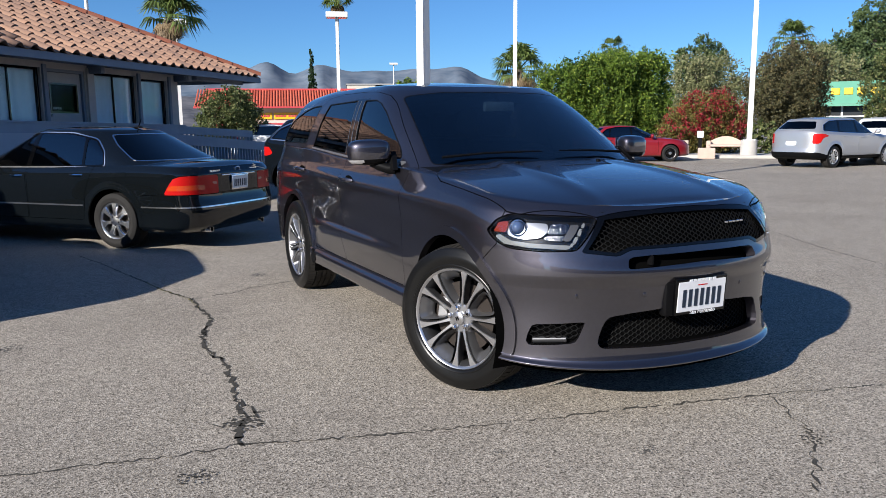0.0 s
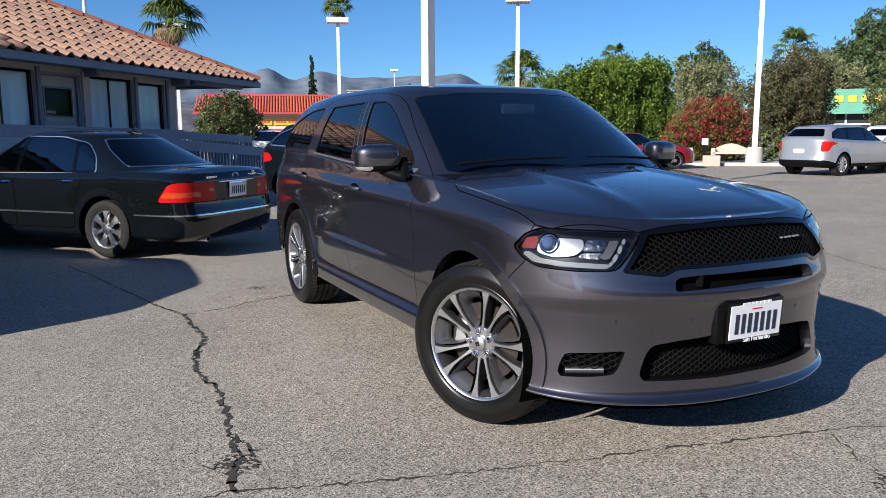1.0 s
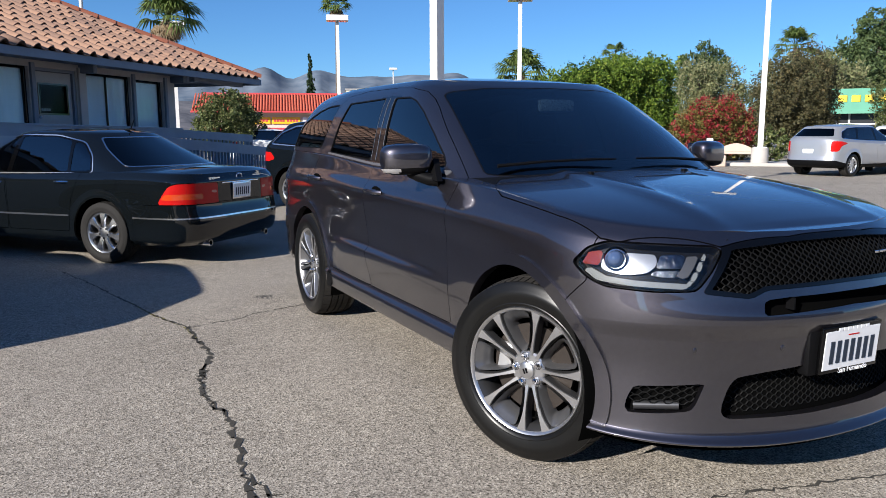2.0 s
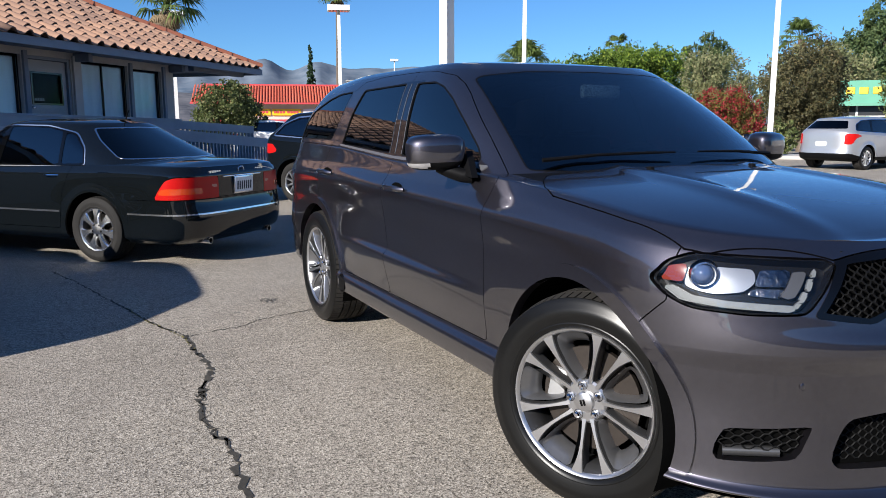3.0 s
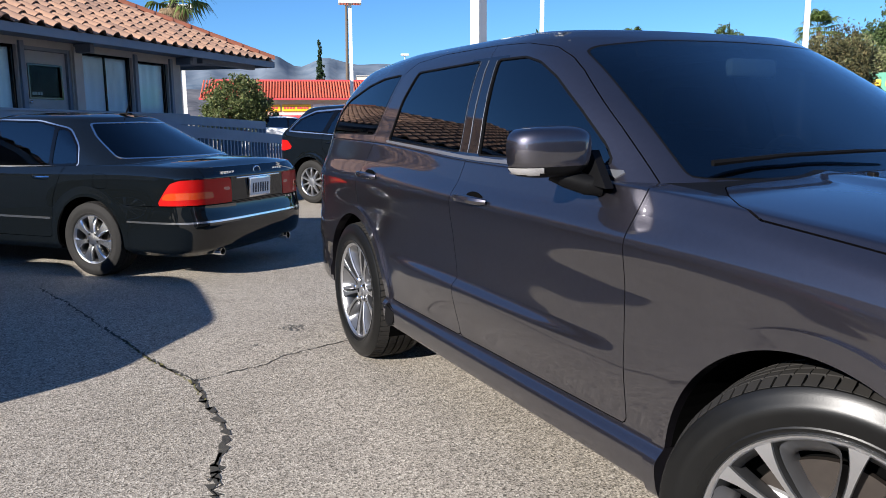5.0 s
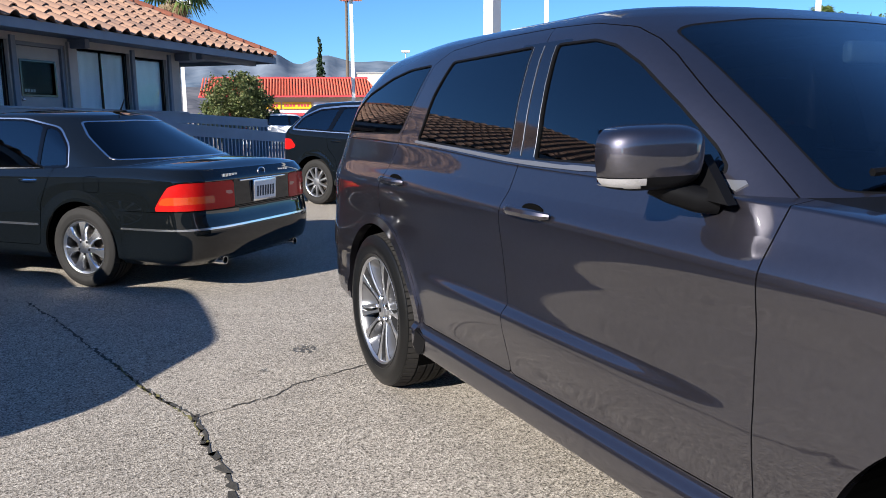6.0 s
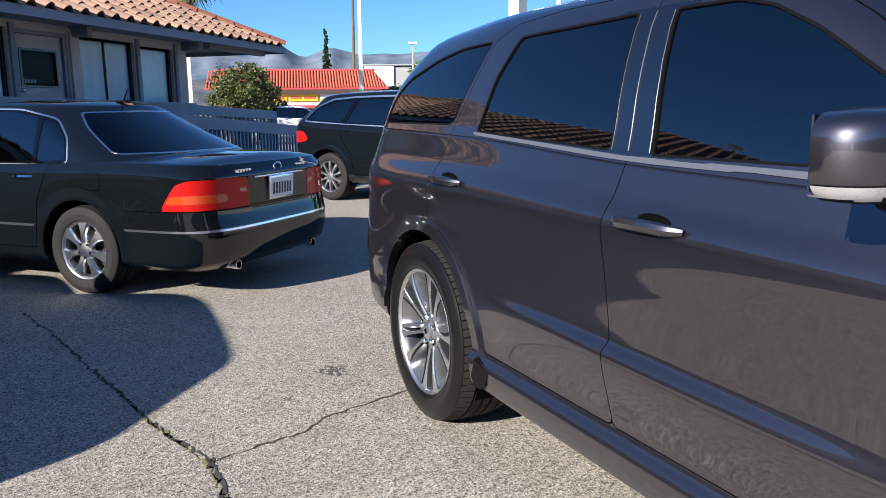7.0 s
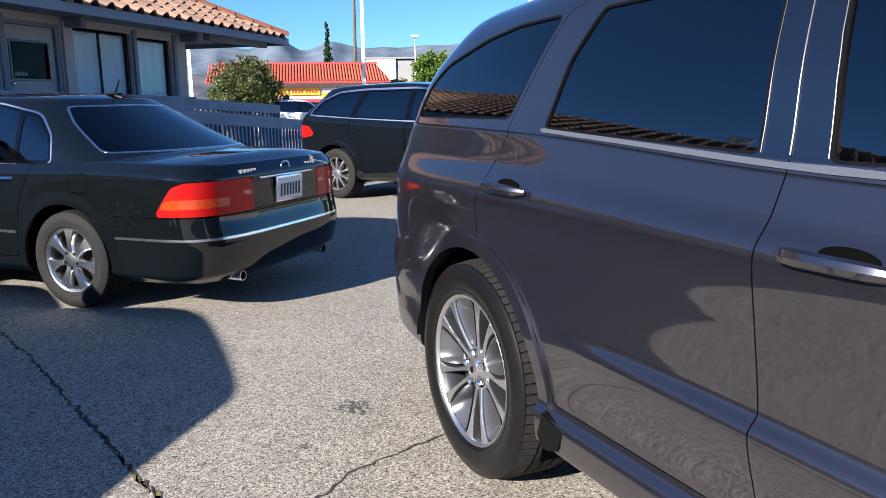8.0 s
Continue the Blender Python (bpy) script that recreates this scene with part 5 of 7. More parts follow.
def build_sedan(m):
    s = sedan_spec()
    s["want_rear"] = True
    lamp = rounded([(3.70, 0.665), (3.75, 0.745), (3.83, 0.855), (3.91, 0.882), (4.4, 0.89), (4.4, 0.665)], 0.02)
    inner = lambda v: v[:, 0] + 0.40
    s["patches"] = [
        ("side_moulding", in_yz([(-0.45, 0.507), (2.48, 0.507), (2.48, 0.526), (-0.45, 0.526)]), M_BRIGHT, 0.006, "thin chrome side moulding", False, 0.0),
        ("rear_moulding", in_yz([(3.36, 0.511), (4.4, 0.511), (4.4, 0.530), (3.36, 0.530)]), M_BRIGHT, 0.006, "thin chrome bumper moulding", True, 0.0),
        ("indicator_lens", in_yz(rounded([(3.74, 0.712), (3.78, 0.765), (3.83, 0.775), (4.4, 0.775), (4.4, 0.725)], 0.01), inner, lambda v: v[:, 0] + 0.62), M_AMBERRED, 0.003, "amber-red indicator lens", False, 0.0),
        ("reverse_lens", in_yz([(3.6, 0.775), (4.4, 0.775), (4.4, 0.805), (3.6, 0.805)], lambda v: v[:, 0] + 0.42, lambda v: -0.50 - v[:, 0]), M_REVERSE, 0.003, "pale reverse lens", False, 0.0),
        ("tail_light", in_yz(lamp, inner), M_TAIL, 0.003, "red tail light", False, 0.002),
        ("trunk_lid", lambda v: np.maximum.reduce([3.50 - v[:, 1], -v[:, 0] - 0.70, 0.672 - v[:, 2]]), M_BLACKPAINT, 0.0, "", True, 0.0025),
        ("rear_bumper", lambda v: np.maximum(3.36 - v[:, 1], v[:, 2] - 0.66), M_BLACKPAINT, 0.004, "black rear bumper with scuffs", True, 0.002),
        ("fuel_flap", in_yz(rounded([(3.00, 0.80), (3.16, 0.80), (3.16, 0.925), (3.00, 0.925)], 0.03)), M_BLACKPAINT, 0.0, "", False, 0.002)]
    car = make_car("sedan", m, "black executive sedan with chrome wheels and dark glass", s)
    back = s["rear"]
    y = s["yr"]
    bm = bmesh.new()
    yb = back(0.15, 0.872)
    box(bm, -0.33, 0.33, yb - 0.02, yb + 0.012, 0.866, 0.880, 0.004)
    part("garnish", bm, M_BRIGHT, car, "chrome strip above the plate", smooth=True)
    plate(car, pose(0, back(0.05, 0.77) + 0.022, 0.775, 0, 0, 180) @ pose(0, 0, 0, 4), 0.305, 0.152, 7, "worn white licence plate with plain bars", M_BRIGHT, M_INK)
    for nm, x0, n in (("name_bars", 0.34, 5), ("model_bars", -0.40, 4)):
        bm = bmesh.new()
        for k in range(n):
            x = x0 + 0.037 * k
            yy = back(0.38, 0.925)
            box(bm, x, x + 0.027, yy - 0.01, yy + 0.004, 0.915, 0.938)
        part(nm, bm, M_BRIGHT, car, "row of chrome bars")
    bm = bmesh.new()
    tube(bm, [(0.05 * math.cos(a), back(0.03, 0.928) + 0.004, 0.928 + 0.034 * math.sin(a)) for a in np.linspace(0, 2 * math.pi, 25)], 0.005, 6, cap=False)
    part("emblem", bm, M_BRIGHT, car, "plain chrome oval", smooth=True)
    for sx in (-1, 1):
        bm = bmesh.new()
        lathe(bm, [(0.0, 0.030), (-0.16, 0.036), (-0.17, 0.034), (-0.17, 0.030), (-0.02, 0.026)], 20)
        bmesh.ops.transform(bm, matrix=pose(sx * 0.52, y - 0.24, 0.235, 0, 0, -90), verts=bm.verts)
        part("exhaust_tip", bm, M_CHROME, car, "chrome exhaust tip", smooth=True)
    bm = bmesh.new()
    box(bm, -0.03, 0.03, 2.50, 2.62, 1.445, 1.462, 0.01)
    tube(bm, [(0, 2.56, 1.45), (0, 2.62, 1.56)], [0.008, 0.004], 6)
    part("roof_antenna", bm, M_BLACK, car, "short black antenna")
    return car


def suv_spec(paint, scale=1.0, **kw):
    """A mid-size five-door SUV with a bright window surround."""
    d = dict(
        w=0.96, yf=-0.92, yr=3.90, wb=2.915, hub=0.368, arch=0.425, floor=0.27, count=(20, 80, 24), rows=34, tuck=0.07, nr=3.2, ycr=3.25, flare=0.03,
        tail=(0.16, 0.05, 0.0, 0.03, 0.06, 0.09),
        belt=[(-0.9, 0.93), (-0.2, 1.03), (0.6, 1.09), (1.6, 1.12), (2.8, 1.17), (3.8, 1.22)],
        deck=[(-0.72, 0.93), (-0.5, 1.0), (0.4, 1.13), (3.0, 1.2), (3.8, 1.24)],
        top=dict(wb=0.35, wt=1.20, rb=3.80, rt=3.42, w=0.66, edge=[(0.3, 1.55), (1.3, 1.59), (2.0, 1.62), (2.8, 1.605), (3.7, 1.55)], crown=[(1.26, 1.61), (2.0, 1.675), (2.8, 1.665), (3.37, 1.60)], rc=0.5, nr=3.2,
                 shield=[(0.3, 1.58), (-0.60, 1.55), (-0.74, 1.15), (0.3, 1.15)], back=rounded([(0.4, 1.54), (-0.55, 1.52), (-0.70, 1.28), (0.4, 1.28)], 0.03)),
        windows=[rounded([(0.70, 1.135), (1.22, 1.50), (1.60, 1.545), (1.60, 1.15)], 0.03), rounded([(1.67, 1.15), (1.68, 1.545), (2.45, 1.54), (2.60, 1.19)], 0.03), rounded([(2.68, 1.195), (2.55, 1.535), (2.95, 1.51), (3.26, 1.40), (3.40, 1.24)], 0.04)],
        chrome=rounded([(0.64, 1.12), (1.20, 1.522), (1.60, 1.565), (2.50, 1.558), (2.98, 1.528), (3.30, 1.41), (3.45, 1.225), (2.6, 1.172), (1.6, 1.135)], 0.04),
        paint=paint, rim=0.235, style="ten", tyre_w=0.245, wheel_label="silver alloy wheel", handles=((1.42, 1.0), (2.45, 1.03)),
        patches=[
            ("tail_light", in_yz(rounded([(3.30, 0.93), (3.42, 1.06), (4.2, 1.09), (4.2, 0.90), (3.5, 0.885)], 0.03), lambda v: v[:, 0] + 0.50), M_TAIL, 0.004, "red tail light", False, 0.0),
            ("rear_bumper", lambda v: np.maximum(3.35 - v[:, 1], v[:, 2] - 0.62), paint, 0.004, "", True, 0.002),
            ("front_arch_moulding", lambda v: np.maximum(np.hypot(v[:, 1], v[:, 2] - 0.368) - 0.475, v[:, 0] + 0.6), paint, 0.003, "", False, 0.0),
            ("rear_arch_moulding", lambda v: np.maximum(np.hypot(v[:, 1] - 2.915, v[:, 2] - 0.368) - 0.475, v[:, 0] + 0.6), paint, 0.003, "", False, 0.0)],
        doors=[("front_door", rounded([(0.55, 0.42), (0.56, 1.10), (0.66, 1.3), (1.62, 1.3), (1.635, 0.6), (1.63, 0.42)], 0.03)), ("rear_door", rounded([(1.64, 0.42), (1.645, 0.6), (1.63, 1.3), (2.66, 1.3), (2.62, 0.92), (2.46, 0.75), (2.40, 0.42)], 0.03))])
    d.update(kw)
    return d


M_AMBERRED = mat("amber_red_lens", (0.50, 0.05, 0.010), 0.12, coat=1.0)
M_REVERSE = mat("pale_red_lens", (0.50, 0.16, 0.13), 0.12, coat=1.0)


def heading(x, y, axle, az, side=-1, half=0.885):
    """Pose of a car whose wheel centre, axle metres behind the front axle on the given side, stands at (x, y); az: its heading, clockwise from +y."""
    m = pose(0, 0, 0, 0, 0, 180 - az)
    return pose(x, y, 0) @ m @ pose(-side * half, -axle, 0)




# ---------------------------------------------------------------- office building with tiled hip roof
M_STUCCO = mat("grey_taupe_stucco", (0.50, 0.475, 0.45), 0.9, vary=0.4, scale=6, bump=0.35, bump_scale=120)
M_TRIM = mat("blue_grey_trim_paint", (0.19, 0.225, 0.28), 0.6, vary=0.3, scale=5, bump=0.1, bump_scale=80)
M_DOOR = mat("grey_door_paint", (0.36, 0.36, 0.365), 0.55, vary=0.3, scale=5)
M_RAIL = mat("slate_blue_rail_paint", (0.21, 0.29, 0.375), 0.55, vary=0.4, scale=4, bump=0.1, bump_scale=60)
M_SIDING = mat("pale_slate_siding", (0.30, 0.38, 0.46), 0.6, vary=0.3, scale=3, bump=0.1, bump_scale=60)
M_TILE = mat("clay_roof_tile", (0.45, 0.26, 0.165), 0.85, vary=0.5, scale=7, rand=0.75, tint=(0.22, 0.135, 0.10), bump=0.25, bump_scale=90)
M_RIDGE = mat("orange_ridge_tile", (0.46, 0.155, 0.085), 0.85, vary=0.4, scale=9, rand=0.4, bump=0.25, bump_scale=90)
M_CURTAIN = mat("pale_window_blind", (0.76, 0.86, 0.90), 0.8, vary=0.15, scale=3)
M_PANE = glass_mat("window_glass", (0.93, 0.97, 0.99), 1.36, 0.6)
M_DOORPANE = glass_mat("door_glass", (0.7, 0.72, 0.74), 1.3, 0.25)
M_ROOFBASE = mat("roof_underlay", (0.10, 0.06, 0.045), 0.95, vary=0.3, scale=5)
M_CONCRETE = mat("pale_concrete", (0.50, 0.47, 0.43), 0.85, vary=0.5, scale=3, bump=0.3, bump_scale=60)
M_POLE = mat("white_painted_steel", (0.74, 0.73, 0.70), 0.45, vary=0.35, scale=2.5, tint=(0.50, 0.47, 0.43))

BLD = pose(-4.30, 11.72, 0, 0, 0, 48.65)     # x along the facade, y into the house
S0, S1, DEPTH, FLOOR, EAVE, PITCH = -13.0, 6.35, 9.0, 0.45, 2.74, 0.456
OPEN = [(-3.0, -1.6, 0.95, 2.62), (-1.3, 0.1, 0.95, 2.62), (0.50, 1.93, 0.95, 2.62), (2.06, 3.12, FLOOR, 2.62), (3.38, 4.76, 0.95, 2.62), (4.90, 5.90, 0.95, 2.58)]


def build_house():
    house = empty("office_building", BLD, "single-storey grey stucco office with clay tile roof", "building")
    # front wall: piers, parapets under and lintels over the openings
    x = S0
    for i, (a, b, z0, z1) in enumerate(OPEN):
        bm = bmesh.new()
        box(bm, x, a, 0, 0.22, 0, EAVE)
        part("wall_pier", bm, M_STUCCO, house)
        bm = bmesh.new()
        box(bm, a, b, 0, 0.22, z1, EAVE)
        part("lintel", bm, M_STUCCO, house)
        bm = bmesh.new()
        box(bm, a, b, 0, 0.22, 0, z0)
        part("parapet", bm, M_STUCCO, house)
        x = b
    bm = bmesh.new()
    box(bm, x, S1, 0, 0.22, 0, EAVE)
    part("wall_pier", bm, M_STUCCO, house)
    for nm, q in (("side_wall", (S1 - 0.22, S1, 0.22, DEPTH, 0, EAVE)), ("side_wall", (S0, S0 + 0.22, 0.22, DEPTH, 0, EAVE)), ("rear_wall", (S0, S1, DEPTH, DEPTH + 0.22, 0, EAVE)), ("inner_wall", (S0 + 0.3, S1 - 0.3, 1.6, 1.7, 0, EAVE)), ("floor_slab", (S0, S1, 0.22, DEPTH, 0, FLOOR))):
        bm = bmesh.new()
        box(bm, *q)
        part(nm, bm, M_STUCCO, house)
    # windows and door
    for i, (a, b, z0, z1) in enumerate(OPEN):
        if z0 > FLOOR:
            bm = bmesh.new()
            for q in ((a, a + 0.045, 0.06, 0.13, z0, z1), (b - 0.045, b, 0.06, 0.13, z0, z1), (a + 0.045, b - 0.045, 0.06, 0.13, z1 - 0.045, z1), (a + 0.045, b - 0.045, 0.06, 0.13, z0, z0 + 0.045)):
                box(bm, *q, 0.006)
            win = part("window", bm, M_GLOSSBLACK, house, "dark aluminium window with pale blinds")
            if i != 5:
                bm = bmesh.new()
                c = (a + b) / 2
                box(bm, c - 0.016, c + 0.016, 0.075, 0.11, z0 + 0.045, z1 - 0.045, 0.004)
                part("mullion", bm, M_GLOSSBLACK, win)
            bm = bmesh.new()
            box(bm, a + 0.04, b - 0.04, 0.090, 0.096, z0 + 0.04, z1 - 0.04)
            part("pane", bm, M_PANE, win)
            bm = bmesh.new()
            n = int((b - a) / 0.05)
            top = z1 - 0.05
            rows = [[bm.verts.new((a + (b - a) * k / n, 0.125 + 0.012 * math.sin(k * 1.3) + 0.01 * math.sin(k * 0.45 + i), z)) for k in range(n + 1)] for z in (z0 - 0.05, top)]
            for k in range(n):
                bm.faces.new((rows[0][k], rows[0][k + 1], rows[1][k + 1], rows[1][k]))
            part("blind", bm, M_CURTAIN, win, "pale hanging blind", smooth=True)
        else:
            bm = bmesh.new()
            for q in ((a, a + 0.06, 0.02, 0.16, z0, z1), (b - 0.06, b, 0.02, 0.16, z0, z1), (a + 0.06, b - 0.06, 0.02, 0.16, z1 - 0.06, z1)):
                box(bm, *q, 0.006)
            part("door_jamb", bm, M_TRIM, house)
            bm = bmesh.new()
            for q in ((a + 0.065, 2.20, 0.07, 0.115, z0, z1 - 0.065), (2.94, b - 0.065, 0.07, 0.115, z0, z1 - 0.065), (2.20, 2.94, 0.07, 0.115, z0, 1.78), (2.20, 2.94, 0.07, 0.115, 2.34, z1 - 0.065)):
                box(bm, *q)
            door = part("door", bm, M_DOOR, house, "grey door with a small dark window")
            bm = bmesh.new()
            for q in ((2.19, 2.225, 0.055, 0.125, 1.77, 2.35), (2.915, 2.95, 0.055, 0.125, 1.77, 2.35), (2.225, 2.915, 0.055, 0.125, 1.77, 1.805), (2.225, 2.915, 0.055, 0.125, 2.315, 2.35)):
                box(bm, *q, 0.005)
            part("window_frame", bm, M_GLOSSBLACK, door)
            bm = bmesh.new()
            box(bm, 2.22, 2.92, 0.09, 0.096, 1.80, 2.32)
            part("pane", bm, M_DOORPANE, door)
            bm = bmesh.new()
            box(bm, 2.22, 2.92, 0.13, 0.14, 1.78, 2.34)
            part("backing", bm, M_CAVITY, door)
            bm = bmesh.new()
            bars(bm, 2.30, 0.105, 1.84, 4, 0.06, 0.045, 0.05)
            part("notice_bars", bm, M_PLATE, door, "small pale notice")
            bm = bmesh.new()
            bmesh.ops.create_uvsphere(bm, u_segments=12, v_segments=8, radius=0.032)
            bmesh.ops.transform(bm, matrix=pose(2.175, 0.03, 1.72), verts=bm.verts)
            part("door_knob", bm, M_CHROME, door, smooth=True)
    # pilasters, beam ends, fascia and soffit
    for a, b in ((1.955, 2.05), (3.15, 3.35), (4.785, 4.88), (5.93, 6.02)):
        bm = bmesh.new()
        box(bm, a, b, -0.05, 0.0, FLOOR, EAVE - 0.05, 0.008)
        part("pilaster", bm, M_TRIM if b - a < 0.12 else M_STUCCO, house)
    for s in (-2.9, 0.2, 3.25, 6.25):
        bm = bmesh.new()
        box(bm, s - 0.06, s + 0.06, -0.36, 0.0, EAVE - 0.16, EAVE - 0.002, 0.02)
        part("beam_end", bm, M_TRIM, house, smooth=True)
    for q in ((S0 - 1, 8.67, -1.03, -0.98, EAVE - 0.085, EAVE + 0.055), (8.62, 8.67, -0.98, DEPTH + 1, EAVE - 0.085, EAVE + 0.055)):
        bm = bmesh.new()
        box(bm, *q, 0.004)
        part("fascia", bm, M_TRIM, house, "blue-grey fascia board")
    bm = bmesh.new()
    box(bm, S0 - 1, 8.62, -0.98, DEPTH + 1, EAVE, EAVE + 0.03)
    part("soffit", bm, M_TRIM, house)
    bm = bmesh.new()
    box(bm, S1, 8.60, -0.55, -0.40, EAVE - 0.13, EAVE - 0.002, 0.02)
    part("porch_beam", bm, M_TRIM, house)
    bm = bmesh.new()
    tube(bm, [(6.72, 0.55, 0), (6.72, 0.55, EAVE)], 0.055, 14)
    part("porch_post", bm, M_POLE, house, "white round porch post", smooth=True)
    # roof planes
    z0, e = EAVE + 0.06, 8.67
    run = (DEPTH + 2) / 2
    zr = z0 + PITCH * run
    bm = bmesh.new()
    a = [bm.verts.new(p) for p in ((S0 - 1, -1, z0), (e, -1, z0), (e, DEPTH + 1, z0), (S0 - 1, DEPTH + 1, z0), (e - run, run - 1, zr), (S0 - 1, run - 1, zr))]
    for f in ((0, 1, 4, 5), (1, 2, 4), (2, 3, 5, 4), (3, 0, 5)):
        bm.faces.new([a[i] for i in f])
    roof = part("roof", bm, M_ROOFBASE, house, "hipped roof of pale clay tiles")
    # ridge tiles up the hip
    m = cap_tile()
    hip = Vector((-1, 1, PITCH)).normalized()
    n = int((run - 0.3) * math.sqrt(2 + PITCH ** 2) / 0.40)
    for k in range(n):
        p = Vector((e, -1, z0 + 0.03)) + hip * (0.02 + 0.40 * k)
        o = new("ridge_tile", m)
        o.parent = roof
        o.matrix_basis = Matrix.Translation(p) @ pose(0, 0, 0, 0, 0, 45) @ pose(0, 0, 0, math.degrees(math.asin(hip.z)) + 2.5)
    return house, roof, z0, e, run


def cap_tile():
    """Half-round ridge tile, 0.46 long, axis along +y, open below."""
    bm = bmesh.new()
    rows = []
    for y, r in ((0.0, 0.145), (0.46, 0.120)):
        for d in (0.0, -0.016):
            rows.append([bm.verts.new(((r + d) * math.cos(a), y, (r + d) * 0.85 * math.sin(a))) for a in np.linspace(0, math.pi, 9)])
    for i in range(8):
        for a, b in ((0, 2), (3, 1), (1, 0), (2, 3)):
            bm.faces.new((rows[a][i], rows[a][i + 1], rows[b][i + 1], rows[b][i]))
    me = bpy.data.meshes.new("ridge_tile")
    bmesh.ops.recalc_face_normals(bm, faces=bm.faces)
    bm.to_mesh(me)
    bm.free()
    me.materials.append(M_RIDGE)
    return me


def roof_tile():
    """S-shaped clay tile 0.33 wide and 0.42 long, axis along +y."""
    xs = np.linspace(0, 0.345, 11)
    prof = [(x, 0.078 * math.sin(math.pi * x / 0.20) if x < 0.20 else -0.012 * math.sin(math.pi * (x - 0.20) / 0.145)) for x in xs]
    v, f = [], []
    for y, k in ((0.0, 1.0), (0.42, 0.92)):
        for d in (0.0, -0.016):
            v += [(x, y, z * k + d + (0.028 if y == 0 else 0)) for x, z in prof]
    n = len(prof)
    for i in range(n - 1):
        f += [(i, i + 1, 2 * n + i + 1, 2 * n + i), (n + i + 1, n + i, i, i + 1)[::-1], (3 * n + i, 3 * n + i + 1, n + i + 1, n + i)]
    return v, f


HOUSE, ROOF, RZ, RE, RRUN = build_house()


# access ramp and its railing in front of the house
def build_railing():
    rail = empty("ramp_railing", BLD, "slate blue wooden ramp railing with square pickets", "railing")
    y = -1.30

    def sloped(bm, s0, z0, s1, z1, thick, ya, yb):
        q = [bm.verts.new(p) for p in ((s0, ya, z0), (s1, ya, z1), (s1, ya, z1 - thick), (s0, ya, z0 - thick), (s0, yb, z0), (s1, yb, z1), (s1, yb, z1 - thick), (s0, yb, z0 - thick))]
        for f in ((0, 1, 2, 3), (7, 6, 5, 4), (0, 4, 5, 1), (3, 2, 6, 7), (0, 3, 7, 4), (1, 5, 6, 2)):
            bm.faces.new([q[i] for i in f])
        return bm
    part("upper_board", sloped(bmesh.new(), -3.5, 1.60, 4.6, 1.50, 0.17, y, y + 0.05), M_RAIL, rail)
    part("upper_board", sloped(bmesh.new(), 4.6, 1.50, 7.60, 1.385, 0.17, y, y + 0.05), M_RAIL, rail)
    part("cap_board", sloped(bmesh.new(), -3.5, 1.63, 4.6, 1.53, 0.03, y - 0.03, y + 0.09), M_RAIL, rail)
    part("lower_board", sloped(bmesh.new(), 3.2, 1.37, 8.45, 1.045, 0.21, y - 0.30, y - 0.25), M_RAIL, rail)
    part("foot_rail", sloped(bmesh.new(), 3.2, 0.62, 8.45, 0.47, 0.07, y - 0.30, y - 0.25), M_RAIL, rail)
    part("mid_rail", sloped(bmesh.new(), 6.2, 0.80, 8.45, 0.70, 0.05, y - 0.24, y - 0.20), M_RAIL, rail)
    s = 3.25
    while s < 8.45:
        bm = bmesh.new()
        t = (s - 3.2) / 5.25
        box(bm, s, s + 0.04, y - 0.298, y - 0.258, 0.56 - 0.15 * t, 1.20 - 0.325 * t)
        part("picket", bm, M_RAIL, rail)
        s += 0.135
    part("siding_board", sloped(bmesh.new(), -3.5, 1.44, 3.3, 1.355, 1.0, y + 0.006, y + 0.04), M_SIDING, rail, "pale blue-grey siding under the rail")
    s = 3.4
    while s < 7.6:
        bm = bmesh.new()
        box(bm, s, s + 0.04, y + 0.002, y + 0.045, 0.40, 1.40 - 0.01 * s)
        part("picket", bm, M_RAIL, rail)
        s += 0.16
    for s in (-3.5, -0.8, 1.9, 4.6, 7.55):
        bm = bmesh.new()
        box(bm, s - 0.05, s + 0.05, y + 0.05, y + 0.15, 0.0, 1.35, 0.008)
        part("post", bm, M_RAIL, rail)
    for s in (3.2, 5.8, 8.40):
        bm = bmesh.new()
        box(bm, s - 0.05, s + 0.05, y - 0.25, y - 0.15, 0.0, 1.12, 0.008)
        part("post", bm, M_RAIL, rail)
    bm = bmesh.new()
    sloped(bm, -3.5, 0.45, 8.4, 0.40, 0.40, y + 0.15, -0.06)
    slab = part("ramp", bm, M_CONCRETE)
    slab.matrix_basis = BLD
    tagged(slab, "concrete access ramp along the office", "ramp", kind="structure")


build_railing()


# ---------------------------------------------------------------- ground
def build_ground():
    bm = bmesh.new()
    n = 40
    xs = np.sign(np.linspace(-1, 1, n)) * np.abs(np.linspace(-1, 1, n)) ** 3 * 4000
    vs = [[bm.verts.new((x, y, 0)) for x in xs] for y in xs]
    for a, b in zip(vs, vs[1:]):
        for i in range(n - 1):
            bm.faces.new((a[i], a[i + 1], b[i + 1], b[i]))
    g = part("ground", bm, M_ASPHALT)
    tagged(g, "pale worn asphalt car park with cracks", "ground", kind="structure")


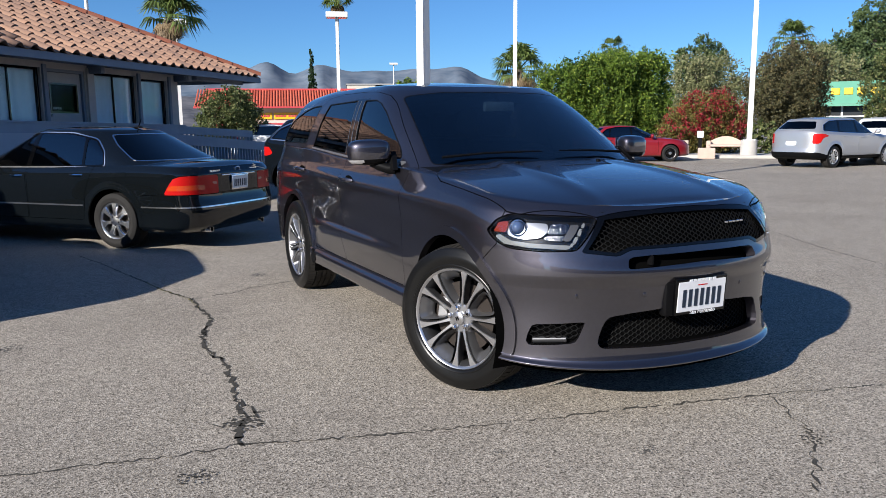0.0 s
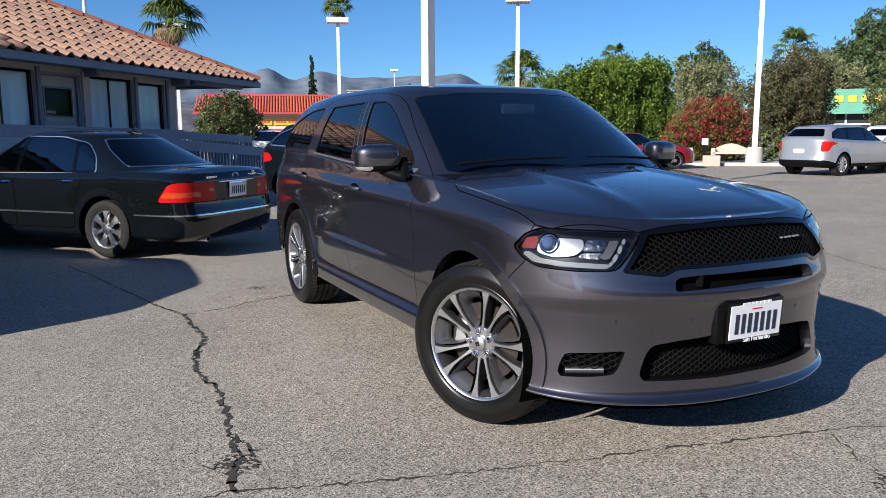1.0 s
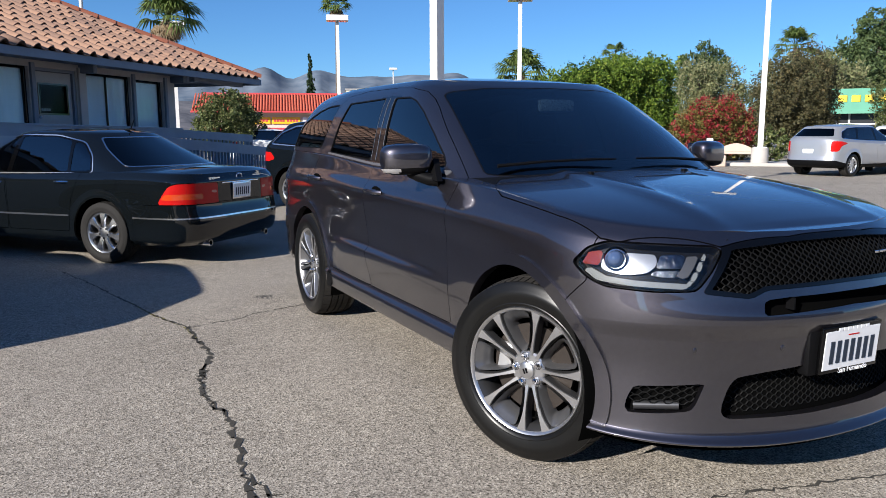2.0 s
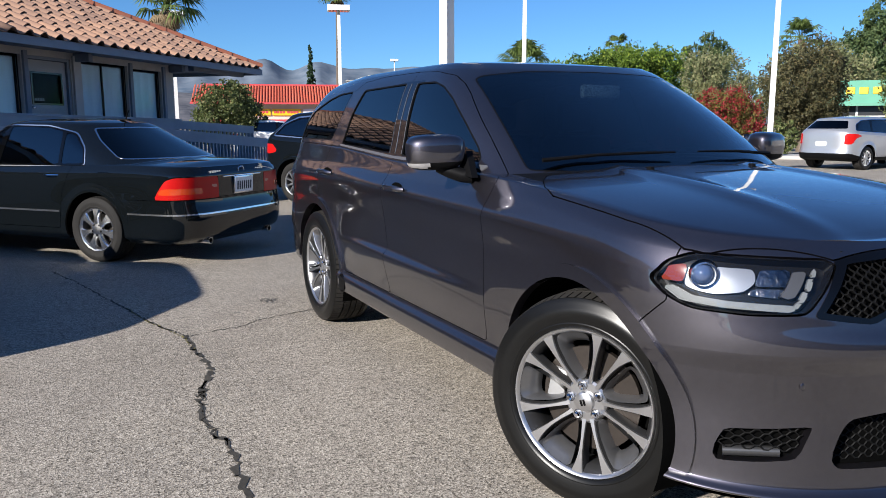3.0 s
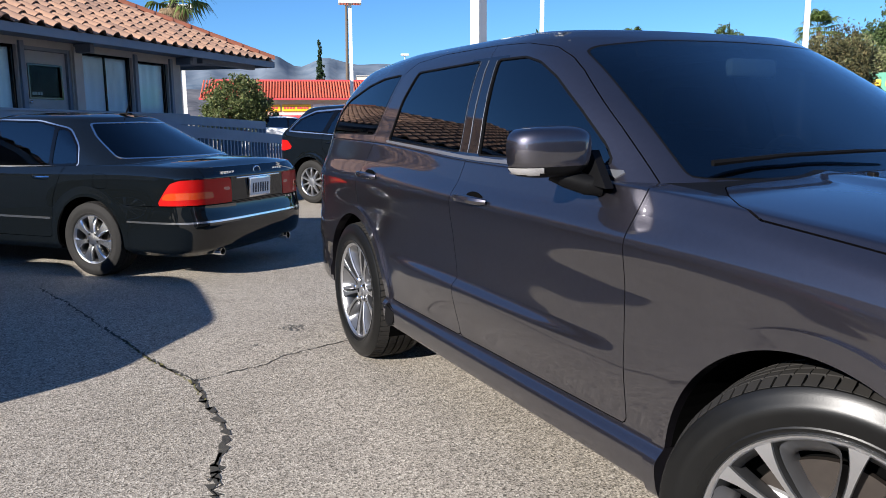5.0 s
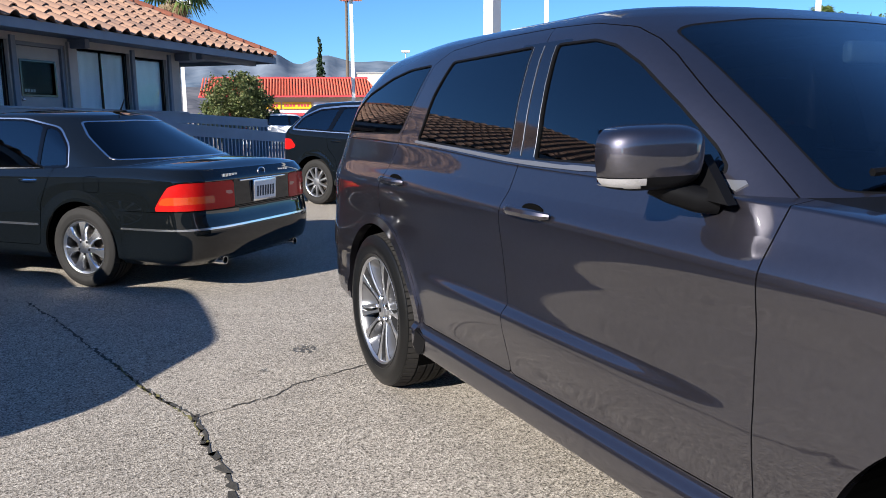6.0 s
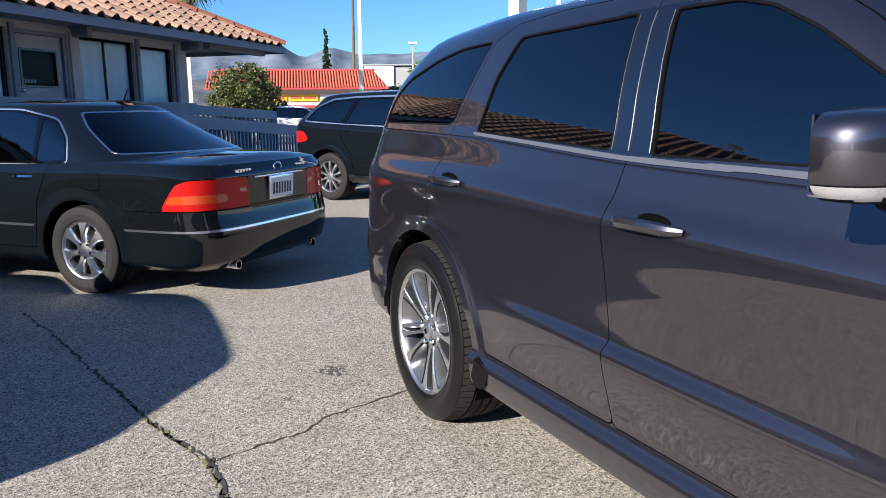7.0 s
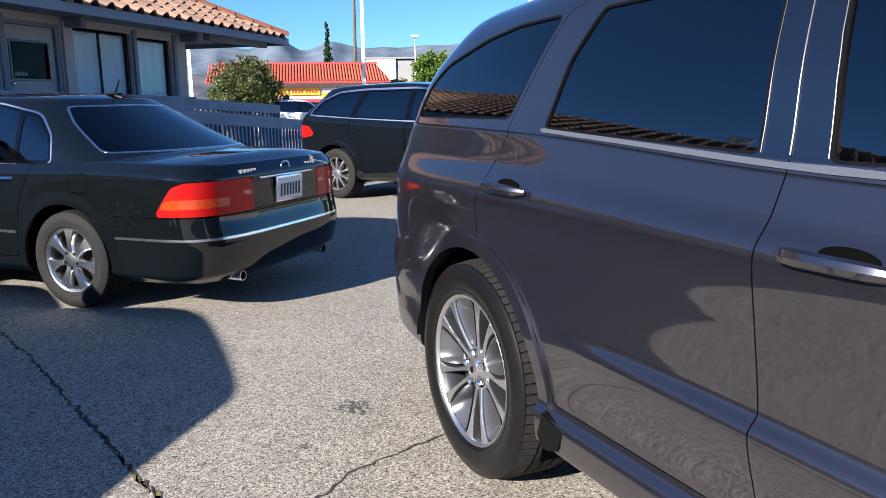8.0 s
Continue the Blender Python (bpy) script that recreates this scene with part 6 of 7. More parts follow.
M_CRACK = mat("crack_grit", (0.060, 0.054, 0.044), 0.95, vary=0.8, scale=40, tint=(0.018, 0.017, 0.015), bump=0.5, bump_scale=200)
M_MOSS = mat("dry_moss", (0.20, 0.17, 0.06), 0.95, vary=0.6, scale=60, tint=(0.07, 0.08, 0.025), bump=0.5, bump_scale=300)
M_OIL = mat("oil_stain", (0.10, 0.095, 0.088), 0.8, vary=0.7, scale=20, tint=(0.05, 0.048, 0.045))


def crack(pts, width, seed, jag=0.025, moss=False):
    """A jagged crack in the asphalt, a few millimetres proud of the ground sheet."""
    rng = random.Random(seed)
    line = []
    for (x0, y0), (x1, y1) in zip(pts, pts[1:]):
        n = max(2, int(math.hypot(x1 - x0, y1 - y0) / 0.028))
        for k in range(n):
            s = k / n
            line.append(Vector((x0 + (x1 - x0) * s + rng.uniform(-jag, jag) * 0.5, y0 + (y1 - y0) * s + rng.uniform(-jag, jag), 0)))
    line.append(Vector((*pts[-1], 0)))
    bm = bmesh.new()
    prev = None
    for i, p in enumerate(line):
        d = (line[min(i + 1, len(line) - 1)] - line[max(i - 1, 0)]).normalized()
        sd = Vector((-d.y, d.x, 0))
        w = width * (0.25 + 1.1 * rng.random() ** 2)
        a, b = bm.verts.new(p + sd * w + Vector((0, 0, 0.0025))), bm.verts.new(p - sd * w * rng.uniform(0.5, 1.3) + Vector((0, 0, 0.0025)))
        if prev:
            bm.faces.new((prev[0], a, b, prev[1]))
        prev = (a, b)
    ob = part("pavement_crack", bm, M_MOSS if moss else M_CRACK)
    tagged(ob, "jagged crack in the asphalt with grit", "crack", kind="structure")


def stain(x, y, r, seed, material, stretch=1.0):
    """A ragged patch of grit or oil made of many small flakes."""
    rng = random.Random(seed)
    bm = bmesh.new()
    for k in range(70):
        a, q = rng.uniform(0, 6.283), r * rng.random() ** 0.7
        cx, cy, s = x + q * math.cos(a) * stretch, y + q * math.sin(a), r * rng.uniform(0.03, 0.12)
        ring_ = [bm.verts.new((cx + s * rng.uniform(0.5, 1.2) * math.cos(t), cy + s * rng.uniform(0.5, 1.2) * math.sin(t), 0.002 + 0.0004 * (k % 5))) for t in np.linspace(0, 6.283, 8)[:-1]]
        bm.faces.new(ring_)
    ob = part("pavement_stain", bm, material)
    tagged(ob, "ragged dark patch on the asphalt", "stain", kind="structure")


def build_cracks():
    crack([(-2.68, 6.0), (-2.46, 5.24), (-2.29, 4.52), (-2.16, 4.06), (-2.04, 3.5), (-1.87, 3.02)], 0.011, 1)
    crack([(-1.87, 3.02), (-1.87, 2.67), (-1.84, 2.24), (-1.97, 1.86), (-2.0, 1.48), (-1.98, 1.23), (-1.96, 1.05), (-1.99, 0.65), (-2.04, 0.29), (-2.03, 0.12), (-2.09, -0.03), (-2.12, -0.23)], 0.018, 2, 0.035)
    crack([(-1.90, 2.05), (-1.97, 1.80), (-2.0, 1.42), (-1.97, 1.12)], 0.010, 13, 0.06)
    crack([(-2.02, 0.36), (-1.95, 0.16), (-2.09, 0.02), (-2.20, 0.10)], 0.013, 14, 0.06)
    crack([(-2.16, 4.06), (-2.04, 3.5), (-1.88, 3.02), (-1.87, 2.67)], 0.008, 12, moss=True)
    crack([(-3.5, -0.02), (-3.08, -0.08), (-2.81, -0.12), (-2.43, -0.19), (-2.11, -0.21), (-1.71, -0.34), (-1.19, -0.48), (-0.81, -0.57), (-0.33, -0.66), (0.05, -0.74), (0.63, -0.88), (1.2, -1.03), (2.4, -1.3)], 0.0085, 3, 0.016)
    crack([(-1.87, 3.02), (-1.47, 3.13), (-1.33, 3.25), (-0.93, 3.37), (-0.2, 3.6)], 0.006, 4, 0.012)
    crack([(0.48, -0.9), (0.33, -1.13), (0.27, -1.3), (0.12, -1.4), (-0.06, -1.56), (-0.22, -1.7)], 0.007, 5)
    crack([(8.5, 9.0), (5.69, 3.56), (5.05, 2.35), (4.61, 1.25), (4.2, 0.2)], 0.010, 6)
    crack([(11.0, 10.9), (13.9, 11.42), (16.04, 11.15), (19.0, 10.8)], 0.022, 7)
    for i, (x, y, r, st) in enumerate(((-2.07, 0.04, 0.11, 1.0), (0.22, -1.34, 0.07, 1.2), (-1.12, 3.83, 0.10, 0.7), (-3.18, 2.04, 0.08, 1.4), (-1.43, 3.54, 0.035, 1.0), (-2.35, -0.45, 0.07, 1.2), (-0.55, -1.1, 0.05, 1.0), (-1.14, -0.81, 0.03, 1.6))):
        stain(x, y, r, 20 + i, M_CRACK if i in (0, 1, 5) else M_OIL, st)


# ---------------------------------------------------------------- plants
def leaf_mat(name, a, b, c=None):
    m = bpy.data.materials.new(name)
    m.use_nodes = True
    nt = m.node_tree
    p = nt.nodes["Principled BSDF"]
    p.inputs["Roughness"].default_value, p.inputs["Specular IOR Level"].default_value = 0.55, 0.3
    g = nt.nodes.new("ShaderNodeNewGeometry")
    r = nt.nodes.new("ShaderNodeValToRGB")
    r.color_ramp.elements[0].color, r.color_ramp.elements[1].color = (*a, 1), (*b, 1)
    if c:
        e = r.color_ramp.elements.new(0.82)
        e.color = (*b, 1)
        r.color_ramp.elements[2].color = (*c, 1)
    nt.links.new(g.outputs["Random Per Island"], r.inputs[0])
    nt.links.new(r.outputs[0], p.inputs["Base Color"])
    tr = nt.nodes.new("ShaderNodeBsdfTranslucent")
    nt.links.new(r.outputs[0], tr.inputs["Color"])
    mx = nt.nodes.new("ShaderNodeMixShader")
    mx.inputs[0].default_value = 0.25
    nt.links.new(p.outputs[0], mx.inputs[1])
    nt.links.new(tr.outputs[0], mx.inputs[2])
    nt.links.new(mx.outputs[0], nt.nodes["Material Output"].inputs["Surface"])
    return m


M_BARK = mat("bark", (0.13, 0.10, 0.075), 0.9, vary=0.5, scale=12, bump=0.5, bump_scale=30)
M_LEAF = leaf_mat("ficus_leaves", (0.035, 0.075, 0.010), (0.14, 0.215, 0.025), (0.30, 0.36, 0.06))
M_LEAF_DULL = leaf_mat("grey_green_leaves", (0.10, 0.115, 0.050), (0.25, 0.26, 0.12), (0.34, 0.30, 0.17))
M_LEAF_DARK = leaf_mat("dark_leaves", (0.038, 0.040, 0.017), (0.11, 0.10, 0.045), (0.20, 0.155, 0.075))
M_LEAF_PINE = leaf_mat("pine_needles", (0.035, 0.065, 0.024), (0.125, 0.17, 0.062))
M_LEAF_BUSH = leaf_mat("citrus_leaves", (0.035, 0.055, 0.018), (0.13, 0.155, 0.050), (0.26, 0.24, 0.11))
M_BOUG_GREEN = leaf_mat("bougainvillea_leaves", (0.080, 0.068, 0.018), (0.20, 0.175, 0.045), (0.26, 0.11, 0.04))
M_BOUG_RED = leaf_mat("bougainvillea_bracts", (0.16, 0.010, 0.014), (0.36, 0.025, 0.038), (0.42, 0.07, 0.08))
M_PALM = leaf_mat("palm_fronds", (0.050, 0.085, 0.020), (0.17, 0.22, 0.060))
M_PALM_DRY = leaf_mat("dry_palm_fronds", (0.16, 0.11, 0.06), (0.34, 0.25, 0.15))
M_CYPRESS = leaf_mat("cypress_leaves", (0.016, 0.036, 0.016), (0.045, 0.080, 0.032))


def leaves(name, blobs, n, size, material, parent, seed, label="", flat_top=None, fill=0.35, stretch=1.9, boxy=1.0):
    """Many small leaves in clumps over and inside ellipsoids (x, y, z, rx, ry, rz)."""
    rng = np.random.default_rng(seed)
    vol = np.array([b[3] * b[4] + b[4] * b[5] for b in blobs])
    counts = np.maximum(8, (n * vol / vol.sum())).astype(int)
    pts = []
    for b, k in zip(blobs, counts):
        clumps = max(6, k // 26)
        d = rng.normal(size=(clumps, 3))
        d /= np.linalg.norm(d, axis=1, keepdims=True)
        d = np.sign(d) * np.abs(d) ** boxy
        rad = 1 - fill * rng.random((clumps, 1)) ** 1.6 + 0.10 * rng.normal(size=(clumps, 1))
        c = d * rad
        pick = rng.integers(0, clumps, k)
        p = c[pick] + rng.normal(size=(k, 3)) * 0.085
        pts.append(p * np.array(b[3:]) + np.array(b[:3]))
    p = np.concatenate(pts)
    p[:, 2] = np.maximum(p[:, 2], 0.04)
    if flat_top is not None:
        p[:, 2] = np.where(p[:, 2] > flat_top, flat_top - 0.25 * (p[:, 2] - flat_top) * rng.random(len(p)), p[:, 2])
    m = len(p)
    a = rng.normal(size=(m, 3))
    a /= np.linalg.norm(a, axis=1, keepdims=True)
    b = np.cross(a, rng.normal(size=(m, 3)))
    b /= np.maximum(np.linalg.norm(b, axis=1, keepdims=True), 1e-6)
    s = size * rng.uniform(0.6, 1.3, (m, 1))
    nrm = np.cross(a, b) * s * 0.18
    v = np.stack([p - a * s * stretch * 0.5, p + b * s * 0.5 + nrm, p + a * s * stretch * 0.5, p - b * s * 0.5 + nrm], 1).reshape(-1, 3)
    i = np.arange(m) * 4
    t = np.concatenate([np.stack([i, i + 1, i + 2], 1), np.stack([i, i + 2, i + 3], 1)])
    return obj(name, v, t, material, parent, label, smooth=False)


def tree(name, x, y, trunk_h, trunk_r, blobs, n, size, material, label, seed, limbs=5, category="tree", flat_top=None, fill=0.35, boxy=1.0):
    """Tapered trunk, limbs reaching into the crown, and a leafy crown; blobs are relative to the foot."""
    t = empty(name, pose(x, y, 0), label, category)
    rng = random.Random(seed)
    bm = bmesh.new()
    tube(bm, [(0, 0, 0), (0.02, 0.03, trunk_h * 0.5), (0.05, 0.0, trunk_h)], [trunk_r * 1.25, trunk_r, trunk_r * 0.75], 9)
    part("trunk", bm, M_BARK, t, smooth=True)
    for k in range(limbs):
        b = blobs[k % len(blobs)]
        e = Vector((b[0] + b[3] * rng.uniform(-0.6, 0.6), b[1] + b[4] * rng.uniform(-0.6, 0.6), b[2] + b[5] * rng.uniform(-0.1, 0.6)))
        s = Vector((0.05, 0, trunk_h * rng.uniform(0.75, 1.0)))
        bm = bmesh.new()
        tube(bm, [s, s.lerp(e, 0.5) + Vector((rng.uniform(-0.2, 0.2), rng.uniform(-0.2, 0.2), 0.1)), e], [trunk_r * 0.55, trunk_r * 0.35, trunk_r * 0.12], 6)
        part("limb", bm, M_BARK, t)
    leaves("crown", blobs, n, size, material, t, seed, flat_top=flat_top, fill=fill, boxy=boxy)
    return t


def palm(x, y, h, r, seed, label, skirt=0.0, fans=34, trunk_r=0.22):
    """Fan palm: ringed trunk, dry skirt, and fans of narrow blades on stalks."""
    t = empty("palm_tree", pose(x, y, 0), label, "palm tree")
    rng = random.Random(seed)
    bm = bmesh.new()
    n = int(h / 0.35)
    tube(bm, [(0.25 * math.sin(k / n * 1.5), 0, h * k / n) for k in range(n + 1)], [trunk_r * (1.35 - 0.5 * k / n) * (1.06 if k % 2 else 0.96) for k in range(n + 1)], 9)
    part("trunk", bm, M_BARK, t, smooth=True)
    top = Vector((0.25 * math.sin(1.5), 0, h))

    def fan(bm, a, el, length, droop):
        d = Vector((math.cos(a) * math.cos(el), math.sin(a) * math.cos(el), math.sin(el)))
        c = top + d * length * 0.5
        sd = d.cross(Vector((0, 0, 1))).normalized()
        up = sd.cross(d)
        tube(bm, [top, top + d * length * 0.3 + up * 0.04, c], [0.025, 0.02, 0.012], 4)
        for k in range(13):
            q = radians(-80 + 160 * k / 12)
            v = (d * math.cos(q) + sd * math.sin(q)) * length * 0.55 * (0.75 + 0.25 * math.cos(q))
            w = sd * math.cos(q) * 0.05 * length - d * math.sin(q) * 0.05 * length
            mid = c + v * 0.55 + up * 0.05 * length
            tip = c + v - Vector((0, 0, droop * length * rng.uniform(0.1, 0.3)))
            f = [bm.verts.new(p) for p in (c, mid + w * 0.6, tip, mid - w * 0.6)]
            bm.faces.new(f)
    bm = bmesh.new()
    for k in range(fans):
        fan(bm, rng.uniform(0, 6.283), radians(rng.uniform(-25, 80)), r * rng.uniform(0.85, 1.15), 1.0)
    part("fronds", bm, M_PALM, t, "green fan fronds")
    if skirt > 0:
        bm = bmesh.new()
        for k in range(fans):
            fan(bm, rng.uniform(0, 6.283), radians(rng.uniform(-85, -40)), r * rng.uniform(0.8, 1.0) * skirt, 0.6)
        part("dry_fronds", bm, M_PALM_DRY, t, "hanging dry fronds")
    return t


def at(az, d):
    """A place d metres from the start of the walk in the compass direction az."""
    return -2.74 + d * math.sin(radians(az)), -3.53 + d * math.cos(radians(az))


def lamp_pole(x, y, h, w, head, turn, label, base=0.0, square=True):
    t = empty("lamp_post", pose(x, y, 0, 0, 0, turn), label, "lamp post")
    bm = bmesh.new()
    if square:
        q = w / 2
        vs = [[bm.verts.new((sx * q * k, sy * q * k, z)) for sx, sy in ((-1, -1), (1, -1), (1, 1), (-1, 1))] for z, k in ((base, 1.0), (h, 0.85))]
        for i in range(4):
            bm.faces.new((vs[0][i], vs[0][(i + 1) % 4], vs[1][(i + 1) % 4], vs[1][i]))
        bm.faces.new(vs[1])
    else:
        tube(bm, [(0, 0, base), (0, 0, h)], [w / 2, w * 0.35], 12)
    part("pole", bm, M_POLE, t)
    if base > 0:
        bm = bmesh.new()
        tube(bm, [(0, 0, 0), (0, 0, base)], [0.36, 0.34], 20)
        part("pedestal", bm, M_CONCRETE, t, "round concrete pedestal", smooth=True)
    bm = bmesh.new()
    box(bm, -w * 1.2, w * 1.2, -w * 1.2, w * 1.2, base, base + 0.03)
    part("base_plate", bm, M_POLE, t)
    if head:
        bm = bmesh.new()
        box(bm, -head / 2, head / 2, -head / 3, head / 3, h, h + head * 0.24, 0.02)
        hd = part("lamp_head", bm, M_POLE, t, "flat box lamp head")
        bm = bmesh.new()
        box(bm, -head * 0.42, head * 0.42, -head * 0.27, head * 0.27, h - 0.012, h - 0.002)
        part("lens", bm, M_CLEAR_SOLID, hd)
    return t


# ---------------------------------------------------------------- distance
def mountains(name, dist, az0, az1, ridge, seed, color_mat, rough):
    """A range of hills far off: ridge gives (compass, elevation in degrees)."""
    top = pchip(ridge)
    na, nd = 260, 26
    v = []
    for j in range(nd):
        s = j / (nd - 1)
        for i in range(na):
            az = az0 + (az1 - az0) * i / (na - 1)
            d = dist * (1 - 0.30 * (1 - s))
            p = Vector((az * 0.55, s * 3.0, seed))
            n1 = noise.fractal(p, 1.0, 2.1, 6)
            ridged = sum(w * abs(noise.noise(Vector((az * f + n1 * 0.35, s * 1.2, seed + 5 * f)))) for f, w in ((0.9, 0.6), (2.1, 0.55), (4.6, 0.4)))
            h = dist * math.tan(radians(float(top(az)))) * (s ** 0.85) * (1 + rough * n1 * (1 - s) - 0.42 * ridged * s * (1 - s) * 2.5) + dist * 0.0015 * n1 * s
            v.append((d * math.sin(radians(az)), d * math.cos(radians(az)), max(h, -1) if j else -2))
    f = []
    for j in range(nd - 1):
        for i in range(na - 1):
            a = j * na + i
            f.append((a, a + 1, a + na + 1, a + na))
    ob = obj(name, v, f, color_mat)
    tagged(ob, "bare mountain range, distance haze put into its grey and blue colour", "mountains", kind="structure")


# distance haze is mixed into the slope colours, bluer on the farther range
M_HILL = mat("hazed_far_slope", (0.175, 0.205, 0.245), 1.0, vary=1.0, scale=0.012, tint=(0.085, 0.12, 0.165), spec=0.0)
M_HILL2 = mat("hazed_near_slope", (0.175, 0.170, 0.180), 1.0, vary=1.0, scale=0.03, tint=(0.075, 0.083, 0.10), spec=0.0)
M_REDTILE = mat("bright_red_roof_tile", (0.52, 0.115, 0.065), 0.8, vary=0.4, scale=3, tint=(0.38, 0.06, 0.03))
M_CREAM = mat("cream_stucco", (0.62, 0.57, 0.48), 0.9, vary=0.4, scale=1.5)
M_YELLOW = mat("yellow_sign", (0.80, 0.50, 0.02), 0.4, vary=0.2, scale=2)
M_REDSIGN = mat("red_awning", (0.55, 0.06, 0.07), 0.5, vary=0.2, scale=2)
M_GREENSIGN = mat("green_sign", (0.09, 0.30, 0.20), 0.45, vary=0.25, scale=1.5)
M_SHOPDARK = mat("dark_shopfront", (0.03, 0.032, 0.035), 0.2, vary=0.3, scale=1)
M_BENCH = mat("pinkish_concrete", (0.55, 0.42, 0.34), 0.85, vary=0.4, scale=4, bump=0.2, bump_scale=60)
M_GREYWALL = mat("grey_block_wall", (0.36, 0.35, 0.34), 0.9, vary=0.4, scale=1)


def build_restaurant():
    x, y = at(15.6, 72)
    t = empty("restaurant", pose(x, y, 0, 0, 0, -15.6), "low restaurant with bright red tiled mansard roof", "building")
    bm = bmesh.new()
    box(bm, -8, 6.0, 0, 10, 0, 3.6)
    part("wall", bm, M_CREAM, t)
    bm = bmesh.new()
    q = [bm.verts.new(p) for p in ((-8.9, -0.9, 3.45), (6.6, -0.9, 3.45), (5.5, 1.3, 5.0), (-8, 1.3, 5.0), (6.6, 10.6, 3.45), (5.5, 9, 5.0), (-8, 9, 5.0))]
    for f in ((0, 1, 2, 3), (1, 4, 5, 2), (3, 2, 5, 6)):
        bm.faces.new([q[i] for i in f])
    roof = part("roof", bm, M_REDTILE, t, "bright red tiled slope")
    bm = bmesh.new()
    n = 60
    for k in range(n):
        xx = -8.75 + 15.2 * k / n
        e = 1 - max(0, (xx - 5.4)) / 1.2
        if e > 0.1:
            tube(bm, [(xx, -0.92, 3.5), (xx * 0.985 - 0.02, -0.92 + 2.2 * e, 3.5 + 1.55 * e)], 0.07, 5)
    part("roof_tiles", bm, M_REDTILE, roof)["kind"] = "stuff"
    for nm, m_, qq in (("ridge_cap", M_REDSIGN, (-8, 5.6, 1.2, 1.5, 4.98, 5.16)), ("eave_board", M_REDSIGN, (-8.9, 6.6, -0.98, -0.85, 3.32, 3.47)), ("awning", M_REDSIGN, (-8, 1.2, -0.7, 0, 1.75, 2.0)), ("sign_board", M_YELLOW, (-2.0, 0.5, -0.14, -0.02, 2.35, 2.95)), ("sign_board", M_YELLOW, (-3.6, -2.15, -0.14, -0.02, 2.35, 2.95)), ("sign_board", M_PLATE, (-5.6, -4.0, -0.14, -0.02, 2.25, 2.9)), ("sign_board", M_PLATE, (0.7, 3.2, -0.14, -0.02, 2.55, 2.95)), ("sign_board", M_YELLOW, (0.7, 3.2, -0.14, -0.02, 2.10, 2.53)), ("shop_window", M_SHOPDARK, (-7.5, -4.0, -0.05, 0.0, 0.4, 1.7)), ("shop_window", M_SHOPDARK, (-3.5, 0.6, -0.05, 0.0, 0.4, 1.7)), ("sign_board", M_YELLOW, (1.6, 3.0, -0.1, 0.0, 0.8, 1.6)), ("sign_board", M_YELLOW, (3.4, 4.8, -0.1, 0.0, 0.8, 1.6))):
        bm = bmesh.new()
        box(bm, *qq, 0.02)
        part(nm, bm, m_, t)
    for x0, x1 in ((-1.85, -0.85), (-0.7, 0.35), (-3.45, -2.3)):
        bm = bmesh.new()
        bars(bm, x0, -0.165, 2.55, 4, (x1 - x0) / 4, (x1 - x0) / 5.5, 0.2, 0.03)
        part("sign_bars", bm, M_REDSIGN, t, "row of red bars")
    x, y = at(20.9, 88)
    b = empty("plain_building", pose(x, y, 0, 0, 0, -20), "plain grey block building with a flat roof", "building")
    bm = bmesh.new()
    box(bm, -2.4, 0.8, 0, 8, 0, 6.3)
    part("wall", bm, M_CREAM, b)
    bm = bmesh.new()
    box(bm, 0.8, 3.4, 0.2, 8, 0, 6.2)
    part("wall", bm, M_GREYWALL, b)
    bm = bmesh.new()
    box(bm, -2.5, 3.5, -0.1, 8.1, 6.3, 6.45)
    part("roof", bm, M_GREYWALL, b)


def build_shop():
    x, y = at(56.0, 56)
    t = empty("shop", pose(x, y, 0, 0, 0, -56), "shop with a green sign band over dark glazing", "building")
    bm = bmesh.new()
    box(bm, -4.2, 9, 0, 8, 0, 2.85)
    part("wall", bm, M_WHITE, t)
    bm = bmesh.new()
    q = [bm.verts.new(p) for p in ((-4.3, -0.8, 2.72), (9, -0.8, 2.72), (9, -0.1, 4.15), (-3.6, -0.1, 4.15), (-4.3, 8, 2.72), (-3.6, 8, 4.15), (9, 8, 4.15))]
    for f in ((0, 1, 2, 3), (4, 0, 3, 5), (3, 2, 6, 5)):
        bm.faces.new([q[i] for i in f])
    sign = part("sign_band", bm, M_GREENSIGN, t, "sloping green sign band")
    for k in range(6):
        bm = bmesh.new()
        x0 = -2.9 + k * 0.74
        m_ = Matrix.Translation((x0, -0.42, 3.48)) @ pose(0, 0, 0, -23)
        box(bm, 0, 0.50, -0.10, 0.0, -0.22, 0.24, 0.03, m_ @ Matrix.Shear("XZ", 4, (0.25, 0)))
        part("sign_bar", bm, M_YELLOW, sign, "slanted yellow bar")
    bm = bmesh.new()
    box(bm, -4.35, 9, -0.85, -0.7, 2.58, 2.74)
    part("sign_edge", bm, M_GREENSIGN, t)
    for x0, x1 in ((-3.9, -2.3), (-2.2, -0.6), (-0.2, 1.6), (1.8, 4.0), (4.2, 6.4)):
        bm = bmesh.new()
        box(bm, x0, x1, -0.04, 0.02, 0.5, 2.85)
        w = part("shop_window", bm, M_SHOPDARK, t)
        bm = bmesh.new()
        box(bm, x0, x1, -0.07, -0.045, 1.9, 1.98)
        box(bm, x0 - 0.05, x0 + 0.02, -0.07, -0.045, 0.5, 2.85)
        part("window_frame", bm, M_POLE, w)
    bm = bmesh.new()
    box(bm, -0.55, 0.35, -0.09, -0.06, 1.2, 2.3)
    part("poster", bm, M_PLATE, t, "pale poster in the window")


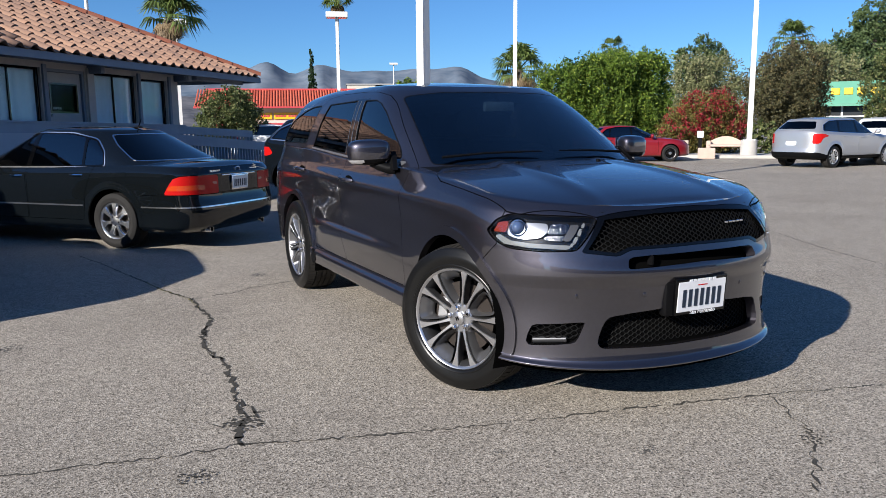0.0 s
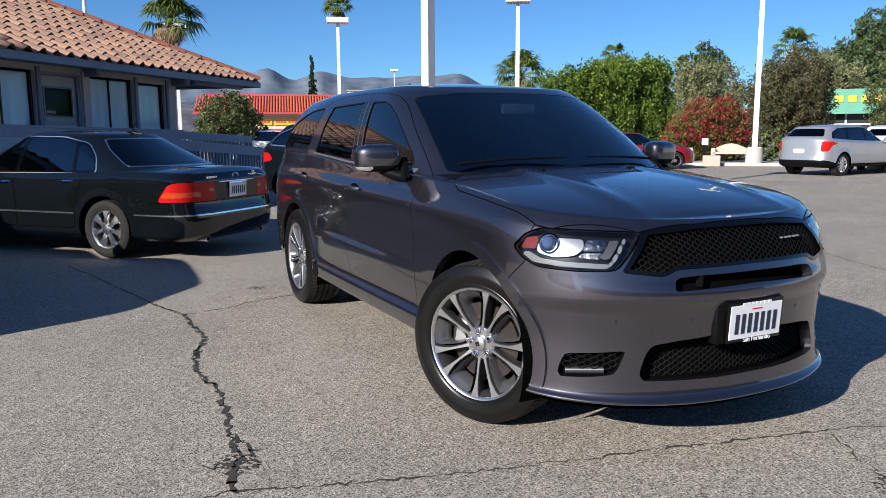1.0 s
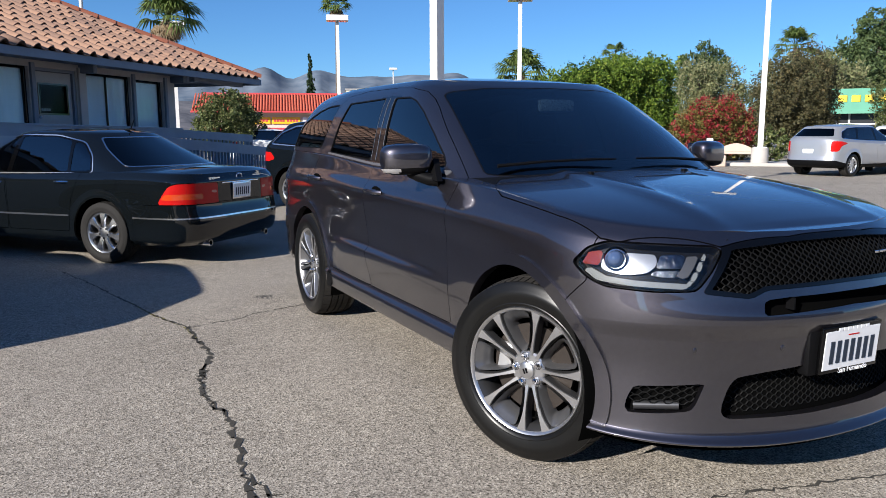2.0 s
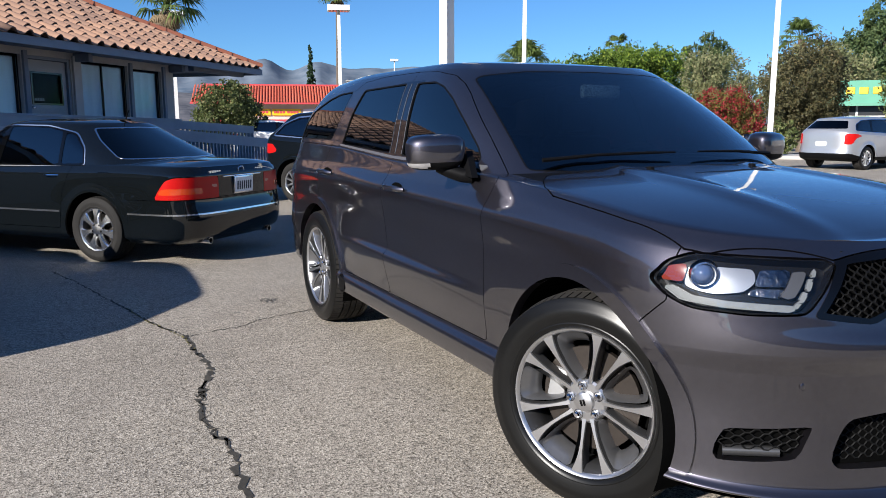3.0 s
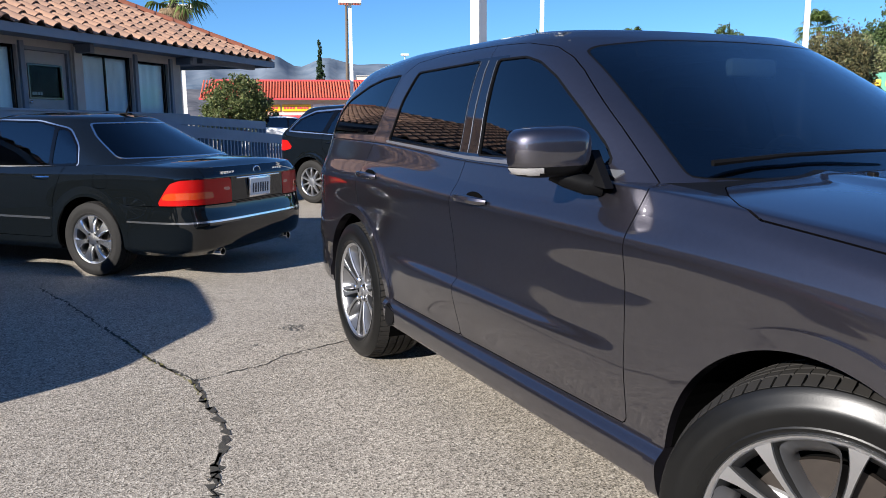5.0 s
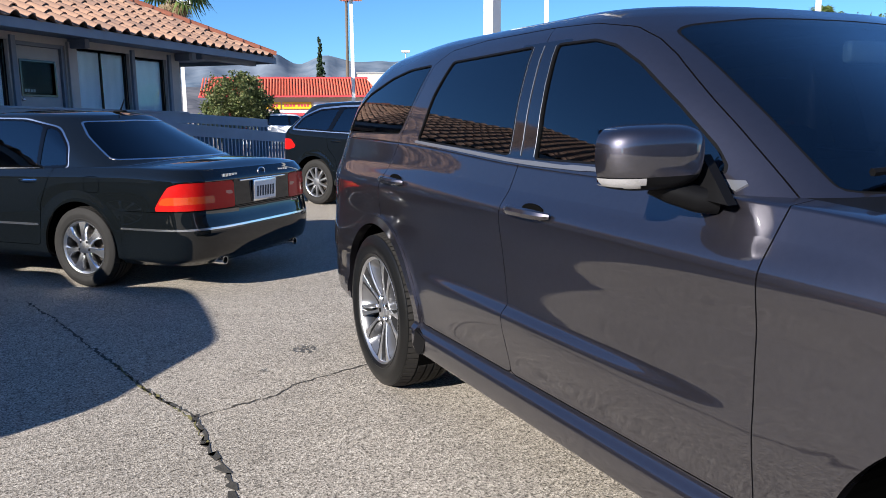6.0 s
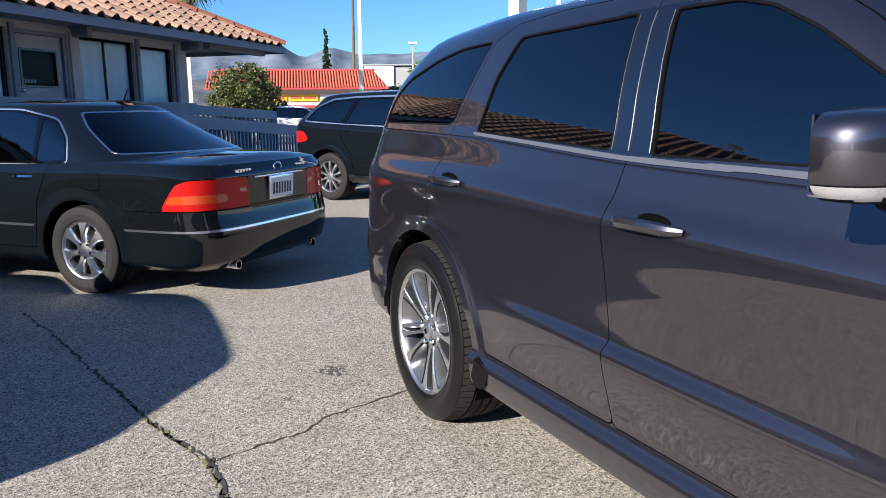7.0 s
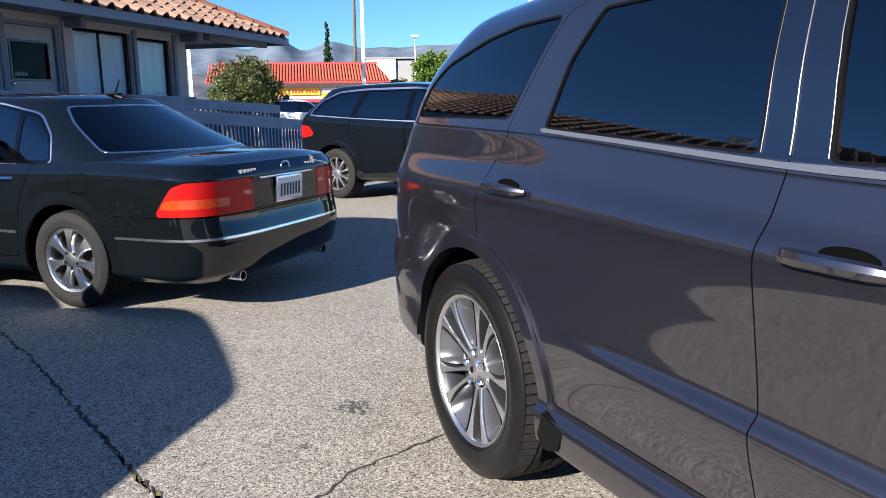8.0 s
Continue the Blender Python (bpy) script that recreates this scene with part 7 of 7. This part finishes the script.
def build_street_edge():
    """Kerb, pavement, bench and concrete blocks at the edge of the lot."""
    c = Vector((23.6, 20.9, 0))
    u = Vector((0.70, -0.71, 0))
    m = pose(c.x, c.y, 0, 0, 0, math.degrees(math.atan2(u.y, u.x)))
    for nm, q, mt, lb, z in (("kerb", (-16, 20, -0.6, -0.42, 0, 0.14), M_CONCRETE, "worn concrete kerb", 0), ("pavement", (-16, 20, -0.42, 2.4, 0.0, 0.13), M_CONCRETE, "pale concrete pavement", 0), ("kerb", (-16, 20, 2.4, 2.58, 0, 0.12), M_CONCRETE, "worn concrete kerb", 0)):
        bm = bmesh.new()
        box(bm, *q, 0.02)
        o = part(nm, bm, mt)
        o.matrix_basis = m
        tagged(o, lb, nm, kind="structure")
    bx, by = at(46.6, 36.5)
    b = empty("bench", pose(bx, by, 0.13, 0, 0, -46.6), "pinkish concrete bench with a curved back", "bench")
    bm = bmesh.new()
    box(bm, -0.75, 0.75, -0.28, 0.22, 0.36, 0.46, 0.02)
    part("seat", bm, M_BENCH, b)
    for s in (-1, 1):
        bm = bmesh.new()
        box(bm, s * 0.72 - 0.09, s * 0.72 + 0.09, -0.28, 0.30, 0, 0.62, 0.02)
        part("side", bm, M_BENCH, b)
    bm = bmesh.new()
    top = [(-0.63 + 1.26 * k / 14, 0.62 + 0.20 * math.sin(math.pi * k / 14)) for k in range(15)]
    a = [bm.verts.new((x, 0.22, z)) for x, z in top] + [bm.verts.new((x, 0.22, 0.46)) for x, z in top[::-1]]
    e = [bm.verts.new((v.co.x, 0.32, v.co.z)) for v in a]
    bm.faces.new(a)
    bm.faces.new(e[::-1])
    for k in range(len(a)):
        bm.faces.new((a[k], e[k], e[(k + 1) % len(a)], a[(k + 1) % len(a)]))
    part("backrest", bm, M_BENCH, b)
    for az, d, w, h in ((43.6, 37.5, 0.34, 0.75), (45.35, 35.2, 0.36, 0.46)):
        x, y = at(az, d)
        bm = bmesh.new()
        box(bm, -w, w, -w, w, 0, h, 0.03)
        o = part("concrete_block", bm, M_BENCH)
        o.matrix_basis = pose(x, y, 0, 0, 0, -45)
        tagged(o, "weathered pinkish concrete block by the kerb", "block", "blocks by the kerb")
    x, y = at(44.9, 37.0)
    s = empty("small_sign", pose(x, y, 0.13, 0, 0, -45), "small pale sign on a short post", "sign")
    bm = bmesh.new()
    box(bm, -0.08, 0.08, -0.05, 0.05, 0, 0.75)
    part("post", bm, M_BLACK, s)
    bm = bmesh.new()
    box(bm, -0.14, 0.14, -0.06, 0.04, 0.75, 1.05, 0.02)
    part("panel", bm, M_PLATE, s)


# ---------------------------------------------------------------- the place
build_ground()
build_cracks()
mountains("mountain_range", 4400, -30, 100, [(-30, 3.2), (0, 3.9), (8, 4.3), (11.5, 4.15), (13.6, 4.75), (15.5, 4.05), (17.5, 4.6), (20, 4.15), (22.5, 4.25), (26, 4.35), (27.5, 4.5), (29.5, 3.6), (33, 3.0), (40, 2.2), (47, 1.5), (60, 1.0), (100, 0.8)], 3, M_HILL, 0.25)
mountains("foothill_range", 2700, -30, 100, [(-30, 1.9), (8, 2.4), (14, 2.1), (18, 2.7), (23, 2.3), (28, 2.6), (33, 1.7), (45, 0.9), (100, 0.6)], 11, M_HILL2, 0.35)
build_restaurant()
build_shop()
# plain low blocks out of view, added as dark surroundings for the car's reflections
for nm, q in (("unseen_block_south", (-46, 44, -44, -38, 0, 8.5)), ("unseen_block_west", (-50, -44, -30, 4, 0, 7.0)), ("unseen_block_east", (62, 68, -44, 8, 0, 6.5))):
    bm = bmesh.new()
    box(bm, *q)
    tagged(part(nm, bm, M_GREYWALL), "unseen grey block added to darken the car reflections", "wall", kind="structure")
build_street_edge()
lamp_pole(3.02, 8.84, 8.2, 0.175, 0.9, 20, "white square steel lamp post", square=True)
lamp_pole(13.25, 43.6, 8.3, 0.22, 1.35, -18, "white steel lamp post with a flat box head")
lamp_pole(18.57, 30.99, 8.0, 0.22, 1.25, -31, "white steel lamp post with a flat box head")
lamp_pole(24.0, 20.45, 10.5, 0.21, 1.2, -45, "white steel lamp post on a round pedestal", base=0.78)
lamp_pole(*at(7.6, 47), 7.3, 0.20, 1.25, -8, "white steel lamp post with a flat box head")
lamp_pole(*at(2.1, 33), 8.5, 0.18, 0.0, 0, "thin white steel flagpole-like post", square=False)
lamp_pole(31.3, 77.5, 8.5, 0.16, 0.9, -22, "slender street lamp with a small head", square=False)

lamp_pole(-16.05, 16.7, 7.85, 0.16, 0.75, 45, "steel lamp post behind the office")
palm(*at(6.9, 43), 7.2, 1.9, 1, "fan palm with a ragged crown", 0.7, 40)
palm(*at(18.68, 115), 19.6, 2.4, 2, "tall fan palm with a slim trunk", 0.8, 36, 0.20)
palm(*at(31.8, 60), 5.8, 2.3, 3, "fan palm with a dry skirt", 0.95, 38)
palm(*at(38.5, 85), 9.4, 1.8, 4, "fan palm behind a tall hedge", 0.6, 30)
palm(*at(50.4, 92), 10.4, 2.6, 5, "fan palm behind dark trees", 0.5, 34)

x, y = at(10.9, 38)
tree("bush_tree", x, y, 1.0, 0.12, [(0, 0, 1.9, 1.35, 1.3, 1.35), (-0.7, 0, 1.5, 0.95, 1.0, 1.0), (0.8, 0.2, 1.6, 0.9, 1.0, 1.0), (0.1, 0, 2.7, 0.8, 0.8, 0.7)], 17000, 0.072, M_LEAF_BUSH, "rounded small tree with speckled leaves", 31)
x, y = at(16.82, 110)
cy = empty("cypress", pose(x, y, 0), "slender dark green Italian cypress", "tree")
bm = bmesh.new()
tube(bm, [(0, 0, 0), (0, 0, 12.4)], [0.16, 0.04], 7)
part("trunk", bm, M_BARK, cy)
leaves("crown", [(0, 0, 1.4 + 1.05 * k, 0.85 * (1 - (k / 11.5) ** 1.8), 0.85 * (1 - (k / 11.5) ** 1.8), 1.05) for k in range(11)], 12000, 0.14, M_CYPRESS, cy, 41, fill=0.8)
x, y = at(12.6, 95)
tree("tree", x, y, 2.2, 0.2, [(0, 0, 4.0, 2.2, 2.0, 1.9)], 2500, 0.26, M_LEAF_DULL, "pale green tree behind the restaurant", 33)
x, y = at(24.3, 82)
tree("tree", x, y, 2.4, 0.25, [(0, 0, 4.0, 2.6, 2.4, 2.1), (-1.0, 0, 5.2, 1.5, 1.4, 1.4), (2.6, 0, 3.6, 2.2, 2.0, 1.8), (5.0, 0, 3.0, 2.2, 2.0, 1.7)], 16000, 0.17, M_LEAF, "leafy green street tree in sun", 34)
x, y = at(21.6, 76)
tree("shrub", x, y, 0.8, 0.1, [(0, 0, 2.2, 2.4, 1.2, 1.4), (2.5, 0, 2.0, 1.6, 1.2, 1.3)], 3000, 0.2, M_LEAF_DULL, "dry olive shrub beside the road", 35, category="shrub")
x, y = at(38.4, 47)
tree("hedge_tree", x, y, 1.6, 0.25, [(-2.6, 0, 2.9, 1.5, 1.6, 1.9), (-1.0, 0, 3.3, 1.7, 1.7, 2.0), (0.8, -0.2, 3.4, 1.7, 1.8, 2.1), (2.3, 0, 3.6, 1.5, 1.6, 2.05), (0.0, 0, 2.0, 3.3, 1.5, 1.6), (-3.3, 0, 2.2, 0.9, 1.2, 1.3), (3.0, 0, 2.6, 0.9, 1.2, 1.6)], 80000, 0.092, M_LEAF, "dense clipped dark green ficus", 36, 7, fill=0.22, boxy=0.55)
x, y = at(33.2, 70)
tree("tree", x, y, 2.0, 0.2, [(0, 0, 3.2, 2.4, 2.0, 2.0), (2.4, 0, 2.6, 2.0, 2.0, 1.6)], 8000, 0.14, M_LEAF_DULL, "sparse grey-green tree behind the lot", 37)
x, y = at(45.1, 42)
bg = empty("bougainvillea", pose(x, y, 0), "sprawling bougainvillea with red bracts", "shrub")
bb = [(-1.6, 0, 1.2, 1.1, 0.9, 1.0), (-0.4, 0, 1.6, 1.3, 1.0, 1.35), (0.9, 0, 1.6, 1.2, 1.0, 1.35), (1.9, 0, 1.3, 0.8, 0.9, 1.2), (0, 0, 0.8, 2.3, 1.0, 0.9)]
bm = bmesh.new()
tube(bm, [(0, 0, 0), (0.2, 0.1, 1.2)], [0.08, 0.04], 6)
part("trunk", bm, M_BARK, bg)
leaves("foliage", bb, 30000, 0.066, M_BOUG_GREEN, bg, 51, fill=0.22)
leaves("blossom", [(b[0], b[1] - 0.08, b[2] + 0.12, b[3] * 1.01, b[4] * 1.03, b[5] * 1.01) for b in bb[:4]], 8500, 0.062, M_BOUG_RED, bg, 52, fill=0.12)
x, y = at(45.2, 78)
tree("tree", x, y, 3.0, 0.3, [(-2.2, 0, 5.2, 2.2, 2.0, 2.8), (1.0, 0, 4.8, 2.8, 2.2, 3.0), (3.8, 0, 3.8, 2.6, 2.2, 2.6), (-1.0, 1, 3.4, 3.6, 2.2, 2.4)], 24000, 0.13, M_LEAF_DULL, "grey-green tree with bare twigs", 38, 8)
x, y = at(44.8, 95)
tree("pine_tree", x, y, 7.0, 0.3, [(-2.4, 0, 8.8, 1.6, 1.4, 1.6), (0.2, 0, 9.6, 1.3, 1.2, 2.2), (2.0, 0, 9.0, 1.6, 1.4, 1.8), (-0.4, 0, 7.2, 3.0, 1.8, 1.5)], 14000, 0.14, M_LEAF_PINE, "dark pine tree with clumped needles", 39, 7)
x, y = at(50.4, 46)
tree("tree", x, y, 1.8, 0.22, [(-1.2, 0, 3.2, 1.5, 1.4, 1.9), (0.6, 0, 3.6, 1.6, 1.5, 2.2), (1.5, 0, 2.6, 1.1, 1.3, 1.6), (0, 0, 2.0, 1.7, 1.3, 1.3)], 26000, 0.078, M_LEAF_DARK, "dark leafy tree beside the kerb", 40, 8)
x, y = at(48.9, 41)
tree("shrub", x, y, 0.3, 0.05, [(0, 0, 0.8, 0.8, 0.7, 0.75)], 1800, 0.09, M_LEAF_BUSH, "yellow-green shrub at the kerb", 42, 2, "shrub")
x, y = at(55.2, 78)
tree("pine_tree", x, y, 7.0, 0.4, [(-3.4, 0, 6.4, 2.6, 2.2, 2.6), (0.6, 0, 7.8, 2.6, 2.4, 3.0), (3.6, 0, 7.0, 3.0, 2.4, 3.0), (-0.4, 0, 10.4, 1.5, 1.4, 1.7), (2.8, 0, 9.8, 1.5, 1.4, 1.5), (0, 0, 4.6, 5.0, 2.4, 2.2)], 38000, 0.15, M_LEAF_PINE, "broad tall pine tree", 43, 9)
x, y = at(56.6, 44)
tree("tree", x, y, 1.8, 0.2, [(0.0, 0, 3.2, 1.4, 1.4, 1.9), (1.4, 0, 3.4, 1.6, 1.5, 2.0), (0.6, 0, 2.2, 1.5, 1.4, 1.2)], 16000, 0.078, M_LEAF_BUSH, "olive leafy street tree", 44, 6)
x, y = at(51.8, 66)
tree("tree", x, y, 2.0, 0.25, [(-3.0, 0, 4.4, 2.4, 2.0, 2.2), (0, 0, 4.8, 2.6, 2.2, 2.4), (3, 0, 4.6, 2.4, 2.0, 2.2)], 16000, 0.14, M_LEAF_DULL, "dull green street trees with ragged crowns", 45, 6)


# ---------------------------------------------------------------- parked vehicles
build_suv(pose(0, 0, 0))
build_sedan(heading(-2.25, 6.36, 2.925, -42.5, 1))
make_car("suv", heading(1.26, 11.5, 2.915, 150, -1, 0.93), "black SUV with chrome window surround and grey wheels", suv_spec(M_BLACKPAINT, tyre=M_GREYRUBBER, surround_w=0.026))
# stays out of view: added to throw the shadow left of the walk
make_car("suv", heading(-5.45, 2.2, 3.9, 0, 1, 0), "unseen dark SUV whose roof casts the shadow beside the sedan", suv_spec(M_BLACKPAINT, count=(14, 50, 14), rows=22))
make_car("suv", heading(20.0, 13.35, 2.915, 87, -1, 0.93), "silver crossover SUV with red tail lights", suv_spec(M_SILVER, count=(16, 60, 20), rows=28, patches=[
    ("tail_light", in_yz(rounded([(3.22, 1.06), (3.50, 1.12), (4.2, 1.15), (4.2, 0.80), (3.62, 0.80), (3.52, 0.98)], 0.03), lambda v: v[:, 0] + 0.72), M_TAIL, 0.004, "tall red tail light", False, 0.0),
    ("licence_plate", in_yz([(3.5, 0.74), (4.2, 0.74), (4.2, 0.88), (3.5, 0.88)], lambda v: -v[:, 0] - 0.20), M_PLATE, 0.004, "plain white licence plate", True, 0.0),
    ("lower_cladding", lambda v: v[:, 2] - 0.40 - 0.12 * np.clip((v[:, 1] - 3.2) / 0.5, 0, 1), M_BLACK, 0.003, "black plastic lower cladding", True, 0.0)]))
red = sedan_spec()
red.update(paint=M_RED, count=(18, 60, 18), rows=28, handle_mat=M_RED, surround=M_GLOSSBLACK, patches=[], style="ten", face=M_BLACK)
make_car("sedan", heading(*at(42.9, 32.0), 0.0, 118, -1, 0.88), "red four-door sedan with dark wheels", red)
make_car("suv", heading(*at(57.6, 33.0), 2.915, 60, -1, 0.93), "white SUV parked at the kerb", suv_spec(M_WHITE, count=(12, 40, 12), rows=20))
make_car("suv", heading(5.2, 33.0, 2.915, 100, -1, 0.93), "white SUV parked behind the ramp railing", suv_spec(M_WHITE, count=(16, 60, 16), rows=28))


# ---------------------------------------------------------------- roof tiles, last
def lay_tiles():
    v, f = roof_tile()
    me = bpy.data.meshes.new("roof_tile")
    me.from_pydata(v, [], f)
    me.materials.append(M_TILE)
    me.shade_smooth()
    me.set_sharp_from_angle(angle=radians(40))
    rng = random.Random(8)
    slope = math.degrees(math.atan(PITCH))
    va, fa = [], []
    courses, base = 16, np.array(v)
    for j in range(courses):
        y = -1.06 + 0.33 * j
        s = 8.50
        k = 0
        while s > -13.5:
            if s + 0.10 < RE - (y + 1.0) - 0.06:
                m = Matrix.Translation((s - 0.33 + rng.uniform(-0.008, 0.008), y + rng.uniform(-0.012, 0.012), RZ + PITCH * (y + 1.0) + 0.012 + rng.uniform(0, 0.006))) @ pose(0, 0, 0, slope, rng.uniform(-1.2, 1.2), rng.uniform(-1.2, 1.2))
                if s > 1.2 and j < 13:
                    o = new("roof_tile", me)
                    o.parent = ROOF
                    o.matrix_basis = m
                else:
                    o = len(va)
                    va += [tuple(m @ Vector(p)) for p in v]
                    fa += [tuple(i + o for i in q) for q in f]
            s -= 0.33
    rest = obj("roof_tiles", va, fa, M_TILE, ROOF, "courses of pale clay tiles")
    rest["kind"] = "stuff"


lay_tiles()
